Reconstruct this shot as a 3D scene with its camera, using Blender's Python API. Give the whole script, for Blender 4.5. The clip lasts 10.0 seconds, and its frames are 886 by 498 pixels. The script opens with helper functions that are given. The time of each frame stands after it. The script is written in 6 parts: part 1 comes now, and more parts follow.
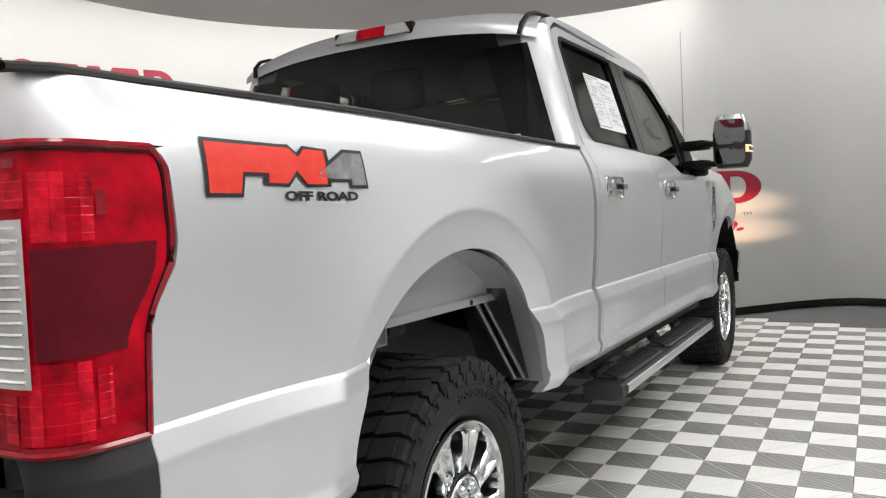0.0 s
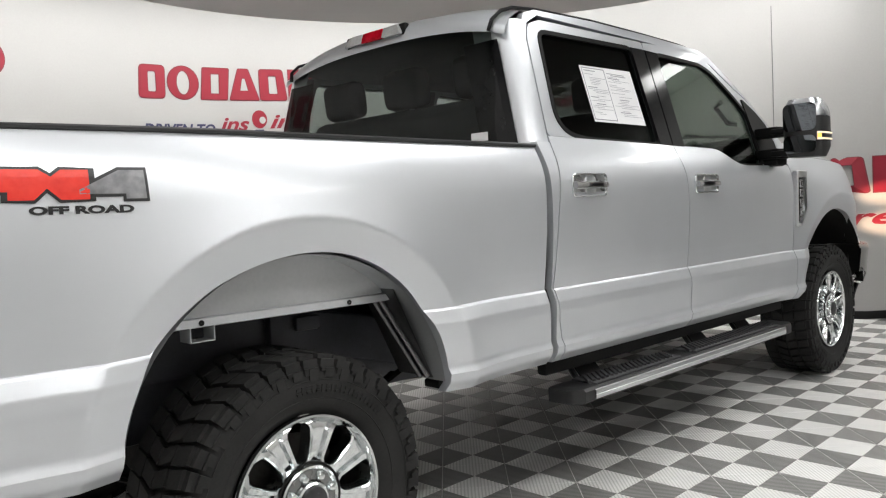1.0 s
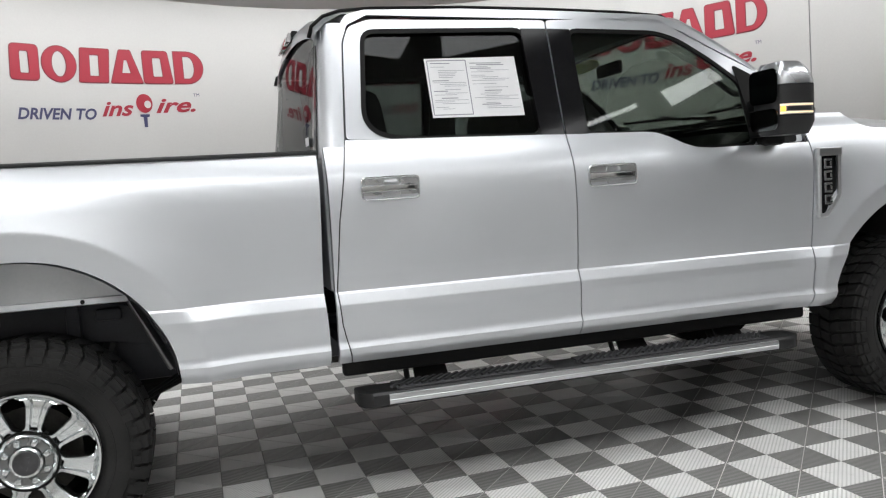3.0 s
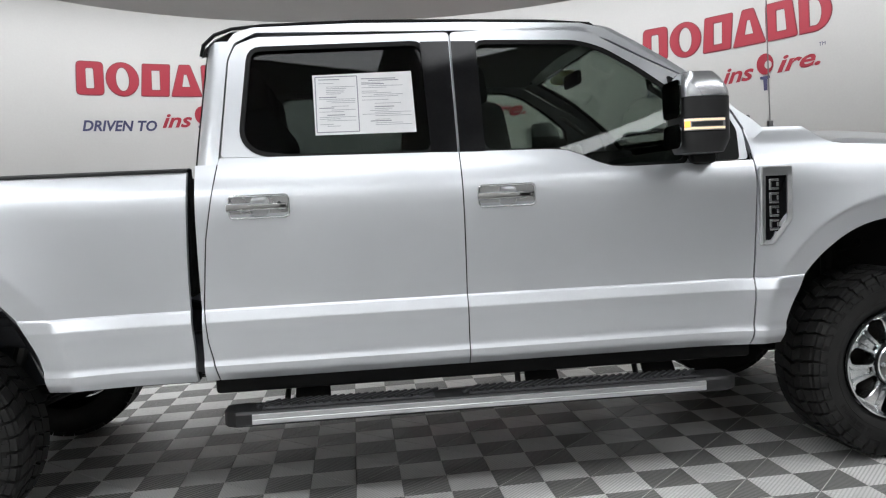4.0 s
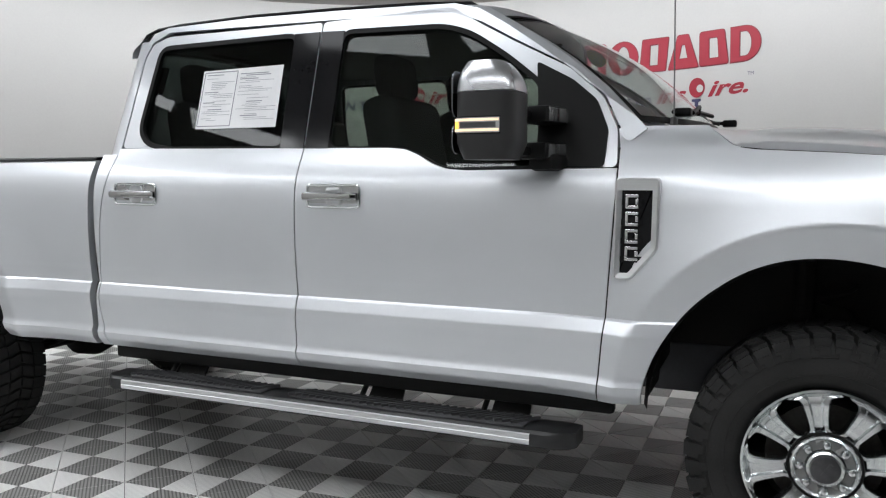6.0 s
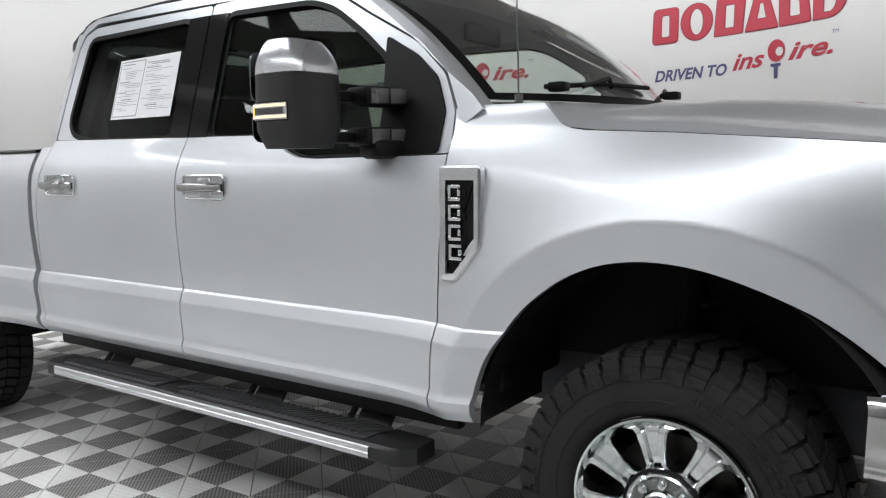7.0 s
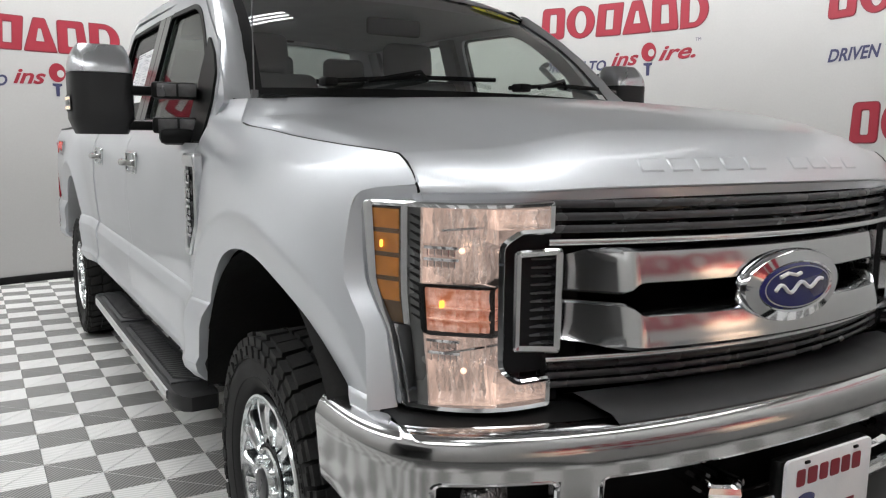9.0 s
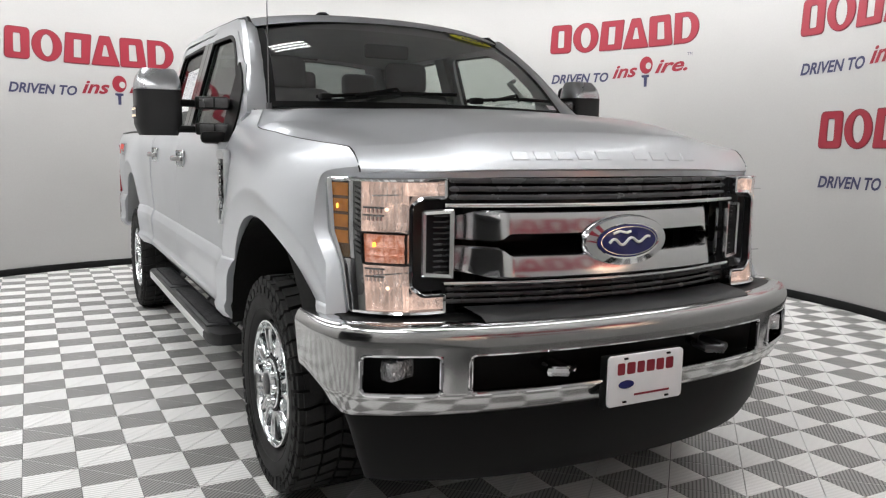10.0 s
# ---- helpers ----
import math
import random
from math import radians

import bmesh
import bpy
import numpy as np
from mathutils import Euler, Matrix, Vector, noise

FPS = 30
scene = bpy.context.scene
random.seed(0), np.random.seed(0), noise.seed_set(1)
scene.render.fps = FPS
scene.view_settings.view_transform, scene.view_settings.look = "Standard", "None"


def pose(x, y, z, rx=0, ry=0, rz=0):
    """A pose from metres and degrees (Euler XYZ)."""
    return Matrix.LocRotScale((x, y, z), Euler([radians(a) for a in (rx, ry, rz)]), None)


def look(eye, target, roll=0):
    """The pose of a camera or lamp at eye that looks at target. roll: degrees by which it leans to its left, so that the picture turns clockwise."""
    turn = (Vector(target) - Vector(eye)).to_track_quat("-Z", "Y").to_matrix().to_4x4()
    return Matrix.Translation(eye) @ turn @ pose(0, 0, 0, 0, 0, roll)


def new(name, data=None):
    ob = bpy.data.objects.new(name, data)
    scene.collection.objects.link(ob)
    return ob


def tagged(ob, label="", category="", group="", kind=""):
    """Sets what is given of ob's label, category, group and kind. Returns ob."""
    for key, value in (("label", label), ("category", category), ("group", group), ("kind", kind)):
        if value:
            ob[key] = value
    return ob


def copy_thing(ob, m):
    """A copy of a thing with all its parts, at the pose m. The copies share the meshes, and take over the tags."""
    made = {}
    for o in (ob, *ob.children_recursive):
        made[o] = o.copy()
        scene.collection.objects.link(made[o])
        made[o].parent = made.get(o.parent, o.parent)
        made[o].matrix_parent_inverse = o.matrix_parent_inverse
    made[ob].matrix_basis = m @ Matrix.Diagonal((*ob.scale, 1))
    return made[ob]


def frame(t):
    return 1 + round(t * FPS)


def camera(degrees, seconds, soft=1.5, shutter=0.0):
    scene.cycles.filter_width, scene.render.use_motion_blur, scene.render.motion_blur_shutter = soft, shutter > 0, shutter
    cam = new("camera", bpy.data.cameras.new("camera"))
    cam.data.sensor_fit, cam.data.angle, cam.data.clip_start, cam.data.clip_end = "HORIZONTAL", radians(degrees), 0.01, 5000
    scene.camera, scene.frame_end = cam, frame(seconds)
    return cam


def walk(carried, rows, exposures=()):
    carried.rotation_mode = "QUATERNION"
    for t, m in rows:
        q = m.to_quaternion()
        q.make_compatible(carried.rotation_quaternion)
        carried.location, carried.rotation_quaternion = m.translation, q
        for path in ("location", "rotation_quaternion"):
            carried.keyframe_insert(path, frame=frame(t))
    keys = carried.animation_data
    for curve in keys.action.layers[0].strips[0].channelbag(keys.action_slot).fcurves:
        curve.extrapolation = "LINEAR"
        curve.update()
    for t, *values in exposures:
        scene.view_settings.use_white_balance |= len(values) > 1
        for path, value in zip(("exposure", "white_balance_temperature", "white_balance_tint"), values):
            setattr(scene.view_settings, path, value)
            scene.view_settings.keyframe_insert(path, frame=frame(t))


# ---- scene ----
cam = camera(58.9, 10.0, soft=1.2)
PATH = [
    (0, (-1.816, -1.954, 1.239), (-0.071, -0.983, 1.131), -3.1),
    (0.5, (-1.565, -2.407, 1.25), (0.02, -1.194, 1.125), -3.0),
    (1, (-1.245, -2.823, 1.249), (0.153, -1.399, 1.126), -3.1),
    (1.5, (-0.849, -3.205, 1.269), (0.366, -1.621, 1.148), -3.4),
    (2, (-0.383, -3.528, 1.267), (0.609, -1.796, 1.151), -3.8),
    (2.5, (0.106, -3.792, 1.289), (0.869, -1.949, 1.143), -4.0),
    (3, (0.644, -4.001, 1.284), (1.235, -2.097, 1.116), -4.4),
    (4.5, (2.304, -4.122, 1.261), (2.297, -2.125, 1.143), -2.9),
    (5, (2.875, -4.024, 1.302), (2.608, -2.048, 1.139), -2.2),
    (5.5, (3.424, -3.833, 1.293), (2.87, -1.918, 1.132), -1.0),
    (7, (4.73, -2.846, 1.313), (3.579, -1.224, 1.102), -1.8),
    (7.5, (5.046, -2.411, 1.354), (3.726, -0.931, 1.098), -1.4),
    (8, (5.337, -2.065, 1.35), (3.86, -0.739, 1.101), -1.0),
    (8.5, (5.643, -1.755, 1.347), (4.056, -0.563, 1.101), -0.7),
    (9, (6.064, -1.623, 1.336), (4.365, -0.599, 1.077), 0.2),
    (9.5, (6.513, -1.675, 1.324), (4.784, -0.702, 1.067), -0.0),
    (10, (6.968, -1.758, 1.303), (5.211, -0.833, 1.061), 0.5),
]
EXPOSURES = [(0, 0.76, 6500, 9), (1.0, 0.62, 6450, 9), (2.5, 0.52, 6350, 9), (5, 0.38, 6100, 9), (7, 0.54, 6170, 9), (8.0, 0.67, 6220, 9), (8.5, 0.66, 6250, 9), (9.0, 0.57, 6280, 9), (10, 0.67, 6330, 10)]
walk(cam, [(t, look(eye, target, roll)) for t, eye, target, roll in PATH], EXPOSURES)

# ---- light ----
world = bpy.data.worlds.new("studio_world")
scene.world = world
world.use_nodes = True
world.node_tree.nodes["Background"].inputs[0].default_value = (0.9, 0.95, 1.0, 1)
world.node_tree.nodes["Background"].inputs[1].default_value = 0.05

CX, CY = 1.75, 0.05                            # middle of the round booth
WALL_H = 3.55
SOFFIT_Z, SOFFIT_R = 2.93, 3.25
# the wall's radius by its angle: round, wider towards the way in
RADII = [(-180, 4.5), (-153, 4.5), (-132, 5.0), (-60, 5.05), (-42, 5.3), (-28, 5.85), (-19, 5.85), (-5, 4.45), (40, 4.45), (125, 4.45), (180, 4.5)]


def booth_radius(angle):
    d = (math.degrees(angle) + 180) % 360 - 180
    for (a, ra), (b, rb) in zip(RADII, RADII[1:]):
        if d <= b:
            f = (d - a) / (b - a)
            return ra + (rb - ra) * f * f * (3 - 2 * f)
    return RADII[-1][1]


def booth(angle, inset=0.0):
    """A point of the booth wall's plan."""
    r = booth_radius(angle) - inset
    return CX + r * math.cos(angle), CY + r * math.sin(angle)


# ---- materials ----
def shader(name, base=(0.5, 0.5, 0.5), rough=0.5, metal=0.0, coat=0.0, spec=0.5, emit=None, power=0.0):
    m = bpy.data.materials.new(name)
    m.use_nodes = True
    p = m.node_tree.nodes["Principled BSDF"]
    p.inputs["Base Color"].default_value = (*base, 1)
    p.inputs["Roughness"].default_value = rough
    p.inputs["Metallic"].default_value = metal
    p.inputs["Coat Weight"].default_value = coat
    p.inputs["Coat Roughness"].default_value = 0.06
    p.inputs["Specular IOR Level"].default_value = spec
    if emit:
        p.inputs["Emission Color"].default_value = (*emit, 1)
        p.inputs["Emission Strength"].default_value = power
    return m


def node(m, kind, **values):
    n = m.node_tree.nodes.new(kind)
    for key, value in values.items():
        n.inputs[key.replace("_", " ")].default_value = value
    return n


def wire(m, a, out, b, into):
    m.node_tree.links.new(a.outputs[out], b.inputs[into])


def mottled(m, low, high, scale=6.0, fine=120.0, rough=None, bump=0.0, stretch=(1, 1, 1), depth=0.002):
    """Two scales of variation between two colours, with relief."""
    p = m.node_tree.nodes["Principled BSDF"]
    where = node(m, "ShaderNodeTexCoord")
    scaled = node(m, "ShaderNodeMapping", Scale=stretch)
    wire(m, where, "Object", scaled, "Vector")
    big = node(m, "ShaderNodeTexNoise", Scale=scale, Detail=5.0)
    small = node(m, "ShaderNodeTexNoise", Scale=fine, Detail=3.0)
    for n in (big, small):
        wire(m, scaled, "Vector", n, "Vector")
    both = m.node_tree.nodes.new("ShaderNodeMath")
    both.operation = "MULTIPLY_ADD"
    both.inputs[1].default_value = 0.35
    wire(m, small, "Fac", both, 0)
    wire(m, big, "Fac", both, 2)
    ramp = m.node_tree.nodes.new("ShaderNodeValToRGB")
    ramp.color_ramp.elements[0].position, ramp.color_ramp.elements[0].color = 0.45, (*low, 1)
    ramp.color_ramp.elements[1].position, ramp.color_ramp.elements[1].color = 0.9, (*high, 1)
    wire(m, both, 0, ramp, "Fac")
    wire(m, ramp, "Color", p, "Base Color")
    if rough:
        span = node(m, "ShaderNodeMapRange", From_Min=0.35, From_Max=0.7, To_Min=rough[0], To_Max=rough[1])
        wire(m, big, "Fac", span, "Value")
        wire(m, span, "Result", p, "Roughness")
    if bump:
        relief = node(m, "ShaderNodeBump", Strength=bump, Distance=depth)
        wire(m, small, "Fac", relief, "Height")
        wire(m, relief, "Normal", p, "Normal")
    return m


def pane(name, tint, gloss=0.02, base=0.035, top=0.9):
    """Thin glass: tinted see-through with a mirror gloss by Fresnel."""
    m = bpy.data.materials.new(name)
    m.use_nodes = True
    t = m.node_tree
    t.nodes.remove(t.nodes["Principled BSDF"])
    clear = node(m, "ShaderNodeBsdfTransparent", Color=(*tint, 1))
    shine = node(m, "ShaderNodeBsdfGlossy", Color=(1, 1, 1, 1), Roughness=gloss)
    slant = node(m, "ShaderNodeLayerWeight", Blend=0.5)
    fifth = t.nodes.new("ShaderNodeMath")
    fifth.operation = "POWER"
    fifth.inputs[1].default_value = 5.0
    wire(m, slant, "Facing", fifth, 0)
    amount = node(m, "ShaderNodeMapRange", From_Min=0.0, From_Max=1.0, To_Min=base, To_Max=top)
    wire(m, fifth, 0, amount, "Value")
    mix = t.nodes.new("ShaderNodeMixShader")
    wire(m, amount, "Result", mix, 0)
    wire(m, clear, 0, mix, 1)
    wire(m, shine, 0, mix, 2)
    wire(m, mix, 0, t.nodes["Material Output"], 0)
    return m


PAINT = mottled(shader("silver_paint", rough=0.37, metal=0.60, coat=0.42), (0.585, 0.602, 0.63), (0.655, 0.672, 0.70), 1.2, 900.0)
CHROME = mottled(shader("chrome", metal=1.0), (0.70, 0.705, 0.72), (0.78, 0.785, 0.80), 3.0, 60.0, rough=(0.05, 0.10))
# chrome made darker, in place of the dark surroundings it would mirror
DARKENED_CHROME = mottled(shader("darkened_chrome", metal=1.0), (0.45, 0.449, 0.447), (0.52, 0.519, 0.517), 3.0, 60.0, rough=(0.11, 0.16))
BAR_CHROME = mottled(shader("bar_chrome", metal=1.0), (0.72, 0.722, 0.73), (0.80, 0.802, 0.81), 3.0, 60.0, rough=(0.13, 0.19))
WHEEL_CHROME = mottled(shader("wheel_chrome", metal=1.0), (0.66, 0.705, 0.71), (0.80, 0.805, 0.81), 5.0, 60.0, rough=(0.13, 0.22))
# body silver darkened, the wheel arch's shade put into its colour
SHADED_PAINT = mottled(shader("shaded_silver_paint", rough=0.40, metal=0.6), (0.42, 0.43, 0.44), (0.50, 0.51, 0.52), 3.0, 80.0)
BAND_METAL = mottled(shader("lamp_band_metal", metal=0.5), (0.17, 0.172, 0.17), (0.24, 0.243, 0.24), 10.0, 60.0, rough=(0.22, 0.32))
PLATE_METAL = mottled(shader("handle_plate_metal", metal=0.8), (0.44, 0.442, 0.445), (0.52, 0.522, 0.525), 9.0, 90.0, rough=(0.25, 0.35))
SATIN = mottled(shader("satin_aluminium", metal=1.0), (0.62, 0.63, 0.64), (0.74, 0.75, 0.76), 8.0, 90.0, rough=(0.28, 0.4), stretch=(0.1, 4, 4))
PLASTIC = mottled(shader("black_grained_plastic", spec=0.4), (0.014, 0.014, 0.0145), (0.028, 0.028, 0.029), 5.0, 400.0, rough=(0.40, 0.55), bump=0.25, depth=0.0006)
GLOSS = mottled(shader("gloss_black", spec=0.2), (0.006, 0.006, 0.007), (0.011, 0.011, 0.012), 4.0, 80.0, rough=(0.08, 0.16))
STEP_PAD = mottled(shader("step_pad_rubber", spec=0.4), (0.026, 0.026, 0.028), (0.052, 0.052, 0.055), 6.0, 300.0, rough=(0.45, 0.65), bump=0.2)
RUBBER = mottled(shader("tyre_rubber", spec=0.22), (0.012, 0.012, 0.012), (0.028, 0.0275, 0.027), 7.0, 160.0, rough=(0.6, 0.8), bump=0.35, depth=0.001)
RIB_METAL = mottled(shader("dark_metal_liner", metal=0.85), (0.15, 0.15, 0.153), (0.21, 0.21, 0.214), 6.0, 90.0, rough=(0.28, 0.38))
RIB_STEEL = mottled(shader("bare_steel", metal=0.8), (0.30, 0.285, 0.26), (0.45, 0.43, 0.40), 9.0, 90.0, rough=(0.35, 0.5))
RAIL = mottled(shader("rail_paint", spec=0.4), (0.030, 0.031, 0.036), (0.050, 0.052, 0.060), 7.0, 120.0, rough=(0.35, 0.5), bump=0.15)
ANTENNA = shader("dark_steel", (0.22, 0.22, 0.225), 0.3, metal=1.0)
SEAL = shader("black_seal", (0.006, 0.006, 0.006), 0.5, spec=0.16)
DARK = mottled(shader("underbody_black", spec=0.22), (0.006, 0.006, 0.006), (0.02, 0.019, 0.018), 6.0, 90.0, rough=(0.55, 0.85), bump=0.3)
CABIN = mottled(shader("dark_grey_cabin_trim", spec=0.22), (0.05, 0.052, 0.055), (0.075, 0.077, 0.08), 5.0, 300.0, rough=(0.6, 0.8), bump=0.2)
LINER = mottled(shader("light_grey_headliner", spec=0.2), (0.32, 0.325, 0.325), (0.38, 0.385, 0.385), 6.0, 400.0, rough=(0.8, 0.95))
CLOTH = mottled(shader("grey_seat_cloth", spec=0.22), (0.07, 0.072, 0.076), (0.11, 0.112, 0.118), 8.0, 500.0, rough=(0.8, 0.95), bump=0.4)
TINTED = pane("privacy_glass", (0.27, 0.295, 0.285), base=0.015, top=0.4)
SIDE_GLASS = pane("tinted_side_glass", (0.47, 0.51, 0.475), base=0.022, top=0.5)
CLEAR_GLASS = pane("clear_side_glass", (0.90, 0.93, 0.91), base=0.03)
WINDSHIELD = pane("windshield_glass", (0.84, 0.88, 0.86), base=0.19)
LENS = pane("clear_lens", (0.95, 0.95, 0.95))
RED_LENS = mottled(shader("red_lens", rough=0.06, coat=0.0, spec=0.14), (0.20, 0.0015, 0.007), (0.60, 0.003, 0.018), 13.0, 50.0)
DEEP_RED = mottled(shader("deep_red_lens", rough=0.08, coat=0.1, spec=0.16), (0.075, 0.002, 0.008), (0.12, 0.004, 0.012), 9.0, 70.0)
CLEAR_LENS = mottled(shader("reverse_lens", rough=0.15, coat=1.0, metal=0.5), (0.5, 0.5, 0.5), (0.8, 0.8, 0.8), 6.0, 60.0)
# the bulb's light is put into the reflector as a warm glow
GLOWING_REFLECTOR = mottled(shader("glowing_lamp_reflector", metal=1.0, emit=(1.0, 0.73, 0.60), power=0.20), (0.24, 0.19, 0.17), (0.98, 0.94, 0.91), 26.0, 70.0, rough=(0.04, 0.12), bump=0.6, stretch=(1.0, 1.0, 0.4), depth=0.016)
BULB = shader("warm_bulb", (1, 0.8, 0.6), 0.4, emit=(1.0, 0.70, 0.52), power=0.9)
AMBER = mottled(shader("amber_lens", rough=0.2, coat=0.6), (0.32, 0.115, 0.012), (0.50, 0.185, 0.02), 30.0, 90.0, bump=0.5)
AMBER_LIT = shader("lit_amber", (1, 0.4, 0.05), 0.3, emit=(1.0, 0.45, 0.06), power=1.6)
AMBER_SOFT = shader("soft_amber", (0.9, 0.72, 0.5), 0.3, emit=(1.0, 0.80, 0.55), power=0.42)
# the whole signal lens emits faintly, to look lit from behind
ORANGE = mottled(shader("glowing_orange_signal", rough=0.12, coat=1.0, emit=(1.0, 0.26, 0.08), power=0.13), (0.50, 0.21, 0.13), (0.94, 0.76, 0.69), 44.0, 90.0, bump=0.6)
BLUE = shader("dark_blue_enamel", (0.018, 0.020, 0.13), 0.2, coat=0.3)
RED_INK = shader("red_vinyl", (0.24, 0.008, 0.022), 0.5)
NAVY = shader("navy_vinyl", (0.03, 0.032, 0.085), 0.5)
RED_DECAL = mottled(shader("red_decal", rough=0.25), (0.62, 0.02, 0.015), (0.75, 0.05, 0.03), 8.0, 60.0)
GREY_DECAL = mottled(shader("grey_decal", rough=0.3), (0.10, 0.10, 0.11), (0.30, 0.30, 0.31), 14.0, 60.0)
BLACK_DECAL = shader("black_decal", (0.012, 0.012, 0.013), 0.35)
PAPER = mottled(shader("white_paper"), (0.78, 0.78, 0.79), (0.86, 0.86, 0.87), 10.0, 200.0, rough=(0.7, 0.8))
INK = shader("grey_print", (0.30, 0.30, 0.34), 0.8)
YELLOW = shader("yellow_sticker", (0.85, 0.85, 0.02), 0.45)
WALL_PAINT = mottled(shader("white_wall_paint"), (0.355, 0.350, 0.339), (0.392, 0.387, 0.376), 0.8, 60.0, rough=(0.5, 0.65), bump=0.06)
SOFFIT = mottled(shader("soffit_paint"), (0.42, 0.415, 0.405), (0.47, 0.465, 0.455), 1.1, 60.0, rough=(0.7, 0.8), bump=0.05)
HALL = mottled(shader("hall_paint"), (0.20, 0.20, 0.197), (0.25, 0.25, 0.246), 2.0, 60.0, rough=(0.6, 0.8))
GLOW = shader("led_panel", (1, 1, 1), 0.5, emit=(1.0, 0.985, 0.965), power=8.8)
TUBE = shader("led_tube", (1, 1, 1), 0.5, emit=(1.0, 0.99, 0.975), power=5.0)
# fill panels added out of view to brighten the vehicle
FILL_GLOW = shader("added_fill_panel", (1, 1, 1), 0.5, emit=(1.0, 0.99, 0.975), power=4.0)


def tile_shader(name, low, high, groove, across):
    """Ribbed plastic: grooves along one diagonal of the square, with shade painted in."""
    m = mottled(shader(name), low, high, 2.5, 150.0, rough=(0.35, 0.5))
    p = m.node_tree.nodes["Principled BSDF"]
    geo = node(m, "ShaderNodeNewGeometry")
    turn = node(m, "ShaderNodeMapping", Rotation=(0, 0, across), Scale=(1, 1, 1))
    wire(m, geo, "Position", turn, "Vector")
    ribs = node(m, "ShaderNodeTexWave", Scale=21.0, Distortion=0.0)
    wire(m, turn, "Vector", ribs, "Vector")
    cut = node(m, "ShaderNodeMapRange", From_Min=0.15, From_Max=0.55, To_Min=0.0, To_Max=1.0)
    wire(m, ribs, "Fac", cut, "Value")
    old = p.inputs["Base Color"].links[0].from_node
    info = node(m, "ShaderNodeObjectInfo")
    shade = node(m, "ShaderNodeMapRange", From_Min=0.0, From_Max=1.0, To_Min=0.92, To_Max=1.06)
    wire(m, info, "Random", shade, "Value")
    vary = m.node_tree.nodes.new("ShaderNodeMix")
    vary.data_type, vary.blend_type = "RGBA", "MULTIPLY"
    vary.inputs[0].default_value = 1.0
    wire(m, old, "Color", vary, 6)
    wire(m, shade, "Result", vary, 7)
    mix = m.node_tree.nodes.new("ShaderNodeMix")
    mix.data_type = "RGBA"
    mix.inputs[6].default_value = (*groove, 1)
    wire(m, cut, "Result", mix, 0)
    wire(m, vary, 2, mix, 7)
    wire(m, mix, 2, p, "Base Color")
    relief = node(m, "ShaderNodeBump", Strength=0.5, Distance=0.002)
    wire(m, cut, "Result", relief, "Height")
    wire(m, relief, "Normal", p, "Normal")
    return m


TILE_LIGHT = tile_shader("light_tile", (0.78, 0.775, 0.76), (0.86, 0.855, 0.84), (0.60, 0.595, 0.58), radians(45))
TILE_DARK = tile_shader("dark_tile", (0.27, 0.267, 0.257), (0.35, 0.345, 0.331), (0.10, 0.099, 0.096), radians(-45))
GROUT = shader("floor_base", (0.10, 0.10, 0.098), 0.8)


# ---- mesh helpers ----
def part(name, bm, material, parent=None, label="", smooth=35, recalc=True):
    """Links a bmesh as one mesh object, under a thing or a part."""
    bmesh.ops.remove_doubles(bm, verts=bm.verts, dist=0.00005)
    if recalc:
        bmesh.ops.recalc_face_normals(bm, faces=bm.faces)
    me = bpy.data.meshes.new(name)
    bm.to_mesh(me)
    bm.free()
    for one in (material if isinstance(material, (list, tuple)) else (material,)):
        me.materials.append(one)
    if smooth:
        me.shade_smooth()
        me.set_sharp_from_angle(angle=radians(smooth))
    ob = new(name, me)
    ob.parent = parent
    return tagged(ob, label=label)


def grid(bm, rows, closed=False, mat=0):
    """Skin over rows of points."""
    vs = [[bm.verts.new(p) for p in row] for row in rows]
    n = len(rows[0])
    for a, b in zip(vs, vs[1:]):
        for j in range(n if closed else n - 1):
            k = (j + 1) % n
            try:
                bm.faces.new((a[j], a[k], b[k], b[j])).material_index = mat
            except ValueError:
                pass
    return vs


def box(bm, c, size, bevel=0.0, turn=None, mat=0, seg=2):
    """A bevelled box added to bm."""
    made = bmesh.ops.create_cube(bm, size=1.0)["verts"]
    m = Matrix.Translation(c) @ (turn.to_4x4() if turn else Matrix()) @ Matrix.Diagonal((*size, 1))
    bmesh.ops.transform(bm, matrix=m, verts=made)
    faces = {f for v in made for f in v.link_faces}
    for f in faces:
        f.material_index = mat
    if bevel:
        edges = list({e for v in made for e in v.link_edges})
        bmesh.ops.bevel(bm, geom=edges, offset=bevel, segments=seg, profile=0.5, affect="EDGES", clamp_overlap=True)
    return bm


def prism(bm, outline, put, depth, bevel=0.0, mat=0):
    """A flat outline (u, v) given depth; put(u, v, d) gives the place."""
    n = len(outline)
    a = [bm.verts.new(put(u, v, 0.0)) for u, v in outline]
    b = [bm.verts.new(put(u, v, depth)) for u, v in outline]
    fs = [bm.faces.new(a), bm.faces.new(list(reversed(b)))]
    fs += [bm.faces.new((a[i], b[i], b[(i + 1) % n], a[(i + 1) % n])) for i in range(n)]
    for f in fs:
        f.material_index = mat
    if bevel:
        bmesh.ops.recalc_face_normals(bm, faces=fs)
        bmesh.ops.bevel(bm, geom=list(fs[1].edges), offset=bevel, segments=2, profile=0.5, affect="EDGES", clamp_overlap=True)
    return bm


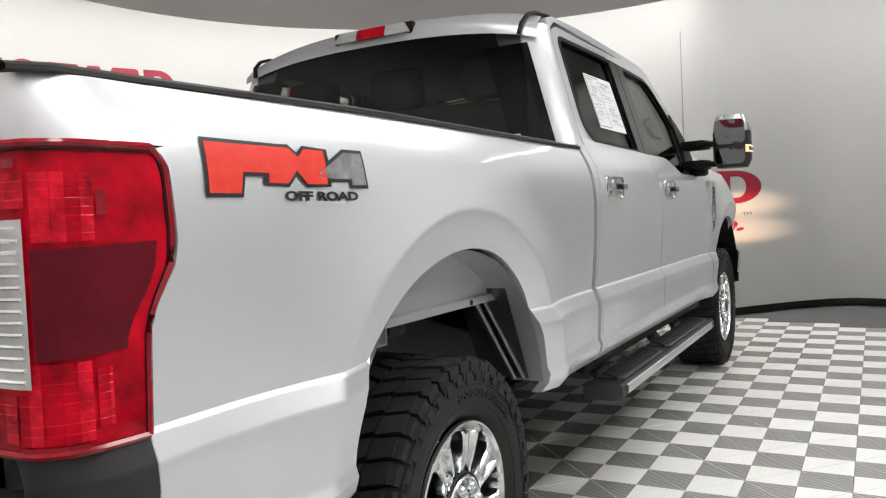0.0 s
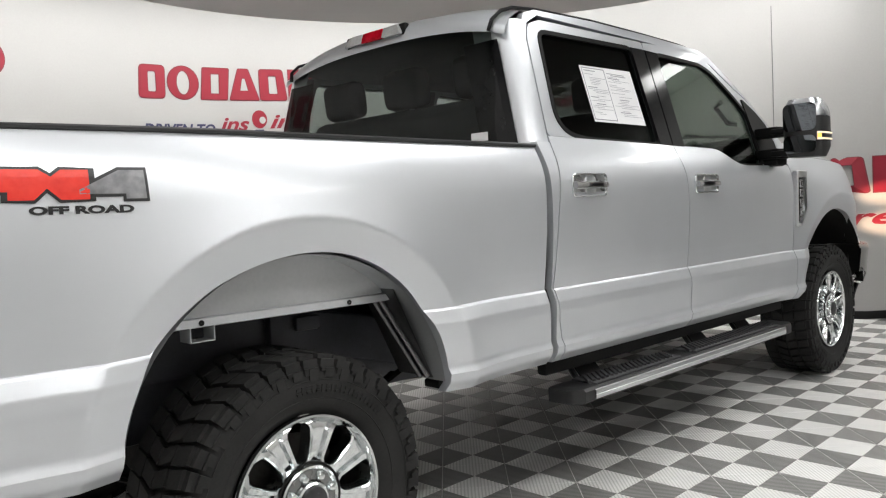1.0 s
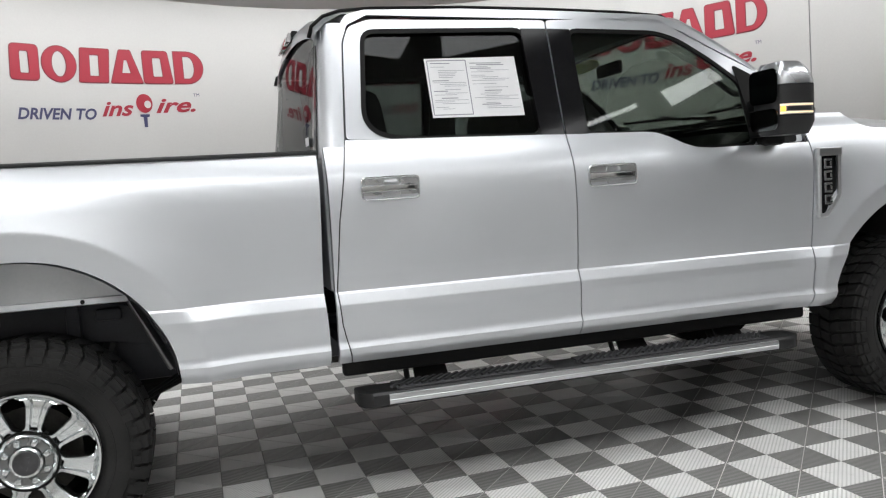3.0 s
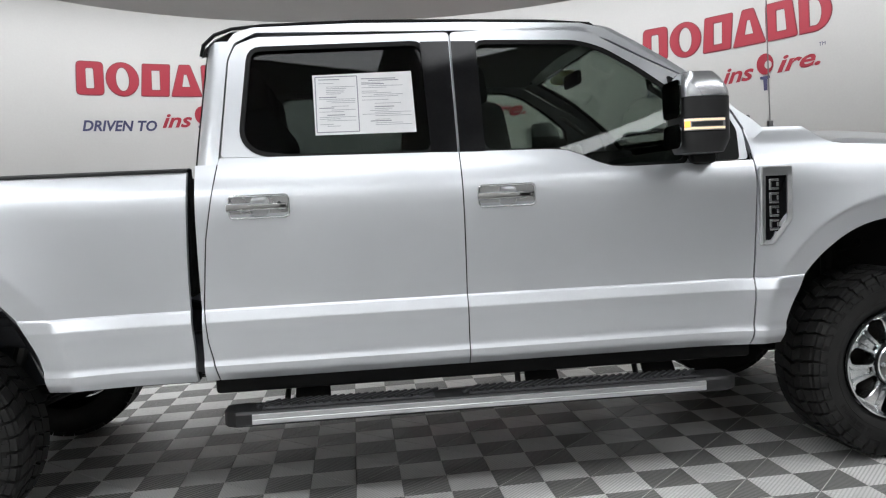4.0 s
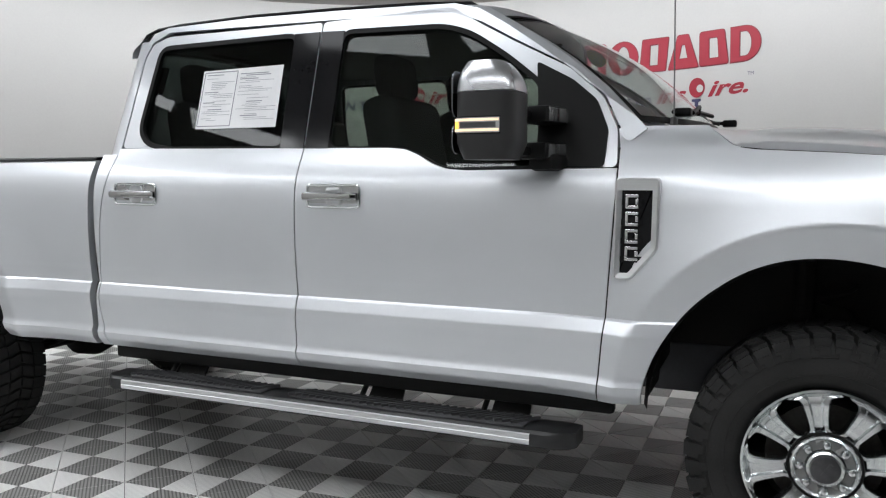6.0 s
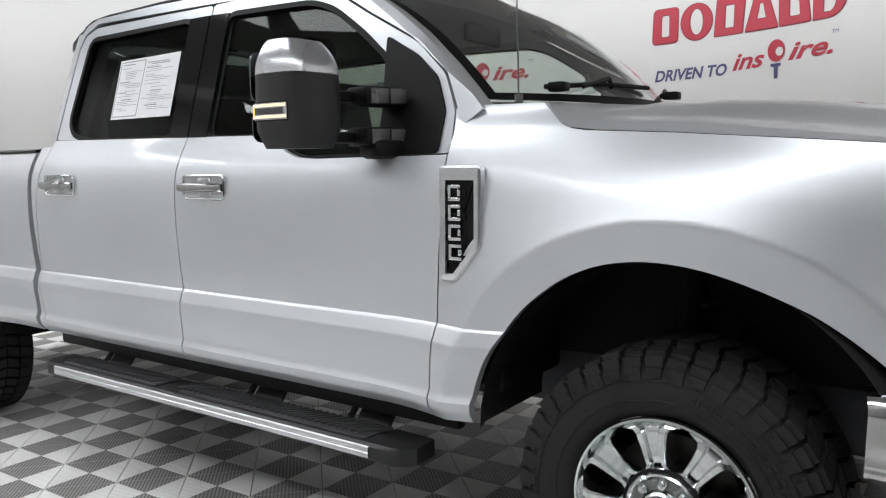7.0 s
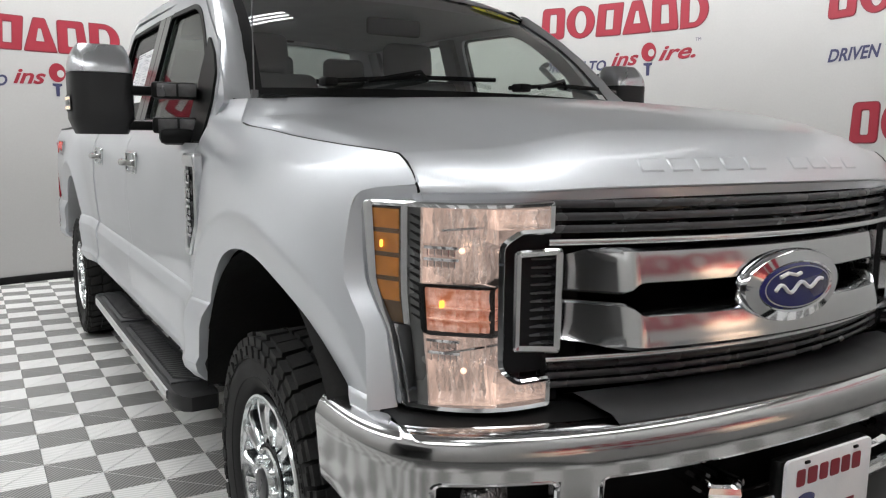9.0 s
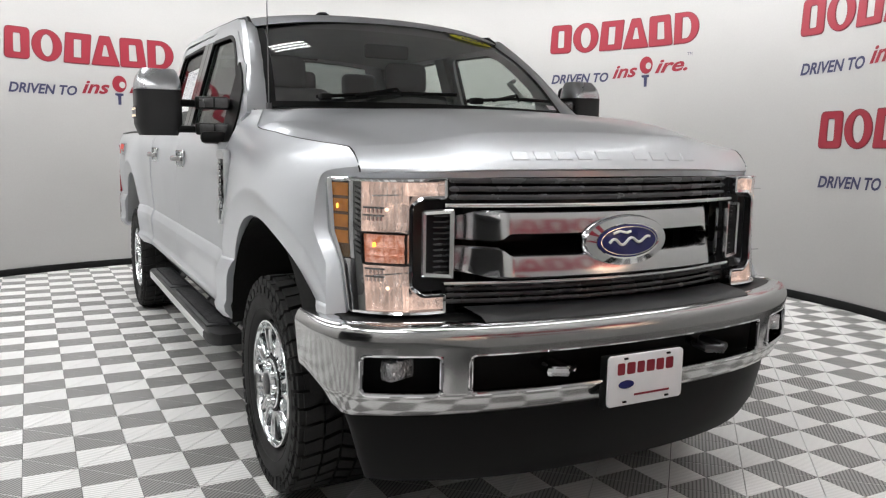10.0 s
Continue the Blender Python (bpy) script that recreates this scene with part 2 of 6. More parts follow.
def tube(bm, path, r, sides=10, squash=1.0, mat=0):
    """A round bar along a path of points, with capped ends."""
    path = [Vector(p) for p in path]
    rings, up = [], Vector((0, 0, 1))
    for i, p in enumerate(path):
        d = (path[min(i + 1, len(path) - 1)] - path[max(i - 1, 0)]).normalized()
        side = d.cross(up if abs(d.z) < 0.95 else Vector((1, 0, 0))).normalized()
        over = side.cross(d)
        rings.append([p + side * r * math.cos(a) + over * r * squash * math.sin(a) for a in (2 * math.pi * k / sides for k in range(sides))])
    vs = grid(bm, rings, closed=True, mat=mat)
    for ring in (vs[0], vs[-1]):
        bm.faces.new(ring).material_index = mat
    return bm


def lathe(bm, profile, sides=48, put=lambda r, a, y: (r * math.cos(a), y, r * math.sin(a)), mat=0):
    """A profile of (radius, y) turned round the y axis."""
    rows = [[put(r, 2 * math.pi * k / sides, y) for k in range(sides)] for r, y in profile]
    return grid(bm, rows, closed=True, mat=mat)


def lerp_table(table, x):
    """A value from a table of (x, value), with straight lines between."""
    if x <= table[0][0]:
        return table[0][1]
    for (a, va), (b, vb) in zip(table, table[1:]):
        if x <= b:
            return va + (vb - va) * (x - a) / (b - a)
    return table[-1][1]


def smoothstep(a, b, x):
    f = min(1.0, max(0.0, (x - a) / (b - a)))
    return f * f * (3 - 2 * f)


def rounded(w, h, r, n=5):
    """Outline of a rounded rectangle round the origin."""
    out = []
    for cx, cz, a0 in ((w / 2 - r, h / 2 - r, 0), (-w / 2 + r, h / 2 - r, 90), (-w / 2 + r, -h / 2 + r, 180), (w / 2 - r, -h / 2 + r, 270)):
        out += [(cx + r * math.cos(radians(a0 + 90 * k / n)), cz + r * math.sin(radians(a0 + 90 * k / n))) for k in range(n + 1)]
    return out


def lettering(body, size, shear=0.0, bold=0.0):
    """Vertices and faces of flat text in the built-in font."""
    c = bpy.data.curves.new("words", "FONT")
    c.body, c.size, c.shear, c.resolution_u = body, size, shear, 3
    c.offset = bold
    ob = bpy.data.objects.new("words", c)
    scene.collection.objects.link(ob)
    me = ob.evaluated_get(bpy.context.evaluated_depsgraph_get()).to_mesh()
    vs, fs = [tuple(v.co) for v in me.vertices], [tuple(p.vertices) for p in me.polygons]
    bpy.data.objects.remove(ob)
    bpy.data.curves.remove(c)
    return vs, fs


# ---- the booth ----
GAP = (radians(300), radians(331))            # the booth's way in, set out of view for dark reflections


def build_wall():
    bm = bmesh.new()
    n = 150
    turn = 2 * math.pi - (GAP[1] - GAP[0])
    ring = lambda off, z: [(*booth(GAP[1] + turn * k / n, off), z) for k in range(n + 1)]
    vs = grid(bm, [ring(0, 0.0), ring(0, WALL_H), ring(-0.15, WALL_H), ring(-0.15, 0.0), ring(0, 0.0)])
    grid(bm, [[(*booth(GAP[0] + (GAP[1] - GAP[0]) * k / 24, off), z) for k in range(25)] for off, z in ((0, 2.6), (0, WALL_H), (-0.15, WALL_H), (-0.15, 2.6), (0, 2.6))])
    return tagged(part("wall_round", bm, WALL_PAINT), "smooth curved white painted wall of the photo booth", "wall", kind="structure")


def build_hall():
    """Plain dark walls, added out of view, that close the way in and darken reflections."""
    a = (GAP[0] + GAP[1]) / 2
    turn = Matrix.Rotation(a, 3, "Z")
    at = lambda u, v, z: Vector((CX, CY, 0)) + turn @ Vector((u, v, z))
    h = 2.75
    for name, c, size in (("wall_hall_west", (7.35, -1.85, h / 2), (4.9, 0.1, h)), ("wall_hall_east", (7.75, 2.15, h / 2), (4.2, 0.1, h)), ("wall_hall_south", (9.85, 0.15, h / 2), (0.1, 4.2, h)),
                          ("ceiling_hall", (7.75, 0.15, h + 0.05), (4.2, 4.1, 0.1)), ("floor_hall", (7.45, 0.15, -0.16), (4.8, 4.1, 0.1))):
        tagged(part(name, box(bmesh.new(), at(*c), size, turn=turn), HALL, smooth=0), "plain dark grey surface added unseen behind the way in", "wall" if name[0] == "w" else name.split("_")[0], kind="structure")


def build_baseboard():
    bm = bmesh.new()
    n = 150
    turn = 2 * math.pi - (GAP[1] - GAP[0])
    rows = []
    for off, z in ((0.002, 0.0), (0.03, 0.0), (0.03, 0.055), (0.022, 0.07), (0.002, 0.07)):
        rows.append([(*booth(GAP[1] + turn * k / n, off), z) for k in range(n + 1)])
    grid(bm, rows)
    return tagged(part("baseboard", bm, SEAL), "thin black rubber strip along the foot of the curved wall", "baseboard", kind="structure")


def build_ceiling():
    bm = bmesh.new()
    n = 96
    outer = [(*booth(2 * math.pi * k / n, -0.2), WALL_H) for k in range(n)]
    top = [(x, y, WALL_H + 0.12) for x, y, _ in outer]
    vs = grid(bm, [outer, top], closed=True)
    bm.faces.new(vs[0]), bm.faces.new(vs[1])
    tagged(part("ceiling", bm, WALL_PAINT, smooth=0), "plain white ceiling above the round soffit", "ceiling", kind="structure")
    bm = bmesh.new()
    ring = lambda r, z: [(2.05 + r * math.cos(2 * math.pi * k / n), r * math.sin(2 * math.pi * k / n), z) for k in range(n)]
    vs = grid(bm, [ring(SOFFIT_R - 0.02, SOFFIT_Z), ring(SOFFIT_R, SOFFIT_Z + 0.02), ring(SOFFIT_R, SOFFIT_Z + 0.18)], closed=True)
    bm.faces.new(vs[0]), bm.faces.new(vs[-1])
    soffit = tagged(part("ceiling_soffit", bm, SOFFIT), "round grey-white soffit hanging under the ceiling", "ceiling", kind="structure")
    for k in range(6):
        a = k * math.pi / 3
        bm = bmesh.new()
        tube(bm, [(2.05 + 1.9 * math.cos(a), 1.9 * math.sin(a), SOFFIT_Z + 0.15), (2.05 + 1.9 * math.cos(a), 1.9 * math.sin(a), WALL_H)], 0.02)
        part("hanger_rod", bm, SATIN, soffit)


def build_lights():
    """LED panels round the soffit's rim, under the ceiling."""
    first = None
    n = 22
    for k in range(n):
        a = 2 * math.pi * (k + 0.5) / n
        x, y = booth(a, 0.95)
        m = Matrix.Translation((x, y, WALL_H - 0.06)) @ Matrix.Rotation(a, 4, "Z")
        if first is None:
            first = tagged(new("ceiling_light"), "flat white LED panel hung round the rim of the soffit", "ceiling light", "ring of ceiling lights")
            bm = box(bmesh.new(), (0, 0, 0.03), (0.64, 1.06, 0.05), 0.008)
            part("frame", bm, SATIN, first)
            bm = box(bmesh.new(), (0, 0, 0.0), (0.60, 1.02, 0.012), 0.003)
            part("diffuser", bm, GLOW, first, "glowing white diffuser")
            first.matrix_basis = m
        else:
            copy_thing(first, m)


def build_tubes():
    """Added flat fill panels and three short LED bars under the soffit, over the vehicle."""
    first = None
    for turn in (205, 232, 258, 285):
        a = radians(turn)
        m = Matrix.Translation((2.05 + 1.9 * math.cos(a), 1.7 * math.sin(a), SOFFIT_Z - 0.01)) @ Matrix.Rotation(a + math.pi / 2, 4, "Z")
        if first is None:
            first = tagged(new("soffit_light"), "square white fill panel added unseen under the soffit", "ceiling light", "panels in the soffit")
            part("frame", box(bmesh.new(), (0, 0, 0.012), (0.80, 0.64, 0.03), 0.006), SATIN, first)
            part("diffuser", box(bmesh.new(), (0, 0, -0.004), (0.76, 0.60, 0.012), 0.003), FILL_GLOW, first, "softly glowing diffuser")
            first.matrix_basis = m
        else:
            copy_thing(first, m)
    first = None
    for x in (2.50, 2.57, 2.64):
        m = Matrix.Translation((x, -0.55, SOFFIT_Z - 0.05))
        if first is None:
            first = tagged(new("tube_light"), "short slim LED bar fixed under the soffit", "tube light", "bars under the soffit")
            part("housing", box(bmesh.new(), (0, 0, 0.03), (0.04, 0.34, 0.04), 0.008), SATIN, first)
            part("tube", box(bmesh.new(), (0, 0, 0.0), (0.022, 0.31, 0.022), 0.008), TUBE, first, "glowing white bar")
            first.matrix_basis = m
        else:
            copy_thing(first, m)


build_wall()
build_hall()
build_baseboard()
build_ceiling()
build_lights()
build_tubes()

# ---- the pickup ----
RAKE = 0.0175                                  # the body leans this much nose-down
TRUCK_POSE = Matrix.Translation((1.986, 0, 0)) @ Matrix.Rotation(RAKE, 4, "Y") @ Matrix.Translation((-2, 0, 0))
truck = tagged(new("pickup_truck"), "silver four-door pickup truck with chrome grille parked on the checkered floor", "pickup truck")
truck.matrix_basis = TRUCK_POSE

REAR_X, FRONT_X, ARCH_Z = 0.0, 4.075, 0.60
REAR_ARCH, FRONT_ARCH = (0.0, 0.535, 0.49), (4.075, 0.545, 0.50)
PROFILE = [(0.56, 0.945), (0.60, 0.978), (0.625, 1.000), (0.655, 1.008), (0.68, 0.998), (0.73, 1.001), (0.79, 1.0065), (0.826, 1.0045), (0.868, 0.990),
           (0.876, 0.983), (0.95, 0.992), (1.10, 1.003), (1.22, 1.004), (1.30, 0.998), (1.345, 0.985), (1.385, 0.965), (1.42, 0.945), (1.46, 0.922), (1.54, 0.895)]
ROWS = sorted({round(0.56 + 0.009 * k, 4) for k in range(110)} | {0.868, 0.876, 0.826, 0.655, 0.668, 0.345 + 1.0})


def width(x, z):
    """Half the body's width at a length and a height."""
    w = lerp_table(PROFILE, z)
    if z > 0.94:                               # the upper side is one soft curve
        w = sum(lerp_table(PROFILE, z + d) for d in (-0.045, -0.03, -0.015, 0.0, 0.015, 0.03, 0.045)) / 7
    for (xc, a, b), lift in ((REAR_ARCH, 0.036), (FRONT_ARCH, 0.042)):
        r = math.hypot((x - xc) / a, (z - ARCH_Z) / b)
        if z < ARCH_Z:
            r = abs(x - xc) / a
        if r < 1.8:
            crest = 1.20
            w += lift * max(0.0, (1.70 - r) / (1.70 - crest)) ** 2 if r > crest else lift - 0.026 * (crest - r) / 0.2
    if x > 4.18:
        w -= 0.085 * ((x - 4.18) / 0.40) ** 2.2 * (0.60 + 0.40 * smoothstep(0.85, 1.10, z))
    if x > 3.40 and z > 1.43:
        w -= 0.020 * smoothstep(1.43, 1.51, z) * smoothstep(3.40, 3.46, x)
    if x > 3.75 and z > 1.2:
        w -= 0.012 * smoothstep(3.9, 4.6, x) * smoothstep(1.2, 1.40, z)
    if x < -1.045:
        f = min(1.0, (-1.045 - x) / 0.125)
        w -= 0.10 * (1 - math.sqrt(max(0.0, 1 - f * f)))
    return w


def arch_foot(x, low):
    """The lower edge of the body side, over the wheel arches."""
    for xc, a, b in (REAR_ARCH, FRONT_ARCH):
        d = abs(x - xc) / a
        if d < 1:
            return max(low, ARCH_Z + b * (1 - d ** 2.05) ** 0.5)
    return low


def spread(x0, x1):
    """Columns between two places, close together at the arches' feet."""
    xs = set(np.linspace(x0, x1, max(4, int(abs(x1 - x0) / 0.014))))
    for xc, a, _ in (REAR_ARCH, FRONT_ARCH):
        for k in range(61):
            x = xc - a * math.cos(math.pi * k / 60)
            if x0 < x < x1:
                xs.add(x)
    return sorted(xs)


def side_panel(bm, s, x0, x1, low, high, extra=(), lip=0.03, out=0.0):
    """One panel of the body side. x0, x1: its ends by height; low, high: its lower and upper edge by length."""
    mid0, mid1 = x0(1.0), x1(1.0)
    rows = []
    zs = sorted(set(ROWS) | set(extra))
    for x in spread(mid0, mid1):
        u = (x - mid0) / (mid1 - mid0)
        lo, hi = arch_foot(x, low(x)), high(x)
        for _ in range(4):
            hi = high(x0(hi) + (x1(hi) - x0(hi)) * u)
        col = []
        for z in zs:
            z = min(max(z, lo), hi)
            xx = x0(z) + (x1(z) - x0(z)) * u
            col.append((xx, s * (width(xx, z) + out), z))
        rows.append(col)
    grid(bm, rows)
    bmesh.ops.remove_doubles(bm, verts=bm.verts, dist=0.0004)
    if lip:
        edges = [e for e in bm.edges if e.is_boundary]
        made = bmesh.ops.extrude_edge_only(bm, edges=edges)["geom"]
        for v in (g for g in made if isinstance(g, bmesh.types.BMVert)):
            v.co.y -= s * lip
    return bm


def glass_y(z):
    """Half width of the cab above the belt line."""
    return 0.921 - 0.292 * (z - 1.455)


def flat_fill(bm, outline, holes, s, out=0.0, thick=0.03):
    """A cab side sheet with holes: outline and holes in (length, height)."""
    edges = []
    for loop in (outline, *holes):
        vs = [bm.verts.new((x, s * (glass_y(z) + out), z)) for x, z in loop]
        edges += [bm.edges.new((vs[i], vs[(i + 1) % len(vs)])) for i in range(len(vs))]
    faces = [g for g in bmesh.ops.triangle_fill(bm, use_beauty=True, use_dissolve=False, edges=edges)["geom"] if isinstance(g, bmesh.types.BMFace)]
    made = bmesh.ops.extrude_face_region(bm, geom=faces)["geom"]
    for v in (g for g in made if isinstance(g, bmesh.types.BMVert)):
        v.co.y -= s * thick
    return bm


def soft(points, r=0.03, n=4):
    """A closed outline with its corners rounded."""
    out = []
    for i, p in enumerate(points):
        p, a, b = Vector(p), Vector(points[i - 1]), Vector(points[(i + 1) % len(points)])
        ra, rb = min(r, (a - p).length * 0.45), min(r, (b - p).length * 0.45)
        pa, pb = p + (a - p).normalized() * ra, p + (b - p).normalized() * rb
        for k in range(n + 1):
            f = k / n
            out.append(tuple(pa * (1 - f) ** 2 + p * 2 * f * (1 - f) + pb * f * f))
    return out


def shrink(points, d):
    """A closed outline moved inward by d."""
    n, out = len(points), []
    area = sum(points[i][0] * points[(i + 1) % n][1] - points[(i + 1) % n][0] * points[i][1] for i in range(n))
    sign = 1 if area > 0 else -1
    for i in range(n):
        a, p, b = Vector(points[i - 1]), Vector(points[i]), Vector(points[(i + 1) % n])
        n1 = Vector((-(p - a).y, (p - a).x)).normalized()
        n2 = Vector((-(b - p).y, (b - p).x)).normalized()
        m = (n1 + n2).normalized()
        out.append(tuple(p + m * sign * d / max(0.5, m.dot(n1))))
    return out


C_GAP = [(0.56, 1.185), (0.62, 1.178), (0.75, 1.150), (0.88, 1.140), (1.15, 1.165), (1.44, 1.215), (1.6, 1.24)]
A_GAP = [(0.56, 3.362), (0.88, 3.388), (1.30, 3.415), (1.44, 3.412), (1.5, 3.40)]
BELT = [(1.2, 1.468), (2.55, 1.452), (2.62, 1.446), (2.68, 1.424), (2.74, 1.392), (2.80, 1.372), (2.88, 1.366), (3.42, 1.372)]
FENDER_TOP = [(3.40, 1.50), (3.43, 1.512), (3.685, 1.508), (3.76, 1.446), (3.785, 1.434), (3.834, 1.426), (4.076, 1.412), (4.344, 1.391), (4.563, 1.373), (4.609, 1.367), (4.632, 1.352), (4.652, 1.334), (4.664, 1.318), (4.671, 1.308)]
LAMP_EDGE = [(0.82, 4.674), (0.862, 4.661), (1.0, 4.614), (1.06, 4.571), (1.10, 4.546), (1.15, 4.538), (1.25, 4.538), (1.272, 4.541), (1.285, 4.549), (1.294, 4.564), (1.300, 4.605), (1.306, 4.668), (1.40, 4.671)]
TAIL_EDGE = [(0.86, -1.02), (1.02, -1.012), (1.06, -1.0), (1.12, -0.962), (1.16, -0.955), (1.27, -0.962), (1.290, -0.972), (1.304, -0.995)]
SILL = 0.592

REAR_WINDOW = soft([(1.475, 1.462), (2.075, 1.455), (2.062, 1.925), (1.345, 1.915), (1.305, 1.545), (1.36, 1.482)], 0.05)
FRONT_WINDOW = soft([(2.275, 1.450), (2.60, 1.444), (2.69, 1.412), (2.78, 1.365), (3.14, 1.370), (3.13, 1.665), (2.98, 1.782), (2.83, 1.878), (2.72, 1.912), (2.275, 1.922)], 0.05)
SAIL = soft([(3.145, 1.370), (3.365, 1.374), (3.372, 1.50), (3.325, 1.605), (3.235, 1.680), (3.10, 1.752)], 0.018)
REAR_DOOR = soft([(1.225, 1.468), (2.1735, 1.452), (2.1735, 1.968), (1.375, 1.966), (1.29, 1.935), (1.262, 1.87)], 0.02)
FRONT_DOOR = soft([(2.1785, 1.452), (2.60, 1.446), (2.69, 1.414), (2.79, 1.367), (3.408, 1.374), (3.402, 1.50), (3.345, 1.615), (3.22, 1.722), (3.00, 1.835), (2.86, 1.912), (2.74, 1.986), (2.1785, 1.968)], 0.02)
PILLAR_EDGE = [(1.40, 1.185), (1.565, 1.20), (1.765, 1.222), (1.93, 1.245)]
CAB_SIDE = soft([(1.185, 1.40), (1.21, 1.40), (1.255, 1.87), (1.285, 1.942), (1.372, 1.986), (2.178, 1.976), (2.742, 1.963), (2.868, 1.918), (3.004, 1.842), (3.228, 1.728),
                 (3.352, 1.620), (3.412, 1.505), (3.418, 1.44), (3.50, 1.50), (3.455, 1.545), (3.325, 1.640), (3.20, 1.738), (3.09, 1.818), (2.965, 1.903), (2.85, 1.972), (2.75, 1.998),
                 (2.27, 2.012), (1.79, 2.018), (1.36, 2.008), (1.285, 1.985), (1.245, 1.93), (1.222, 1.765), (1.20, 1.565)], 0.008, 3)


def build_sides(s):
    right = s < 0
    low = lambda x: SILL
    # bed side with the pieces round the tail lamp
    bm = bmesh.new()
    tail = lambda z: lerp_table(TAIL_EDGE, z)
    side_panel(bm, s, lambda z: -0.953 if z > 1.303 else tail(z) - 0.002, lambda z: 1.094 + 0.012 * smoothstep(0.9, 1.4, z) - 0.01 * smoothstep(0.7, 0.9, z), low, lambda x: 1.415 - 0.014 * smoothstep(-0.2, -1.16, x), lip=0.035)
    bed = part("bed_side", bm, PAINT, truck)
    for z0, z1 in ((SILL, 0.872), (1.3035, 1.415)):
        bm = bmesh.new()
        side_panel(bm, s, lambda z: -1.168, lambda z: -1.02 if z < 1 else -0.9532, lambda x: z0, lambda x: z1 - (0.013 if z1 > 1 else 0), lip=0.02)
        part("bed_corner" if z0 > 1 else "bumper_corner", bm, PAINT if z0 > 1 else PLASTIC, truck, "" if z0 > 1 else "black plastic bumper corner")
    bm = bmesh.new()
    rail = [(0.950, 1.4145), (0.956, 1.418), (0.956, 1.4245), (0.948, 1.430), (0.90, 1.4325), (0.862, 1.430), (0.858, 1.38)]
    grid(bm, [[(x, s * (y - (0.035 if x < -1.15 else 0.006 if x < -1.1 else 0)), z - 0.014 * smoothstep(-0.2, -1.16, x)) for y, z in rail] for x in (-1.165, -1.12, -0.9, -0.65, -0.4, -0.2, 0.4, 1.0, 1.10)])
    part("rail_cap", bm, PLASTIC, bed, "black plastic bed rail cap")
    # rear door
    bm = bmesh.new()
    side_panel(bm, s, lambda z: lerp_table(C_GAP, z), lambda z: 2.1735, low, lambda x: lerp_table(BELT, x) - 0.002)
    flat_fill(bm, REAR_DOOR, [REAR_WINDOW], s)
    rear = part("rear_door", bm, PAINT, truck)
    bm = bmesh.new()
    side_panel(bm, s, lambda z: 2.1785, lambda z: lerp_table(A_GAP, z), low, lambda x: lerp_table(BELT, x) - 0.002)
    flat_fill(bm, FRONT_DOOR, [FRONT_WINDOW], s)
    front = part("front_door", bm, PAINT, truck)
    for door, hole, glass in ((rear, REAR_WINDOW, TINTED if right else CLEAR_GLASS), (front, FRONT_WINDOW, SIDE_GLASS if right else CLEAR_GLASS)):
        bm = bmesh.new()
        flat_fill(bm, shrink(hole, -0.012), [], s, -0.014, 0.004)
        ob = part("window_glass", bm, glass, door, "dark tinted window glass" if right else "clear window glass", smooth=0)
        ob.visible_shadow = False
        bm = bmesh.new()
        flat_fill(bm, shrink(hole, -0.009), [shrink(hole, 0.010)], s, 0.004, 0.016)
        part("window_seal", bm, SEAL, door, smooth=0)
    bm = bmesh.new()
    flat_fill(bm, [(2.062, 1.456), (2.170, 1.453), (2.170, 1.928), (2.050, 1.928)], [], s, 0.007, 0.012)
    part("pillar_cover", bm, GLOSS, rear, "gloss black pillar cover", smooth=0)
    bm = bmesh.new()
    flat_fill(bm, [(2.1795, 1.453), (2.285, 1.451), (2.285, 1.925), (2.1795, 1.928)], [], s, 0.007, 0.012)
    part("pillar_cover", bm, GLOSS, front, "gloss black pillar cover", smooth=0)
    bm = bmesh.new()
    flat_fill(bm, SAIL, [], s, 0.009, 0.014)
    part("mirror_sail", bm, SEAL, front, "black plastic mirror corner", smooth=0)
    # black seals deep in the door gaps
    for gap, top in ((lambda z: 2.176, 1.45), (lambda z: lerp_table(A_GAP, z) + 0.00275, 1.40), (lambda z: lerp_table(C_GAP, z) - 0.0025, 1.44)):
        bm = bmesh.new()
        grid(bm, [[(gap(z) + d, s * (width(gap(z), z) - 0.007), z) for d in (-0.0045, 0.0045)] for z in np.linspace(SILL + 0.004, top, 50)])
        part("door_gap_seal", bm, SEAL, truck, smooth=0)
    # handles
    for door, x in ((rear, 1.372), (front, 2.352)):
        build_handle(door, x, s)
    # fender
    bm = bmesh.new()
    side_panel(bm, s, lambda z: lerp_table(A_GAP, z) + 0.0055, lambda z: lerp_table(LAMP_EDGE, z), lambda x: SILL if x < 4.1 else 0.81, lambda x: lerp_table(FENDER_TOP, x), lip=0.03)
    fender = part("front_fender", bm, PAINT, truck)
    # the turned-in border round the lamp
    bm = bmesh.new()
    inner = [(0.848, 4.672, 0.893), (1.0, 4.630, 0.898), (1.06, 4.588, 0.903), (1.105, 4.560, 0.908), (1.16, 4.553, 0.911), (1.245, 4.553, 0.913), (1.258, 4.562, 0.909), (1.267, 4.585, 0.900), (1.272, 4.62, 0.882), (1.277, 4.671, 0.846)]
    outer = [(0.848, 4.6655), (1.0, 4.614), (1.06, 4.571), (1.10, 4.546), (1.15, 4.538), (1.25, 4.538), (1.285, 4.549), (1.296, 4.57), (1.300, 4.605), (1.306, 4.671)]
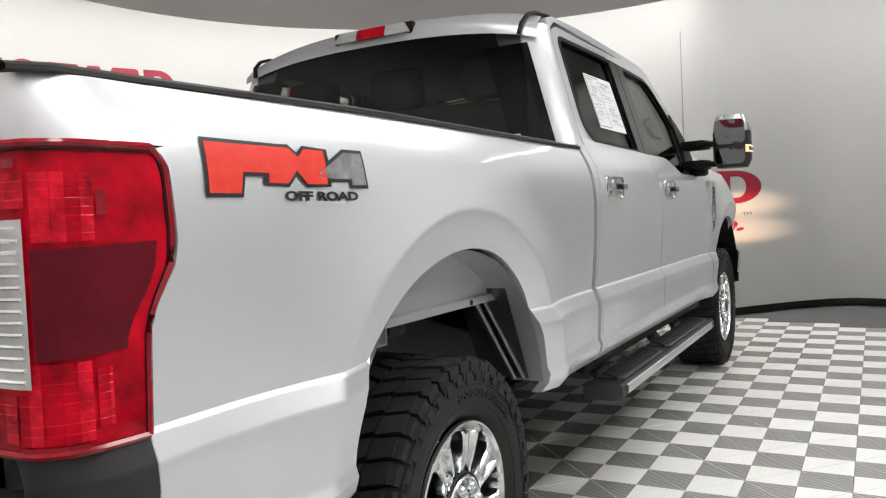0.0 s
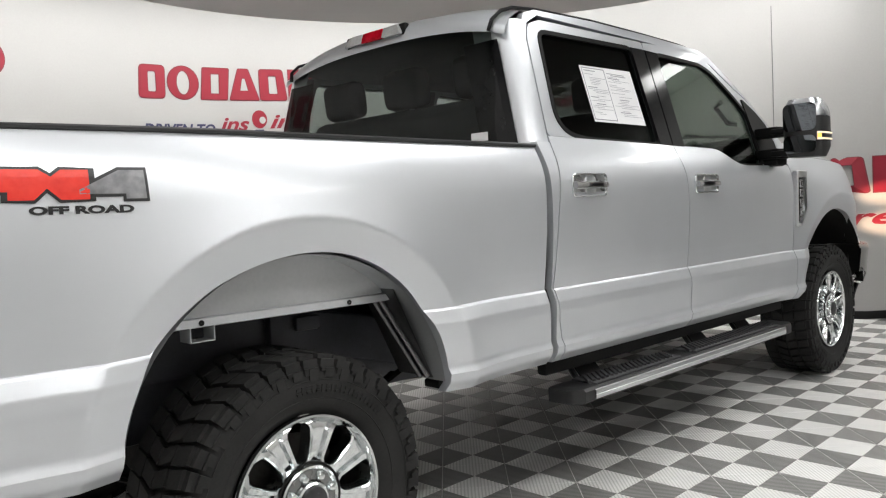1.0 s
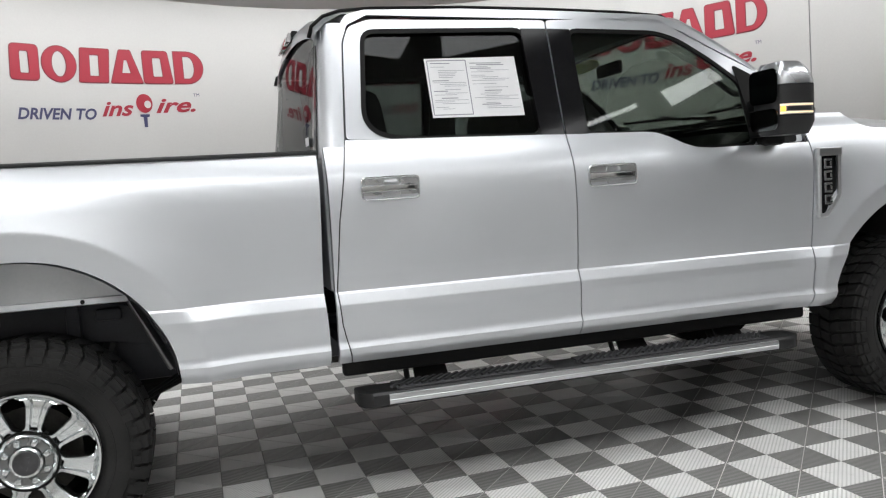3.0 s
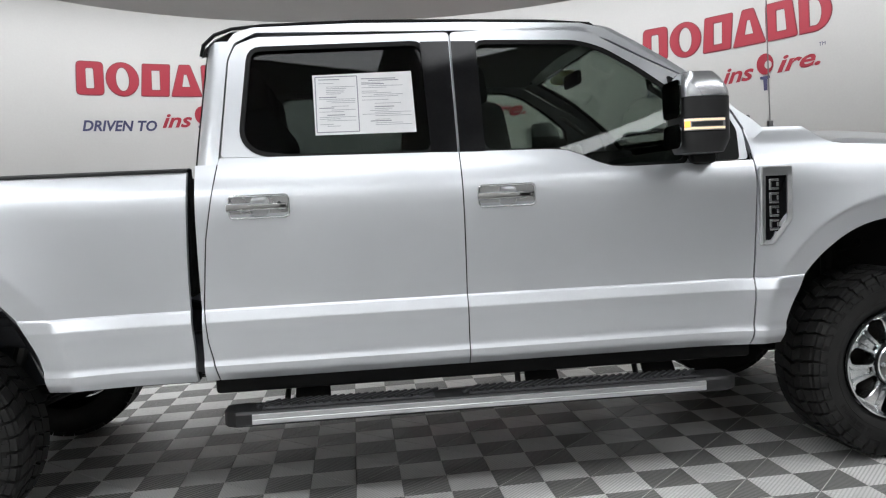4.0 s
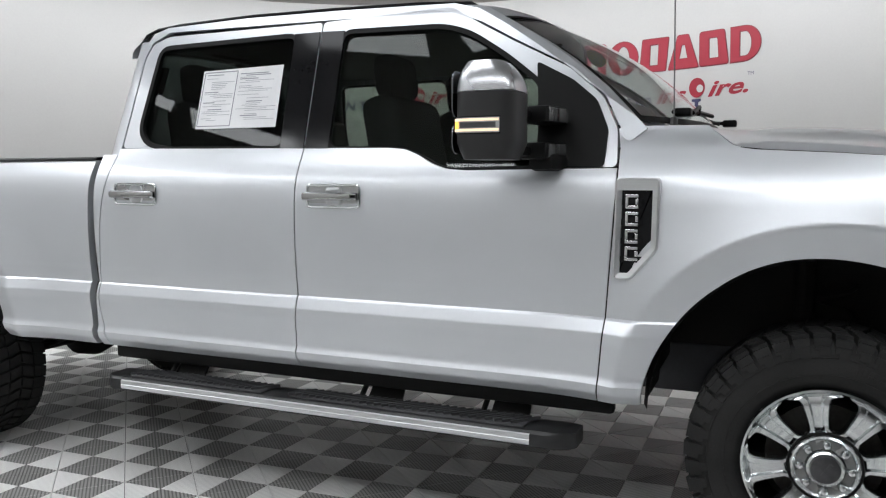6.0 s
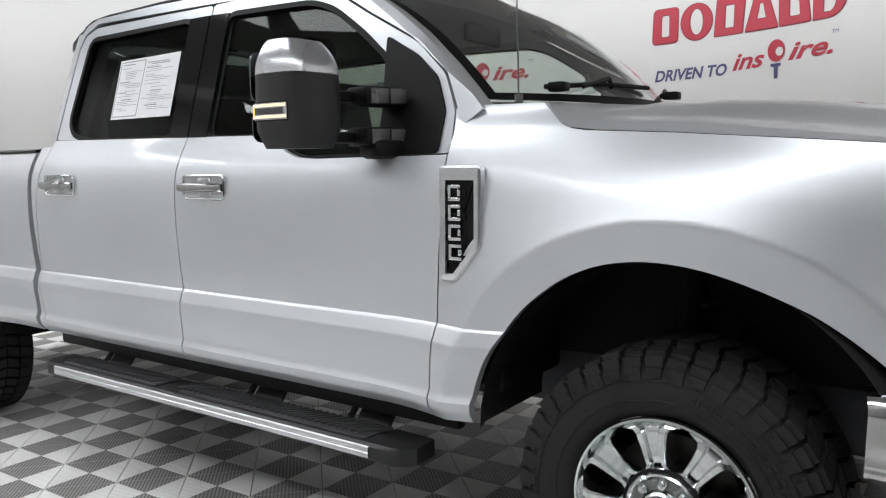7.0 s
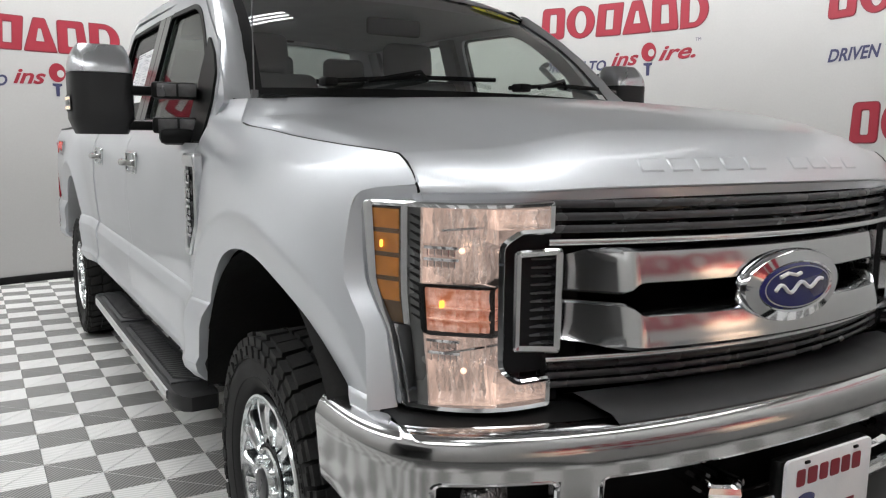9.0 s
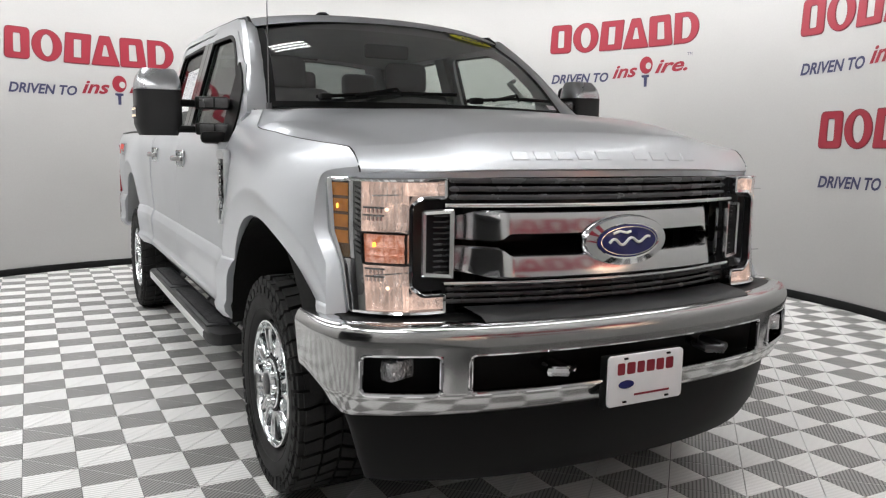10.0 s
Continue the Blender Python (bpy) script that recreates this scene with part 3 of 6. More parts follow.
    grid(bm, [[(x, s * (width(x, z) - 0.0005), z), (x * 0.75 + xi * 0.25, s * (width(x, z) * 0.8 + yi * 0.2 - 0.001), z * 0.85 + zi * 0.15), (xi, s * yi, zi), (xi - 0.03, s * (yi - 0.02), zi)] for (z, x), (zi, xi, yi) in zip(outer, inner)])
    part("lamp_surround", bm, PAINT, fender)
    # the fender's flat top behind the hood
    bm = bmesh.new()
    grid(bm, [[(x, s * (width(x, z) - d), z - drop) for x, z in ((3.402, 1.50), (3.43, 1.5115), (3.52, 1.511), (3.60, 1.510), (3.684, 1.5075), (3.76, 1.4455))] for d, drop in ((0.001, 0.0), (0.02, 0.001), (0.03, 0.010), (0.03, 0.06))])
    part("fender_ledge", bm, PAINT, fender)
    build_vent(fender, s)
    # rear corner of the cab and the sheet round the doors
    bm = bmesh.new()
    side_panel(bm, s, lambda z: 1.128, lambda z: lerp_table(C_GAP, z) - 0.005, low, lambda x: 1.44, lip=0.03)
    flat_fill(bm, CAB_SIDE, [], s)
    part("cab_side", bm, PAINT, truck)
    # inner arch liners and the inner bed wall
    for xc, a, b in (REAR_ARCH, FRONT_ARCH):
        bm = bmesh.new()
        ys = [0.995, 0.93, 0.80, 0.66, 0.58] if xc > 1 else [0.995, 0.96, 0.93, 0.90, 0.885]
        rows = []
        for k in range(25):
            t = (0.10 if xc < 1 else 0.0) + (math.pi - (0.20 if xc < 1 else 0.0)) * k / 24
            rows.append([(xc - (a - 0.002 + (0.02 * (j > 0) if xc > 1 else 0.0)) * math.cos(t), s * y, ARCH_Z - 0.02 + (b + 0.016 + (0.02 * (j > 0) if xc > 1 else 0.0)) * math.sin(t)) for j, y in enumerate(ys)])
        grid(bm, rows)
        part("wheel_arch_liner", bm, DARK if xc > 1 else SHADED_PAINT, truck, "" if xc < 1 else "black wheel arch liner")
    if right:
        # the painted inner skirt with its folded lower edge, and a strut in the rear arch
        bm = bmesh.new()
        grid(bm, [[(x, s * 0.885, z) for x in np.linspace(-0.50, 0.46, 12)] for z in (1.10, 0.98, 0.935)])
        grid(bm, [[(x, s * y, z) for x in np.linspace(-0.50, 0.46, 12)] for y, z in ((0.885, 0.935), (0.90, 0.932), (0.905, 0.912), (0.87, 0.905))])
        part("inner_skirt", bm, SHADED_PAINT, bed)
        bm = bmesh.new()
        for c, size in (((-0.300, 0.872, 0.892), (0.003, 0.06, 0.040)), ((-0.232, 0.872, 0.892), (0.003, 0.06, 0.040)), ((-0.266, 0.872, 0.872), (0.071, 0.06, 0.003))):
            box(bm, (c[0], s * c[1], c[2]), size, 0.0006)
        part("bracket", bm, SHADED_PAINT, bed, "bare U-shaped bracket")
        for x in (-0.27, 0.22):
            bm = bmesh.new()
            lathe(bm, [(0.0005, 0.0), (0.008, 0.0005), (0.008, -0.002)], 12, put=lambda r, t, y: (x + r * math.cos(t), s * (0.9065 + y), 0.922 + r * math.sin(t)))
            part("drain_hole", bm, SEAL, bed)
        bm = bmesh.new()
        grid(bm, [[(0.345 + 0.175 * f, s * y, 0.985 - 0.345 * f) for f in np.linspace(0, 1, 8)] for y in (0.78, 0.88, 0.95)])
        tube(bm, [(0.352, s * 0.83, 0.945), (0.503, s * 0.905, 0.645)], 0.012, 8)
        tube(bm, [(0.366, s * 0.865, 0.925), (0.507, s * 0.935, 0.645)], 0.009, 8)
        part("splash_rib", bm, RIB_METAL, bed, "dark metal ribbed splash guard")


def build_handle(door, x, s):
    y0 = width(x, 1.268)
    bm = bmesh.new()
    out = shrink(soft([(x - 0.118, 1.222), (x + 0.118, 1.222), (x + 0.118, 1.315), (x - 0.118, 1.315)], 0.022), 0.0)
    inn = shrink(out, 0.010)
    ring = lambda pts, d: [(u, s * (y0 + d), v) for u, v in pts]
    grid(bm, [ring(out, 0.0), ring(out, 0.007), ring(shrink(out, 0.003), 0.010), ring(shrink(out, 0.007), 0.009), ring(inn, 0.0)], closed=True)
    bezel = part("door_handle", bm, WHEEL_CHROME, door, "chrome door handle surround")
    bm = bmesh.new()
    rows = []
    for k in range(17):
        f = k / 16
        xx = x - 0.122 + 0.228 * f
        d = 0.014 + 0.030 * math.sin(math.pi * min(1, 0.04 + f * 0.98)) ** 0.45
        h = 0.0165 - 0.003 * f
        rows.append([(xx, s * (y0 + d + dy), 1.268 + dz) for dy, dz in ((-0.012, h * 0.8), (-0.004, h), (0.005, h * 0.72), (0.008, 0), (0.005, -h * 0.72), (-0.004, -h), (-0.012, -h * 0.8))])
    vs = grid(bm, rows, closed=True)
    bm.faces.new(vs[0]), bm.faces.new(vs[-1])
    part("grip", bm, DARKENED_CHROME, bezel, "smoky chrome grip")
    bm = bmesh.new()
    vs = grid(bm, [ring(shrink(out, 0.008), 0.0015), ring(shrink(out, 0.012), 0.002)], closed=True)
    bm.faces.new(vs[-1])
    part("handle_plate", bm, PLATE_METAL, bezel, "grey plate behind the grip", smooth=0)
    bm = bmesh.new()
    pocket = soft([(x - 0.034, 1.230), (x + 0.040, 1.230), (x + 0.040, 1.307), (x - 0.034, 1.307)], 0.024, 5)
    grid(bm, [ring(shrink(pocket, e), d) for e, d in ((0.0, 0.003), (0.003, 0.0075), (0.010, 0.0045), (0.022, 0.003), (0.033, 0.003))], closed=True)
    part("pull_recess", bm, SATIN, bezel, "satin finger recess")


def build_vent(fender, s):
    put = lambda u, v, d: (u, s * (width(3.47, 1.15) + 0.002 + d), v)
    shape = soft([(3.420, 1.338), (3.560, 1.338), (3.557, 1.108), (3.472, 1.008), (3.414, 1.008)], 0.014, 3)
    bm = bmesh.new()
    ring = lambda pts, d: [put(u, v, d) for u, v in pts]
    inner = shrink(shape, 0.022)
    grid(bm, [ring(shape, -0.01), ring(shape, 0.012), ring(shrink(shape, 0.006), 0.017), ring(inner, 0.013), ring(inner, -0.006)], closed=True)
    vent = part("fender_vent", bm, SATIN, fender, "satin-framed fender vent")
    bm = bmesh.new()
    prism(bm, shrink(shape, 0.018), put, 0.004)
    for z in (1.26, 1.195, 1.135, 1.075):
        box(bm, put(3.470, z, 0.006), (0.075, 0.008, 0.02), 0.002)
    part("vent_mesh", bm, GLOSS, vent, "gloss black vent insert")
    bm = bmesh.new()
    prism(bm, soft([(3.426, 1.333), (3.554, 1.333), (3.554, 1.298), (3.426, 1.298)], 0.004, 2), lambda u, v, d: put(u, v, d + 0.012), 0.007)
    part("vent_cap", bm, SATIN, vent, "brushed badge bar")
    # raised chrome shapes down the vent
    bm = bmesh.new()
    for z in (1.262, 1.206, 1.150, 1.094):
        for dx, dz, w, h in ((0, 0.018, 0.042, 0.010), (0, -0.018, 0.042, 0.010), (-0.016, 0.0, 0.010, 0.036), (0.016, 0.0, 0.010, 0.018)):
            box(bm, put(3.474 + dx, z + dz, 0.015), (w, 0.008, h), 0.002)
    part("badge_bar", bm, CHROME, vent, "raised chrome badge pieces")


def build_roof():
    edge = [(1.20, 1.955), (1.27, 1.993), (1.36, 2.008), (1.79, 2.018), (2.27, 2.012), (2.75, 1.998), (2.80, 1.988), (2.85, 1.969), (2.905, 1.940)]
    bm = bmesh.new()
    rows = []
    for x in (1.165, 1.175, 1.20, 1.235, 1.27, 1.32, 1.4, 1.6, 1.8, 2.1, 2.4, 2.65, 2.75, 2.80, 2.83, 2.86, 2.885, 2.905):
        z = lerp_table(edge, x) if x > 1.2 else 1.955 - (1.20 - x) * 1.0
        row = []
        for k in range(-12, 13):
            v = k / 12
            lift = (0.055 + 0.030 * smoothstep(1.34, 1.165, x)) * (1 - abs(v) ** 2.4)
            row.append((x + 0.09 * (1 - v * v) * smoothstep(2.6, 2.85, x) - (0.02 * (1 - v * v) if x < 1.22 else 0), v * glass_y(z) * 0.985, z + lift + (0.010 if x < 1.3 else 0.004) - 0.012 * abs(v) ** 8))
        rows.append(row)
    first = rows[0]
    rows = [[(x - 0.014, y * 0.995, z - 0.060 + 0.022 * (y / 0.75) ** 2) for x, y, z in first], [(x - 0.011, y, z - 0.026) for x, y, z in first], [(x - 0.005, y, z - 0.008) for x, y, z in first]] + rows
    grid(bm, rows)
    roof = part("roof", bm, PAINT, truck)
    for s in (-1, 1):
        bm = bmesh.new()
        pts = [(1.140, 0.70, 1.905), (1.152, 0.71, 1.950), (1.20, 0.718, 1.990), (1.27, 0.72, 2.012)] + [(x, 0.722, lerp_table(edge, x) + 0.014) for x in (1.4, 1.8, 2.2, 2.6, 2.8)] + [(2.88, 0.724, 1.955)]
        tube(bm, [(x, s * y, z) for x, y, z in pts], 0.011, 8, 0.7)
        part("roof_moulding", bm, SEAL, roof, "black roof drip moulding")
    # third brake lamp
    bm = bmesh.new()
    for y, w, k in ((0.0, 0.145, 0), (-0.137, 0.125, 1), (0.137, 0.125, 1)):
        made = bmesh.new()
        prism(made, soft([(y - w / 2, 1.986), (y + w / 2, 1.986), (y + w / 2 - (0.03 if y > 0 else 0), 2.034), (y - w / 2 + (0.03 if y < 0 else 0), 2.034)], 0.006, 2), lambda u, v, d: (1.128 + (v - 1.986) * 0.35 - d, u, v), 0.02, 0.004)
        part("brake_lens", made, RED_LENS if k == 0 else CLEAR_LENS, roof, "red centre brake lens" if k == 0 else "clear cargo lamp lens")
    box(bm, (1.150, 0, 2.006), (0.03, 0.42, 0.062), 0.008)
    part("brake_lamp_base", bm, SEAL, roof)
    bm = bmesh.new()
    lathe(bm, [(0.001, 0.028), (0.02, 0.027), (0.034, 0.018), (0.04, 0.0)], 16, put=lambda r, a, h: (2.74 + 1.2 * r * math.cos(a), -0.30 + r * math.sin(a), 2.045 + h))
    part("roof_antenna", bm, SEAL, roof, "small black antenna puck")
    for y in (-0.42, 0.42):
        bm = bmesh.new()
        box(bm, (2.83, y, 2.02), (0.05, 0.03, 0.012), 0.005)
        part("marker_nub", bm, SEAL, roof)


def screen(v, f, lift=0.0):
    """A point of the windshield: v across from -1 to 1, f down from 0 to 1."""
    top = Vector((2.905 + 0.09 * (1 - v * v), 0.712 * v, 1.938 + 0.060 * (1 - abs(v) ** 2.2)))
    foot = Vector((3.452 + 0.22 * (1 - v * v), 0.815 * v, 1.530))
    p = top.lerp(foot, f)
    return p + Vector((0.55, 0, 0.83)) * (lift + (0.035 + 0.022 * (1 - v * v)) * math.sin(math.pi * f))


def build_windshield():
    bm = bmesh.new()
    grid(bm, [[screen(v, f) for v in np.linspace(-0.99, 0.99, 21)] for f in np.linspace(0.0, 1, 13)])
    ob = part("windshield", bm, WINDSHIELD, truck, "clear green-tinted windshield")
    ob.visible_shadow = False
    bm = bmesh.new()
    for vs, fs in ((np.linspace(-0.995, 0.995, 21), (0.0, 0.02)), (np.linspace(-0.995, 0.995, 21), (0.955, 1.0)), (np.linspace(-0.995, -0.945, 3), np.linspace(0, 1, 13)), (np.linspace(0.945, 0.995, 3), np.linspace(0, 1, 13))):
        grid(bm, [[screen(v, f, 0.003) for v in vs] for f in fs])
    part("black_border", bm, SEAL, ob, "black ceramic border")
    for s in (-1, 1):
        bm = bmesh.new()
        outer = [(2.80, 1.988), (2.85, 1.972), (2.965, 1.903), (3.09, 1.818), (3.20, 1.738), (3.325, 1.640), (3.425, 1.562), (3.475, 1.520)]
        rows = []
        for i, (x, z) in enumerate(outer):
            p = Vector((x, s * glass_y(z), z))
            q = screen(s * 0.985, max(0.0, (x - 2.905) / 0.547))
            k = (1, 1, 1, 1, 1, 0.9, 0.45, 0.0)[i]
            rows.append([p, p.lerp(q, 0.35) + Vector((0.012, s * 0.010, 0.014)) * k, p.lerp(q, 0.7) + Vector((0.012, s * 0.004, 0.012)) * k, q])
        grid(bm, rows)
        part("windshield_pillar", bm, PAINT, truck)
    # stickers on the glass
    bm = bmesh.new()
    ring = [(0.66 + 0.205 * math.cos(a), 0.085 + 0.070 * math.sin(a)) for a in np.linspace(0, 2 * math.pi, 28, endpoint=False)]
    bm.faces.new([bm.verts.new(screen(v, f, 0.007)) for v, f in ring])
    sticker = part("year_sticker", bm, YELLOW, ob, "yellow oval year sticker", smooth=0)
    vs, fs = lettering("2019", 0.095, bold=0.002)
    wide = max(x for x, _, _ in vs)
    bm = bmesh.new()
    made = [bm.verts.new(screen(0.66 + (x - wide / 2) / 0.75, 0.127 - y * 1.15, 0.010)) for x, y, _ in vs]
    for f in fs:
        try:
            bm.faces.new([made[i] for i in f])
        except ValueError:
            pass
    part("year_digits", bm, BLACK_DECAL, sticker, smooth=0)
    bm = bmesh.new()
    bm.faces.new([bm.verts.new(screen(v, f, 0.006)) for v, f in ((0.86, 0.90), (0.95, 0.90), (0.95, 0.945), (0.86, 0.945))])
    part("corner_label", bm, PAPER, ob, "small white label", smooth=0)
    # cowl and wipers
    bm = bmesh.new()
    grid(bm, [[(3.44 + 0.20 * (1 - v * v) + d, 0.79 * v, z) for v in np.linspace(-1, 1, 15)] for d, z in ((-0.01, 1.528), (0.05, 1.515), (0.11, 1.495), (0.20, 1.46))])
    for s in (-1, 1):
        grid(bm, [[(x, s * y, z) for y, z in ((0.76, 1.518), (0.84, 1.512), (width(x, 1.508) - 0.028, 1.504))] for x in (3.40, 3.46, 3.55, 3.69)])
    cowl = part("cowl", bm, PLASTIC, truck, "black plastic cowl under the windshield")
    for y0, y1, f1 in ((-0.60, 0.06, 0.90), (0.10, 0.72, 0.88)):
        bm = bmesh.new()
        a, b = screen(y0 / 0.8, 0.96, 0.03), screen(y1 / 0.8, f1, 0.02)
        tube(bm, [a, a.lerp(b, 0.5) + Vector((0, 0, 0.012)), b], 0.009, 6)
        tube(bm, [a.lerp(b, 0.25) + Vector((0.03, 0, 0.0)), a.lerp(b, 0.55) + Vector((0.01, 0, 0.03)), a.lerp(b, 0.6)], 0.008, 6)
        box(bm, a + Vector((0.03, 0.03, 0.0)), (0.06, 0.05, 0.03), 0.008)
        part("wiper", bm, SEAL, cowl, "black windshield wiper")
    bm = bmesh.new()
    tube(bm, [(3.573, -0.83, 1.50), (3.573, -0.83, 1.54)], 0.013, 8)
    tube(bm, [(3.573, -0.83, 1.52), (3.56, -0.832, 2.34)], 0.0025, 6)
    part("whip_antenna", bm, ANTENNA, cowl, "thin dark steel whip antenna")


def build_hood():
    # stations from the windshield to the nose: the side edge along the fender, and the middle line
    side = [(3.688, 1.509), (3.765, 1.446), (3.79, 1.435), (3.86, 1.4265), (4.076, 1.4135), (4.22, 1.402), (4.344, 1.3925), (4.46, 1.383), (4.563, 1.3745), (4.600, 1.3702), (4.607, 1.3690), (4.613, 1.3655), (4.634, 1.352), (4.654, 1.330), (4.669, 1.308), (4.677, 1.293), (4.676, 1.2905), (4.662, 1.286)]
    middle = [(3.655, 1.532), (3.76, 1.531), (3.80, 1.531), (3.88, 1.530), (4.10, 1.524), (4.24, 1.516), (4.38, 1.504), (4.50, 1.488), (4.63, 1.465), (4.750, 1.4305), (4.758, 1.428), (4.764, 1.4235), (4.793, 1.398), (4.826, 1.364), (4.857, 1.327), (4.871, 1.3065), (4.870, 1.304), (4.855, 1.300)]

    def at(v, i):
        """A point of the hood: v across from -1 to 1, i the station."""
        (ex, ez), (mx, mz) = side[i], middle[i]
        w = abs(v)
        ey = width(ex, min(ez, lerp_table(FENDER_TOP, ex))) - 0.008
        x = ex + (mx - ex) * (1 - w ** 2.6)
        strip = (0.024 if 2 < i < 9 else 0.0) * (1 - smoothstep(0.955, 1.0, w)) * (1 if i < 5 else max(0.0, (9 - i) / 5))
        dome = 1 - smoothstep(0.50, 0.82, w) if i > 2 else 1 - w ** 3
        z = ez + strip + (mz - ez - strip) * (0.5 * (1 - w ** 1.8) + 0.5 * dome)
        if i == 0:
            z = ez + (mz - ez) * (1 - w ** 2)
        return Vector((x, v * ey, z))

    n = 30
    bm = bmesh.new()
    grid(bm, [[at(math.copysign(1 - (1 - abs(k) / n) ** 1.25, k), i) for i in range(len(side))] for k in range(-n, n + 1)])
    edges = [e for e in bm.edges if e.is_boundary]
    made = bmesh.ops.extrude_edge_only(bm, edges=edges)["geom"]
    for g in made:
        if isinstance(g, bmesh.types.BMVert):
            g.co.z -= 0.02
            g.co.y *= 0.99
    hood = part("hood", bm, PAINT, truck, smooth=42)
    for s in (-1, 1):
        # a black strip stands in for the shade inside the hood gap
        bm = bmesh.new()
        tube(bm, [at(s, i) + Vector((0, s * 0.0035, -0.002)) for i in range(2, 15)], 0.003, 6)
        part("hood_gap", bm, SEAL, hood, "thin black strip for the shaded gap beside the fender")
    # pressed bars on the nose
    for i in range(10):
        if i == 5:
            continue
        v0 = (-0.395 + 0.083 * i) / 0.87
        bm = bmesh.new()
        rows = []
        for f, up in ((0.0, 0.0), (0.07, 0.0028), (0.72, 0.0028), (0.79, 0.0)):
            row = []
            for g, rise in ((0.0, 0.0), (0.06, 1.0), (0.94, 1.0), (1.0, 0.0)):
                v = v0 + 0.070 * g
                p = at(v, 13).lerp(at(v, 14), f)
                row.append(p + Vector((0.75, 0, 0.66)) * (up * rise + 0.0004))
            rows.append(row)
        grid(bm, rows)
        part("pressed_bar", bm, PAINT, hood, "raised body-coloured bar")


def build_cab_back():
    bm = bmesh.new()
    rows = []
    for z, x in ((1.40, 1.118), (1.50, 1.126), (1.58, 1.134), (1.65, 1.142), (1.72, 1.149), (1.80, 1.158), (1.87, 1.164), (1.95, 1.174)):
        w = glass_y(z) + 0.0004
        edge = lerp_table(PILLAR_EDGE, z) + 0.012
        rows.append([(x, -(w - 0.20), z), (x - 0.004, -(w - 0.11), z), (x - 0.001, -(w - 0.075), z), (x + 0.007, -(w - 0.047), z), (x + 0.020, -(w - 0.024), z), (x + 0.038, -(w - 0.008), z), (x + 0.056, -w, z), (edge, -w, z)])
    bm.free()
    for s in (1, -1):
        bm = bmesh.new()
        grid(bm, [[(x, s * y, z) for x, y, z in row] for row in rows])
        pillar = part("rear_pillar", bm, PAINT, truck)
        bm = bmesh.new()
        grid(bm, [[(row[k][0] - 0.0045, s * (row[k][1] + d), row[k][2]) for k, d in ((0, 0.06), (0, 0.0), (1, 0.0), (2, -0.004))] for row in rows[:-1]])
        part("glass_border", bm, GLOSS, pillar, "black border beside the rear glass", smooth=0)
    bm = bmesh.new()
    rows = []
    for f in np.linspace(0, 1, 7):
        row = []
        for v in np.linspace(-1, 1, 13):
            half = 0.80 - 0.105 * f
            top = 1.966 - 0.046 * abs(v) ** 2.2
            row.append((1.109 + 0.050 * f - 0.012 * (1 - v * v), half * v, 1.36 + (top - 1.36) * f))
        rows.append(row)
    grid(bm, rows)
    ob = part("rear_window", bm, TINTED, truck, "dark tinted rear window")
    ob.visible_shadow = False
    bm = bmesh.new()
    box(bm, (1.108, -0.66, 1.482), (0.002, 0.09, 0.035), 0)
    part("corner_sticker", bm, PAPER, ob, "small white corner sticker", smooth=0)
    bm = bmesh.new()
    box(bm, (1.14, 0, 1.15), (0.03, 1.80, 0.56), 0.01)
    part("cab_back_wall", bm, PAINT, truck)


def build_bed():
    bm = bmesh.new()
    box(bm, (-0.03, 0, 0.93), (2.20, 1.60, 0.04), 0.01)
    for s in (-1, 1):
        box(bm, (-0.03, s * 0.83, 1.16), (2.20, 0.03, 0.48), 0.008)
        box(bm, (0.0, s * 0.72, 1.04), (1.05, 0.20, 0.20), 0.05)
    box(bm, (1.065, 0, 1.16), (0.03, 1.66, 0.48), 0.008)
    part("cargo_bed", bm, DARK, truck, "dark lined cargo bed")
    bm = bmesh.new()
    rows = []
    for x, z in ((-1.12, 1.42), (-1.16, 1.415), (-1.175, 1.36), (-1.17, 1.2), (-1.16, 1.0), (-1.165, 0.86), (-1.145, 0.80)):
        rows.append([(x, y, z) for y in (-0.80, -0.4, 0, 0.4, 0.80)])
    grid(bm, rows)
    gate = part("tailgate", bm, PAINT, truck)
    bm = bmesh.new()
    box(bm, (-1.177, 0, 1.30), (0.02, 0.30, 0.09), 0.01)
    part("tailgate_handle", bm, PLASTIC, gate)
    for s in (-1, 1):
        build_tail_lamp(s)
    bm = bmesh.new()
    rows = []
    for x, z in ((-1.15, 0.80), (-1.28, 0.79), (-1.31, 0.75), (-1.31, 0.63), (-1.28, 0.58), (-1.17, 0.57)):
        rows.append([(x + 0.10 * max(0.0, (abs(y) - 0.75) / 0.24) ** 2, y, z) for y in np.linspace(-0.99, 0.99, 17)])
    grid(bm, rows)
    part("rear_bumper", bm, PLASTIC, truck, "black rear bumper")


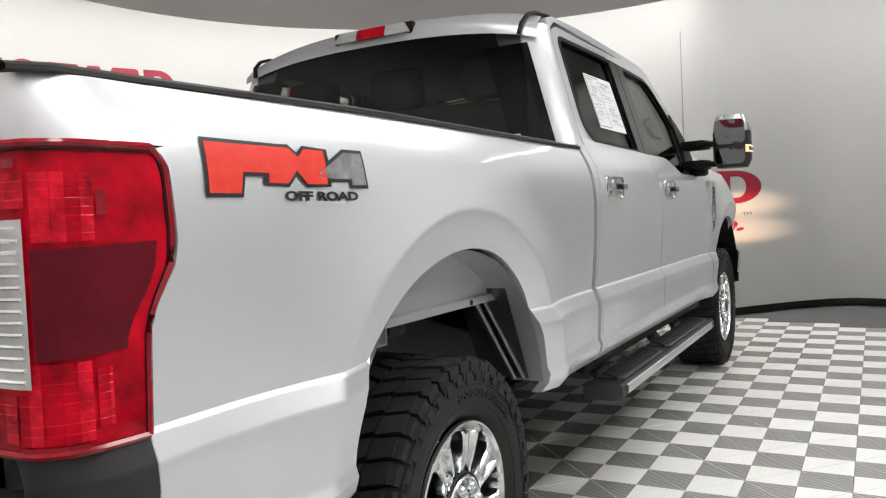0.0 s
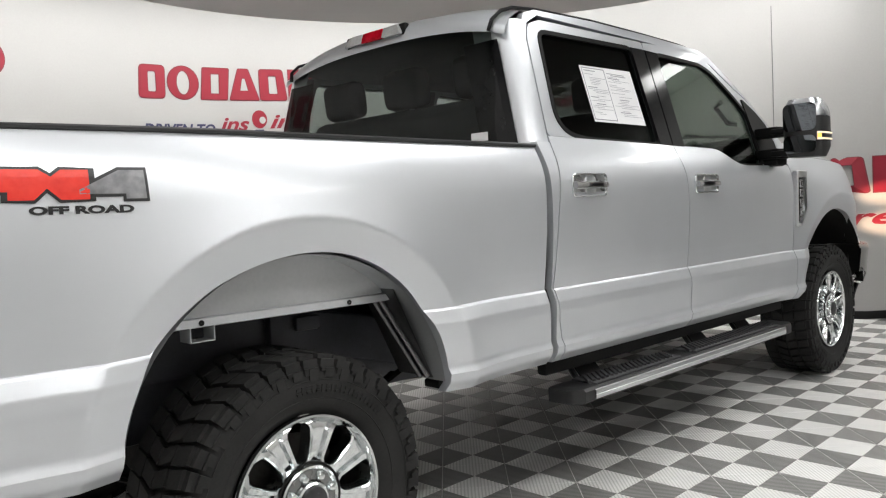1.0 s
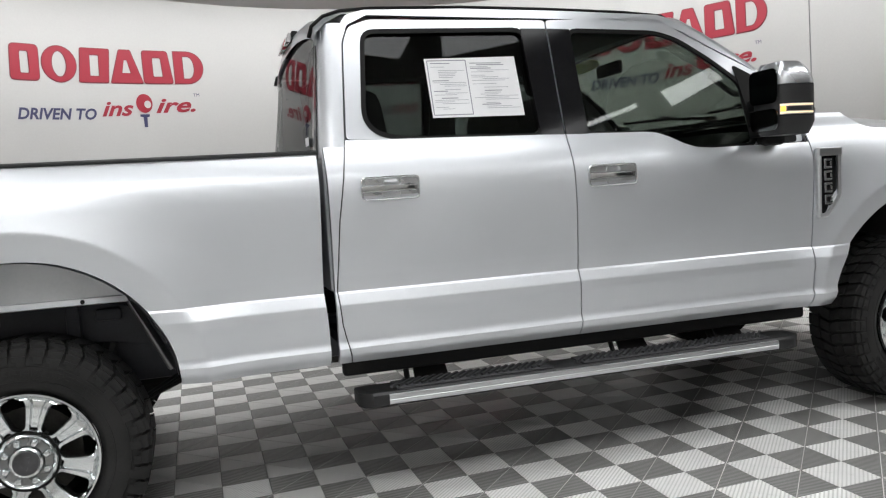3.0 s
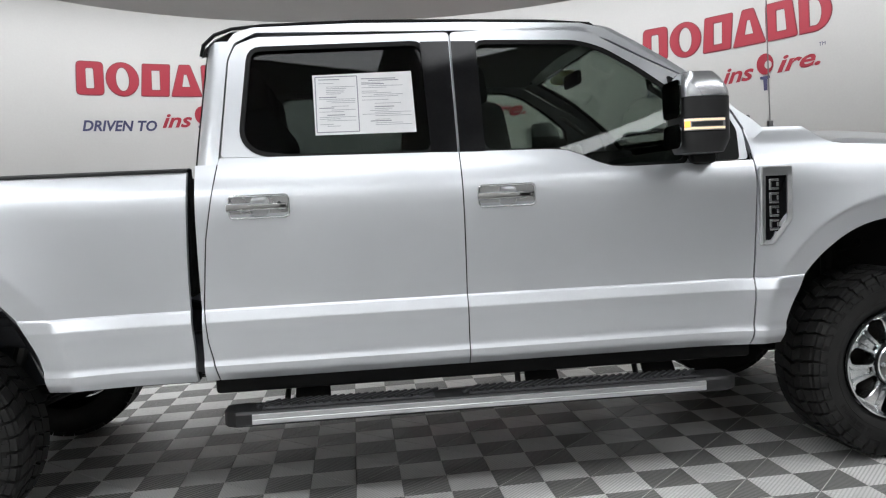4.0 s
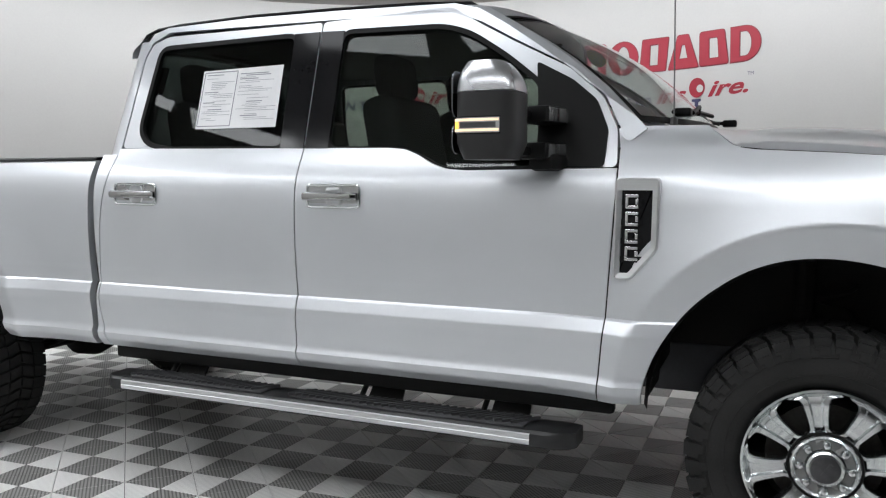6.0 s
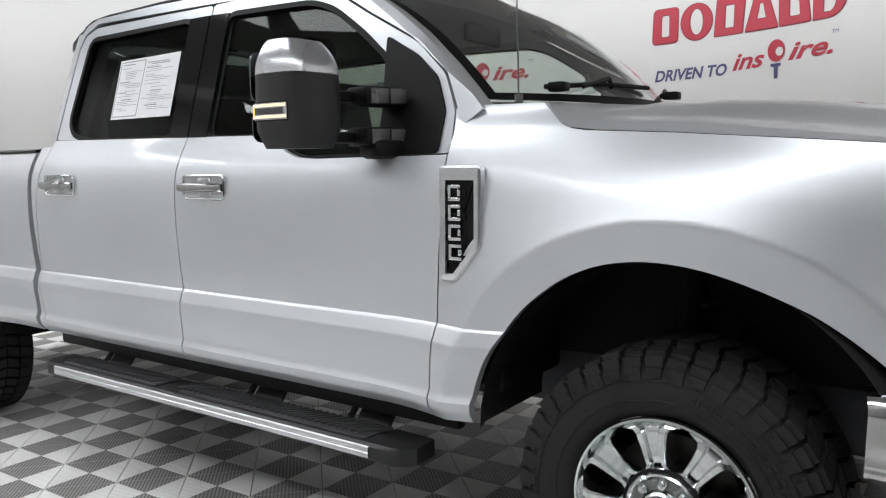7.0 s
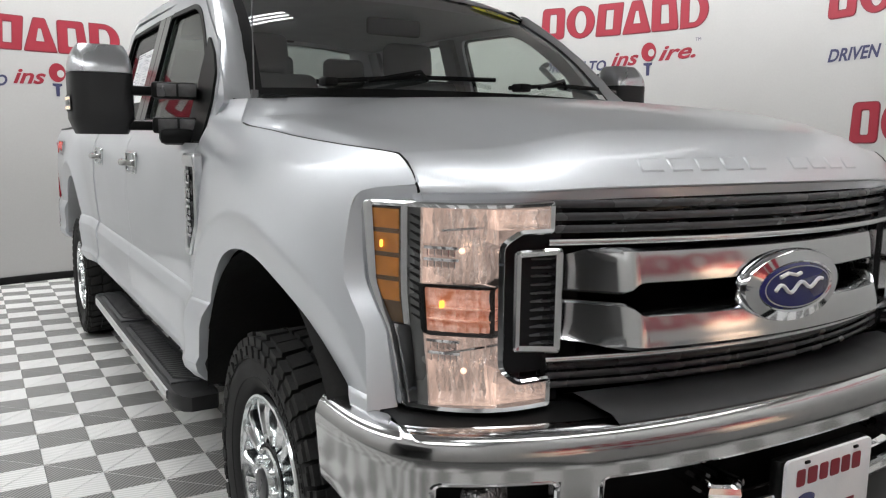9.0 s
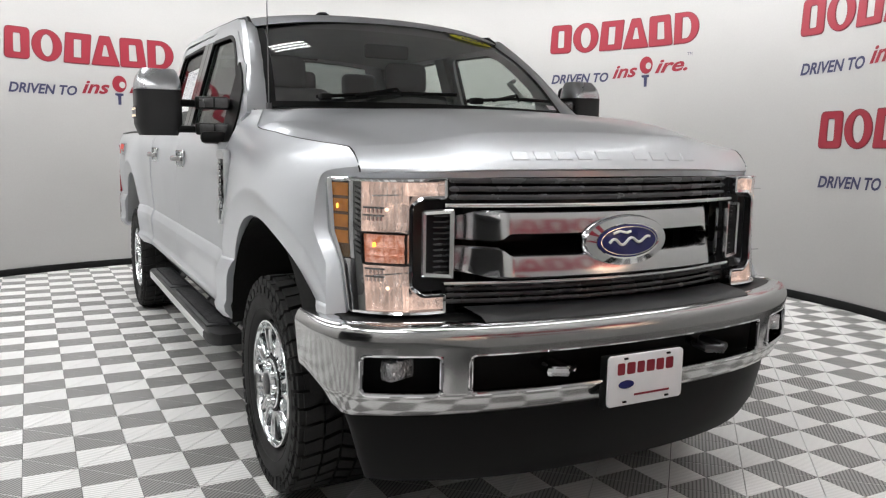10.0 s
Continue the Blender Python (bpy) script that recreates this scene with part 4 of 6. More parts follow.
def build_tail_lamp(s):
    def at(f, z, d=0.0):
        # f: 0 on the tailgate's side, 1 at the front edge of the lamp, round the corner
        edge = lerp_table(TAIL_EDGE, z) - 0.006
        if f < 0.42:
            x, y = -1.168, 0.815 + (0.915 - 0.815) * f / 0.42
        elif f < 0.60:
            a = (f - 0.42) / 0.18 * math.pi / 2
            x, y = -1.168 + 0.075 * (1 - math.cos(a)), 0.915 + 0.068 * math.sin(a)
        else:
            g = (f - 0.60) / 0.40
            x, y = -1.093 + (edge + 1.093) * g, 0.983 + 0.008 * g
        return (x - d * (f < 0.5), s * (y + d * (f >= 0.5)), z)

    def skin(bm, f0, f1, z0, z1, d, n=16, m=10):
        fs = np.linspace(f0, f1, n)
        grid(bm, [[at(f, z, d) for f in fs] for z in np.linspace(z0, z1, m)])
        return bm
    base = part("tail_lamp_housing", skin(bmesh.new(), 0, 1.0, 0.866, 1.306, -0.010), SEAL, truck, "dark lamp housing")
    lamp = part("tail_lamp", skin(bmesh.new(), 0.02, 0.985, 0.876, 1.296, 0.004), RED_LENS, truck, "red tail lamp lens")
    band = bmesh.new()
    grid(band, [[at(f, z + 0.010 * (f - 0.475), 0.007) for f in np.linspace(0.475, 0.905 - 0.10 * smoothstep(1.09, 1.0, z), 14)] for z in np.linspace(1.002, 1.155, 9)])
    part("reflex_band", band, DEEP_RED, lamp, "deep red side reflector")
    part("reverse_lens", skin(bmesh.new(), 0.03, 0.465, 0.964, 1.197, 0.009), CLEAR_LENS, lamp, "clear ribbed reversing lens")
    bm = bmesh.new()
    for i in range(14):
        z = 0.974 + i * 0.0162
        tube(bm, [at(f, z, 0.010) for f in np.linspace(0.04, 0.455, 9)], 0.003, 5)
    part("lens_rib", bm, CLEAR_LENS, lamp)
    rng = random.Random(12)
    for f0, f1, z0, z1, cols, rows in ((0.05, 0.47, 1.212, 1.262, 7, 4), (0.48, 0.60, 1.164, 1.262, 4, 8), (0.05, 0.40, 0.886, 0.955, 6, 5), (0.42, 0.575, 0.884, 0.998, 5, 8), (0.585, 0.68, 0.900, 0.985, 3, 7)):
        for i in range(cols):
            u0, u1 = f0 + (f1 - f0) * i / cols, f0 + (f1 - f0) * (i + 0.97) / cols
            bright = rng.random() < 0.5
            bm = bmesh.new()
            ladder = []
            for k in range(rows):
                v0, v1 = z0 + (z1 - z0) * k / rows, z0 + (z1 - z0) * (k + 0.9) / rows
                tilt = rng.uniform(0.0002, 0.0008)
                ladder += [[at(u, v0, 0.0055) for u in (u0, u1)], [at(u, v1, 0.0055 + tilt) for u in (u0, u1)]]
            grid(bm, ladder)
            part("inner_cell", bm, AMBER_RED if bright else RED_LENS, lamp, "bright red reflector cells" if bright else "red reflector cells", smooth=0)
    for f0, f1, z0, z1 in ((0.40, 0.56, 0.872, 0.881), (0.61, 0.66, 1.20, 1.235), (0.05, 0.45, 1.268, 1.280)):
        part("dark_cell", skin(bmesh.new(), f0, f1, z0, z1, 0.0062, 6, 3), WINE, lamp, "dark red cell")
    bm = bmesh.new()
    for z in (0.87, 1.301):
        tube(bm, [at(f, z, 0.004) for f in np.linspace(0, 1, 18)], 0.006, 6)
    tube(bm, [at(1.0, z, 0.004) for z in np.linspace(0.87, 1.301, 18)], 0.006, 6)
    part("lamp_rim", bm, WINE, base, "dark red rim")
    bm = bmesh.new()
    tube(bm, [at(f, 1.292, 0.006) for f in np.linspace(0, 0.97, 18)] + [at(0.975, z, 0.006) for z in np.linspace(1.286, 0.88, 18)], 0.0018, 5)
    part("inner_rim", bm, SEAL, base, "thin dark line inside the rim")


WINE = mottled(shader("wine_red_cells", rough=0.12, coat=0.25, spec=0.25), (0.16, 0.003, 0.010), (0.30, 0.004, 0.014), 30.0, 120.0)
AMBER_RED = mottled(shader("bright_red_cells", rough=0.12, coat=0.0, spec=0.16), (0.22, 0.002, 0.010), (0.78, 0.010, 0.030), 15.0, 60.0, bump=0.5)

for side in (-1, 1):
    build_sides(side)
build_roof()
build_windshield()
build_hood()
build_cab_back()
build_bed()


# ---- the pickup's front ----
def front_x(y):
    return 4.915 - 0.28 * y * y


def lamp_x(y, z=1.2):
    y = abs(y)
    return 4.825 - (6.6 + 2.95 * smoothstep(0.84, 1.12, z)) * max(0.0, y - 0.61) ** 3 + 0.02 * max(0.0, 0.61 - y)


def bar(bm, y0, y1, z, h, d, depth=0.02, n=21):
    """A grille bar across the front, h high, its face d in front of the grille's plane."""
    rows = []
    for y in np.linspace(y0, y1, n):
        x = front_x(y) + d
        rows.append([(x - depth, y, z - h / 2), (x - h * 0.15, y, z - h / 2), (x, y, z - h * 0.25), (x + h * 0.06, y, z), (x, y, z + h * 0.25), (x - h * 0.15, y, z + h / 2), (x - depth, y, z + h / 2)])
    vs = grid(bm, rows, closed=True)
    bm.faces.new(vs[0]), bm.faces.new(vs[-1])
    return bm


def build_grille():
    bm = bmesh.new()
    rows = [[(front_x(y) + d, y, z) for y in np.linspace(-0.70, 0.70, 21)] for d, z in ((-0.03, 1.305), (-0.16, 1.295), (-0.16, 0.86), (-0.02, 0.845))]
    grid(bm, rows)
    grille = part("grille", bm, GLOSS, truck, "black grille shell")
    for z in (1.268, 1.242, 1.216):
        part("slat", bar(bmesh.new(), -0.605, 0.605, z, 0.016, -0.02, 0.03), SLAT, grille, "thin dark grey slat")
    for z in (0.924, 0.904, 0.884):
        part("slat", bar(bmesh.new(), -0.605, 0.605, z, 0.014, -0.015, 0.03), SLAT, grille, "thin dark grey slat")
    for z in (1.192, 0.944):
        part("trim_line", bar(bmesh.new(), -0.62, 0.62, z, 0.012, 0.006, 0.03), BAR_CHROME, grille, "thin chrome line")
    for up in (1, -1):
        bm = bmesh.new()
        rows = []
        for y in np.linspace(-0.585, 0.585, 95):
            a = abs(y)
            wide = smoothstep(0.445, 0.415, a)
            inner = 1.066 + up * (0.009 + 0.021 * wide)
            outer = 1.067 + up * (0.108 - 0.022 * smoothstep(0.44, 0.585, a))
            x = front_x(y) + 0.018
            lean = lambda z: 0.20 * (1.067 - z)
            dip = 0.006 * smoothstep(0.425, 0.435, a) + 0.86 * max(0.0, a - 0.44)
            rows.append([(x - d + lean(z), y, z) for d, z in ((0.06, outer), (0.012 + dip * 0.8, outer), (dip, outer - up * 0.008), (dip - 0.002 * (a < 0.43), outer * 0.6 + inner * 0.4), (0.002 + dip, inner + up * 0.006), (0.012 + dip, inner), (0.06 + dip, inner))])
        grid(bm, rows)
        part("chrome_bar", bm, BAR_CHROME, grille, "broad chrome grille bar")
    for s in (-1, 1):
        bm = bmesh.new()
        put = lambda u, v, d: (front_x(u) - 0.05 + d, s * u, v)
        outer = soft([(0.592, 0.960), (0.690, 0.966), (0.690, 1.176), (0.592, 1.182)], 0.012, 3)
        inner = shrink(outer, 0.014)
        ring = lambda pts, d: [put(u, v, d) for u, v in pts]
        grid(bm, [ring(outer, 0), ring(outer, 0.058), ring(shrink(outer, 0.004), 0.062), ring(inner, 0.058), ring(inner, 0.0)], closed=True)
        vent = part("side_vent", bm, BAR_CHROME, grille, "chrome-framed side vent")
        bm = bmesh.new()
        prism(bm, inner, lambda u, v, d: put(u, v, d - 0.01), 0.012)
        part("vent_back", bm, SEAL, vent)
        for k in range(11):
            bm = box(bmesh.new(), put(0.641, 0.982 + k * 0.0178, 0.03), (0.034, 0.080, 0.005), 0.0015, Matrix.Rotation(s * 0.345, 3, "Z") @ Matrix.Rotation(0.15, 3, "Y"))
            part("vent_fin", bm, SLAT, vent)
    # oval emblem
    oval = lambda w, h: [(w * math.cos(a), 1.072 + h * math.sin(a)) for a in np.linspace(0, 2 * math.pi, 40, endpoint=False)]
    put = lambda u, v, d: (front_x(u) + 0.012 + d, u, v)
    ring = lambda pts, d: [put(u, v, d) for u, v in pts]
    bm = bmesh.new()
    vs = grid(bm, [ring(oval(0.176, 0.086), 0), ring(oval(0.176, 0.086), 0.016), ring(oval(0.170, 0.081), 0.024), ring(oval(0.135, 0.060), 0.030), ring(oval(0.128, 0.054), 0.026)], closed=True)
    bm.faces.new(vs[-1])
    emblem = part("emblem", bm, CHROME, grille, "oval emblem with a chrome rim")
    bm = bmesh.new()
    vs = grid(bm, [ring(oval(0.129, 0.055), 0.027), ring(oval(0.120, 0.050), 0.031)], closed=True)
    bm.faces.new(vs[-1])
    part("emblem_field", bm, BLUE, emblem, "dark blue enamel field")
    bm = bmesh.new()
    grid(bm, [ring(oval(0.119, 0.049), 0.0325), ring(oval(0.115, 0.046), 0.0325)], closed=True)
    part("emblem_line", bm, CHROME, emblem, "thin pale oval line")
    bm = bmesh.new()
    curl = [(-0.085 + 0.17 * f, 1.067 + 0.010 * math.sin(f * 15) * (1.2 - 0.5 * f) + 0.012 * f) for f in np.linspace(0, 1, 40)]
    tube(bm, [put(u, v, 0.033) for u, v in curl], 0.0045, 6)
    tube(bm, [put(u, v, 0.033) for u, v in ((-0.072, 1.098), (-0.045, 1.106), (-0.015, 1.100), (0.0, 1.104))], 0.0045, 6)
    part("emblem_shape", bm, PAPER, emblem, "pale flowing line")


SLAT = mottled(shader("gloss_dark_slat", metal=0.3, spec=0.4), (0.055, 0.055, 0.058), (0.085, 0.085, 0.088), 8.0, 80.0, rough=(0.22, 0.32))
DEEP_AMBER = mottled(shader("deep_amber", rough=0.2, coat=0.6), (0.07, 0.040, 0.016), (0.12, 0.07, 0.03), 20.0, 90.0)
GREY_METAL = mottled(shader("dark_grey_metal", metal=0.7), (0.05, 0.05, 0.053), (0.10, 0.10, 0.104), 8.0, 80.0, rough=(0.25, 0.35))
LAMP_DARK = mottled(shader("lamp_bezel", metal=0.6), (0.07, 0.072, 0.075), (0.13, 0.132, 0.136), 10.0, 60.0, rough=(0.2, 0.35))
FOG_GLASS = mottled(shader("fog_lamp_glass", metal=0.9), (0.45, 0.46, 0.48), (0.9, 0.9, 0.92), 60.0, 140.0, rough=(0.08, 0.3), bump=0.8, depth=0.01)


def build_headlamp(s):
    put = lambda u, v, d: (lamp_x(u, v) + d, s * u, v)

    def sheet(bm, y0, y1, z0, z1, d, n=8, m=5, ripple=0.0):
        rows = []
        for i, z in enumerate(np.linspace(z0, z1, m)):
            rows.append([put(y, z, d + ripple * (math.sin(11 * (y - y0) / (y1 - y0) * math.pi) * 0.7 + 0.6 * math.sin(i * 1.7))) for y in np.linspace(y0, y1, n)])
        return grid(bm, rows)

    outer = [(0.918, 1.272), (0.620, 1.280), (0.620, 1.212), (0.700, 1.212), (0.730, 1.19), (0.730, 0.945), (0.70, 0.918), (0.620, 0.918), (0.620, 0.852), (0.892, 0.852), (0.897, 1.0), (0.907, 1.06), (0.913, 1.10)]
    outer = soft(outer, 0.012, 3)
    bm = bmesh.new()
    fine = []
    for i, p in enumerate(outer):
        q = outer[(i + 1) % len(outer)]
        k = max(1, int(math.dist(p, q) / 0.03))
        fine += [(p[0] + (q[0] - p[0]) * j / k, p[1] + (q[1] - p[1]) * j / k) for j in range(k)]
    ring = lambda d, e: [put(u, v, d) for u, v in shrink(fine, e)]
    grid(bm, [ring(-0.14, 0.0), ring(0.004, 0.0), ring(0.009, 0.004), ring(0.004, 0.011), ring(-0.10, 0.013)], closed=True)
    lamp = part("headlamp", bm, CHROME, truck, "C-shaped headlamp with a chrome rim")
    bm = bmesh.new()
    sheet(bm, 0.61, 0.912, 0.85, 1.28, -0.11, 16, 3)
    part("lamp_back", bm, LAMP_DARK, lamp)
    bm = bmesh.new()
    sheet(bm, 0.848, 0.868, 0.862, 1.262, -0.014, 4, 9)
    band = part("louvre_band", bm, BAND_METAL, lamp, "grey metallic bezel strip with dark louvres")
    for k in range(13):
        bm = bmesh.new()
        z = 1.03 + k * 0.0170
        grid(bm, [[put(0.849 + 0.012 * f, z + 0.012 * f + h * (1 - 0.6 * f), d) for f in np.linspace(0, 1, 4)] for h, d in ((0.0, -0.0135), (0.005, -0.0095), (0.009, -0.0135))])
        part("louvre", bm, SEAL, band)
    bm = bmesh.new()
    edge_y = lambda z: lerp_table([(0.86, 0.891), (1.0, 0.896), (1.03, 0.8965), (1.06, 0.902), (1.12, 0.911), (1.26, 0.914)], z)
    grid(bm, [[put(0.8655 + 0.0075 * f, z, -0.006 + 0.004 * math.sin(math.pi * f)) for f in np.linspace(0, 1, 4)] for z in np.linspace(1.262, 1.02, 9)])
    grid(bm, [[put(0.8655 + (edge_y(z) - 0.8655) * f, z, -0.006 + 0.003 * math.sin(math.pi * f)) for f in np.linspace(0, 1, 5)] for z in np.linspace(1.018, 0.862, 9)])
    part("bezel_strip", bm, CHROME, lamp, "bright bezel beside the marker")
    bm = bmesh.new()
    rows = [[put(0.8735 + (edge_y(z) - 0.8735) * f, z, -0.007) for f in np.linspace(0, 1, 5)] for z in (1.258, 1.20, 1.12, 1.06, 1.022)]
    grid(bm, rows)
    marker = part("side_marker", bm, DEEP_AMBER, lamp, "dark amber side marker")
    for z in (1.215, 1.165, 1.115, 1.065):
        bm = bmesh.new()
        grid(bm, [[put(0.8755 + (edge_y(z) - 0.8785) * f, zz, d) for f, d in ((0, -0.005), (0.06, -0.002), (0.94, -0.002), (1, -0.005))] for zz in (z, z + 0.012, z + 0.030, z + 0.040)])
        part("marker_cell", bm, AMBER, marker, "dull amber lens cell")
    bm = box(bmesh.new(), put(0.896, 1.182, 0.001), (0.006, 0.014, 0.016), 0.004, Matrix.Rotation(-s * 0.9, 3, "Z"))
    part("marker_bulb", bm, AMBER_LIT, marker, "glowing amber bulb")
    # reflectors, given a glow of their own
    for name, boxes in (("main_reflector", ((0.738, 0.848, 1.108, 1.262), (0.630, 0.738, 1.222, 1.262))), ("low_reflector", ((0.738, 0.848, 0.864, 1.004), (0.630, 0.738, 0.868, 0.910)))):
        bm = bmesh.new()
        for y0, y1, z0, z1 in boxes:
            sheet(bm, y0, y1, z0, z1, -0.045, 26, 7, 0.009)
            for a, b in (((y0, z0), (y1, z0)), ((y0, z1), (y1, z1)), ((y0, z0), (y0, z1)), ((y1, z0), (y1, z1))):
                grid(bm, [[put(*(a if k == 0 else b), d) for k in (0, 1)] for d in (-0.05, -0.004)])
        ob = part(name, bm, GLOWING_REFLECTOR, lamp, "faceted reflector with a glow of its own", smooth=0)
        z = boxes[0][2] + 0.05
        bm = bmesh.new()
        bmesh.ops.create_uvsphere(bm, u_segments=12, v_segments=8, radius=0.0065)
        bmesh.ops.translate(bm, verts=bm.verts, vec=put(0.79, z + 0.02, -0.02))
        part("bulb", bm, BULB, ob, "warm glowing bulb")
        bm = box(bmesh.new(), put(0.79, z + 0.065, -0.012), (0.006, 0.10, 0.004), 0)
        part("divider", bm, CHROME, ob)
        for dz in (0.004, 0.028):
            bm = bmesh.new()
            zz = boxes[0][3] - 0.075 - dz if name == "main_reflector" else boxes[0][3] - 0.006 - dz
            grid(bm, [[put(y, zz + h, d) for y in np.linspace(0.800, 0.846, 4)] for h, d in ((-0.004, -0.05), (-0.003, -0.008), (0.003, -0.006), (0.004, -0.05))])
            for k in range(5):
                box(bm, put(0.804 + k * 0.009, zz - 0.010, -0.02), (0.02, 0.0022, 0.014), 0)
            part("divider", bm, CHROME, ob, "ribbed reflector step")
    bm = bmesh.new()
    sheet(bm, 0.745, 0.842, 1.012, 1.100, -0.018, 15, 9, 0.005)
    signal = part("turn_signal", bm, ORANGE, lamp, "orange turn signal with a faint glow of its own", smooth=0)
    bm = bmesh.new()
    grid(bm, [[put(u, v, d) for u, v in shrink(soft([(0.737, 1.004), (0.850, 1.004), (0.850, 1.108), (0.737, 1.108)], 0.010, 2), e)] for d, e in ((-0.04, 0), (-0.006, 0), (-0.004, 0.002), (-0.008, 0.006), (-0.02, 0.007))], closed=True)
    part("signal_frame", bm, SEAL, signal, "black border of the signal")
    for y, z in ((0.822, 1.068),):
        bm = box(bmesh.new(), put(y, z, -0.010), (0.006, 0.012, 0.016), 0.004)
        part("signal_bulb", bm, AMBER_LIT, signal, "glowing orange bulb")
    for z in (1.036, 1.060):
        bm = bmesh.new()
        grid(bm, [[put(y, z + h, d) for y in np.linspace(0.747, 0.840, 8)] for h, d in ((-0.002, -0.022), (-0.0015, -0.009), (0.0015, -0.009), (0.002, -0.022))])
        part("signal_rib", bm, ORANGE, signal)
    # the lit low beam
    for z, pitch in ((1.17, 90.3), (0.93, 89.7)):
        beam = bpy.data.lights.new("low_beam", "SPOT")
        beam.energy, beam.color, beam.spot_size, beam.spot_blend, beam.shadow_soft_size = 190.0, (1.0, 0.66, 0.42), radians(11), 0.9, 0.03
        ob = new("low_beam", beam)
        ob.parent = lamp
        ob.matrix_basis = Matrix.Translation((4.87, s * 0.75, z)) @ Matrix.Rotation(radians(-pitch), 4, "Y") @ Matrix.Diagonal((1.0, 2.6, 1.0, 1.0))
    # clear cover
    bm = bmesh.new()
    for y0, y1, z0, z1 in ((0.735, 0.914, 0.856, 1.27), (0.625, 0.735, 1.216, 1.274), (0.625, 0.735, 0.856, 0.914)):
        sheet(bm, y0, y1, z0, z1, 0.002, 9, 5)
    cover = part("lamp_cover", bm, LENS, lamp, "clear plastic cover")
    cover.visible_shadow = False
    # black filler between lamp and grille
    bm = bmesh.new()
    sheet(bm, 0.585, 0.728, 0.922, 1.208, -0.03, 5, 3)
    sheet(bm, 0.575, 0.619, 0.85, 1.272, -0.03, 3, 3)
    part("lamp_filler", bm, GLOSS, truck, "gloss black panel beside the lamp")


BUMPER_PLAN = [(0.0, 5.048), (0.30, 5.038), (0.60, 4.992), (0.80, 4.916), (0.905, 4.856), (0.952, 4.815), (0.975, 4.765), (0.998, 4.66), (1.0, 4.53)]


def bumper_point(v, dx, z):
    """v from -1 to 1 along the bumper."""
    n = len(BUMPER_PLAN) - 1
    f = abs(float(v)) * n
    i = min(int(f), n - 1)
    g = f - i
    p0, p1, p2, p3 = (Vector(BUMPER_PLAN[min(max(k, 0), n)]) for k in (i - 1, i, i + 1, i + 2))
    if i == 0:
        p0 = Vector((-p2.x, p2.y))
    p = ((1 - g) ** 3 * p0 + (3 * g ** 3 - 6 * g ** 2 + 4) * p1 + (-3 * g ** 3 + 3 * g ** 2 + 3 * g + 1) * p2 + g ** 3 * p3) / 6
    sign = 1 if v > 0 else -1
    a = abs(v)
    inward = Vector((1.0, 0.0)).lerp(Vector((0.35, 1.0)), smoothstep(0.5, 0.95, a)).normalized()
    z += 0.075 * smoothstep(0.76, 0.98, a) * smoothstep(0.68, 0.56, z)
    return (p.y + dx * inward.x, sign * (p.x + dx * inward.y), z)


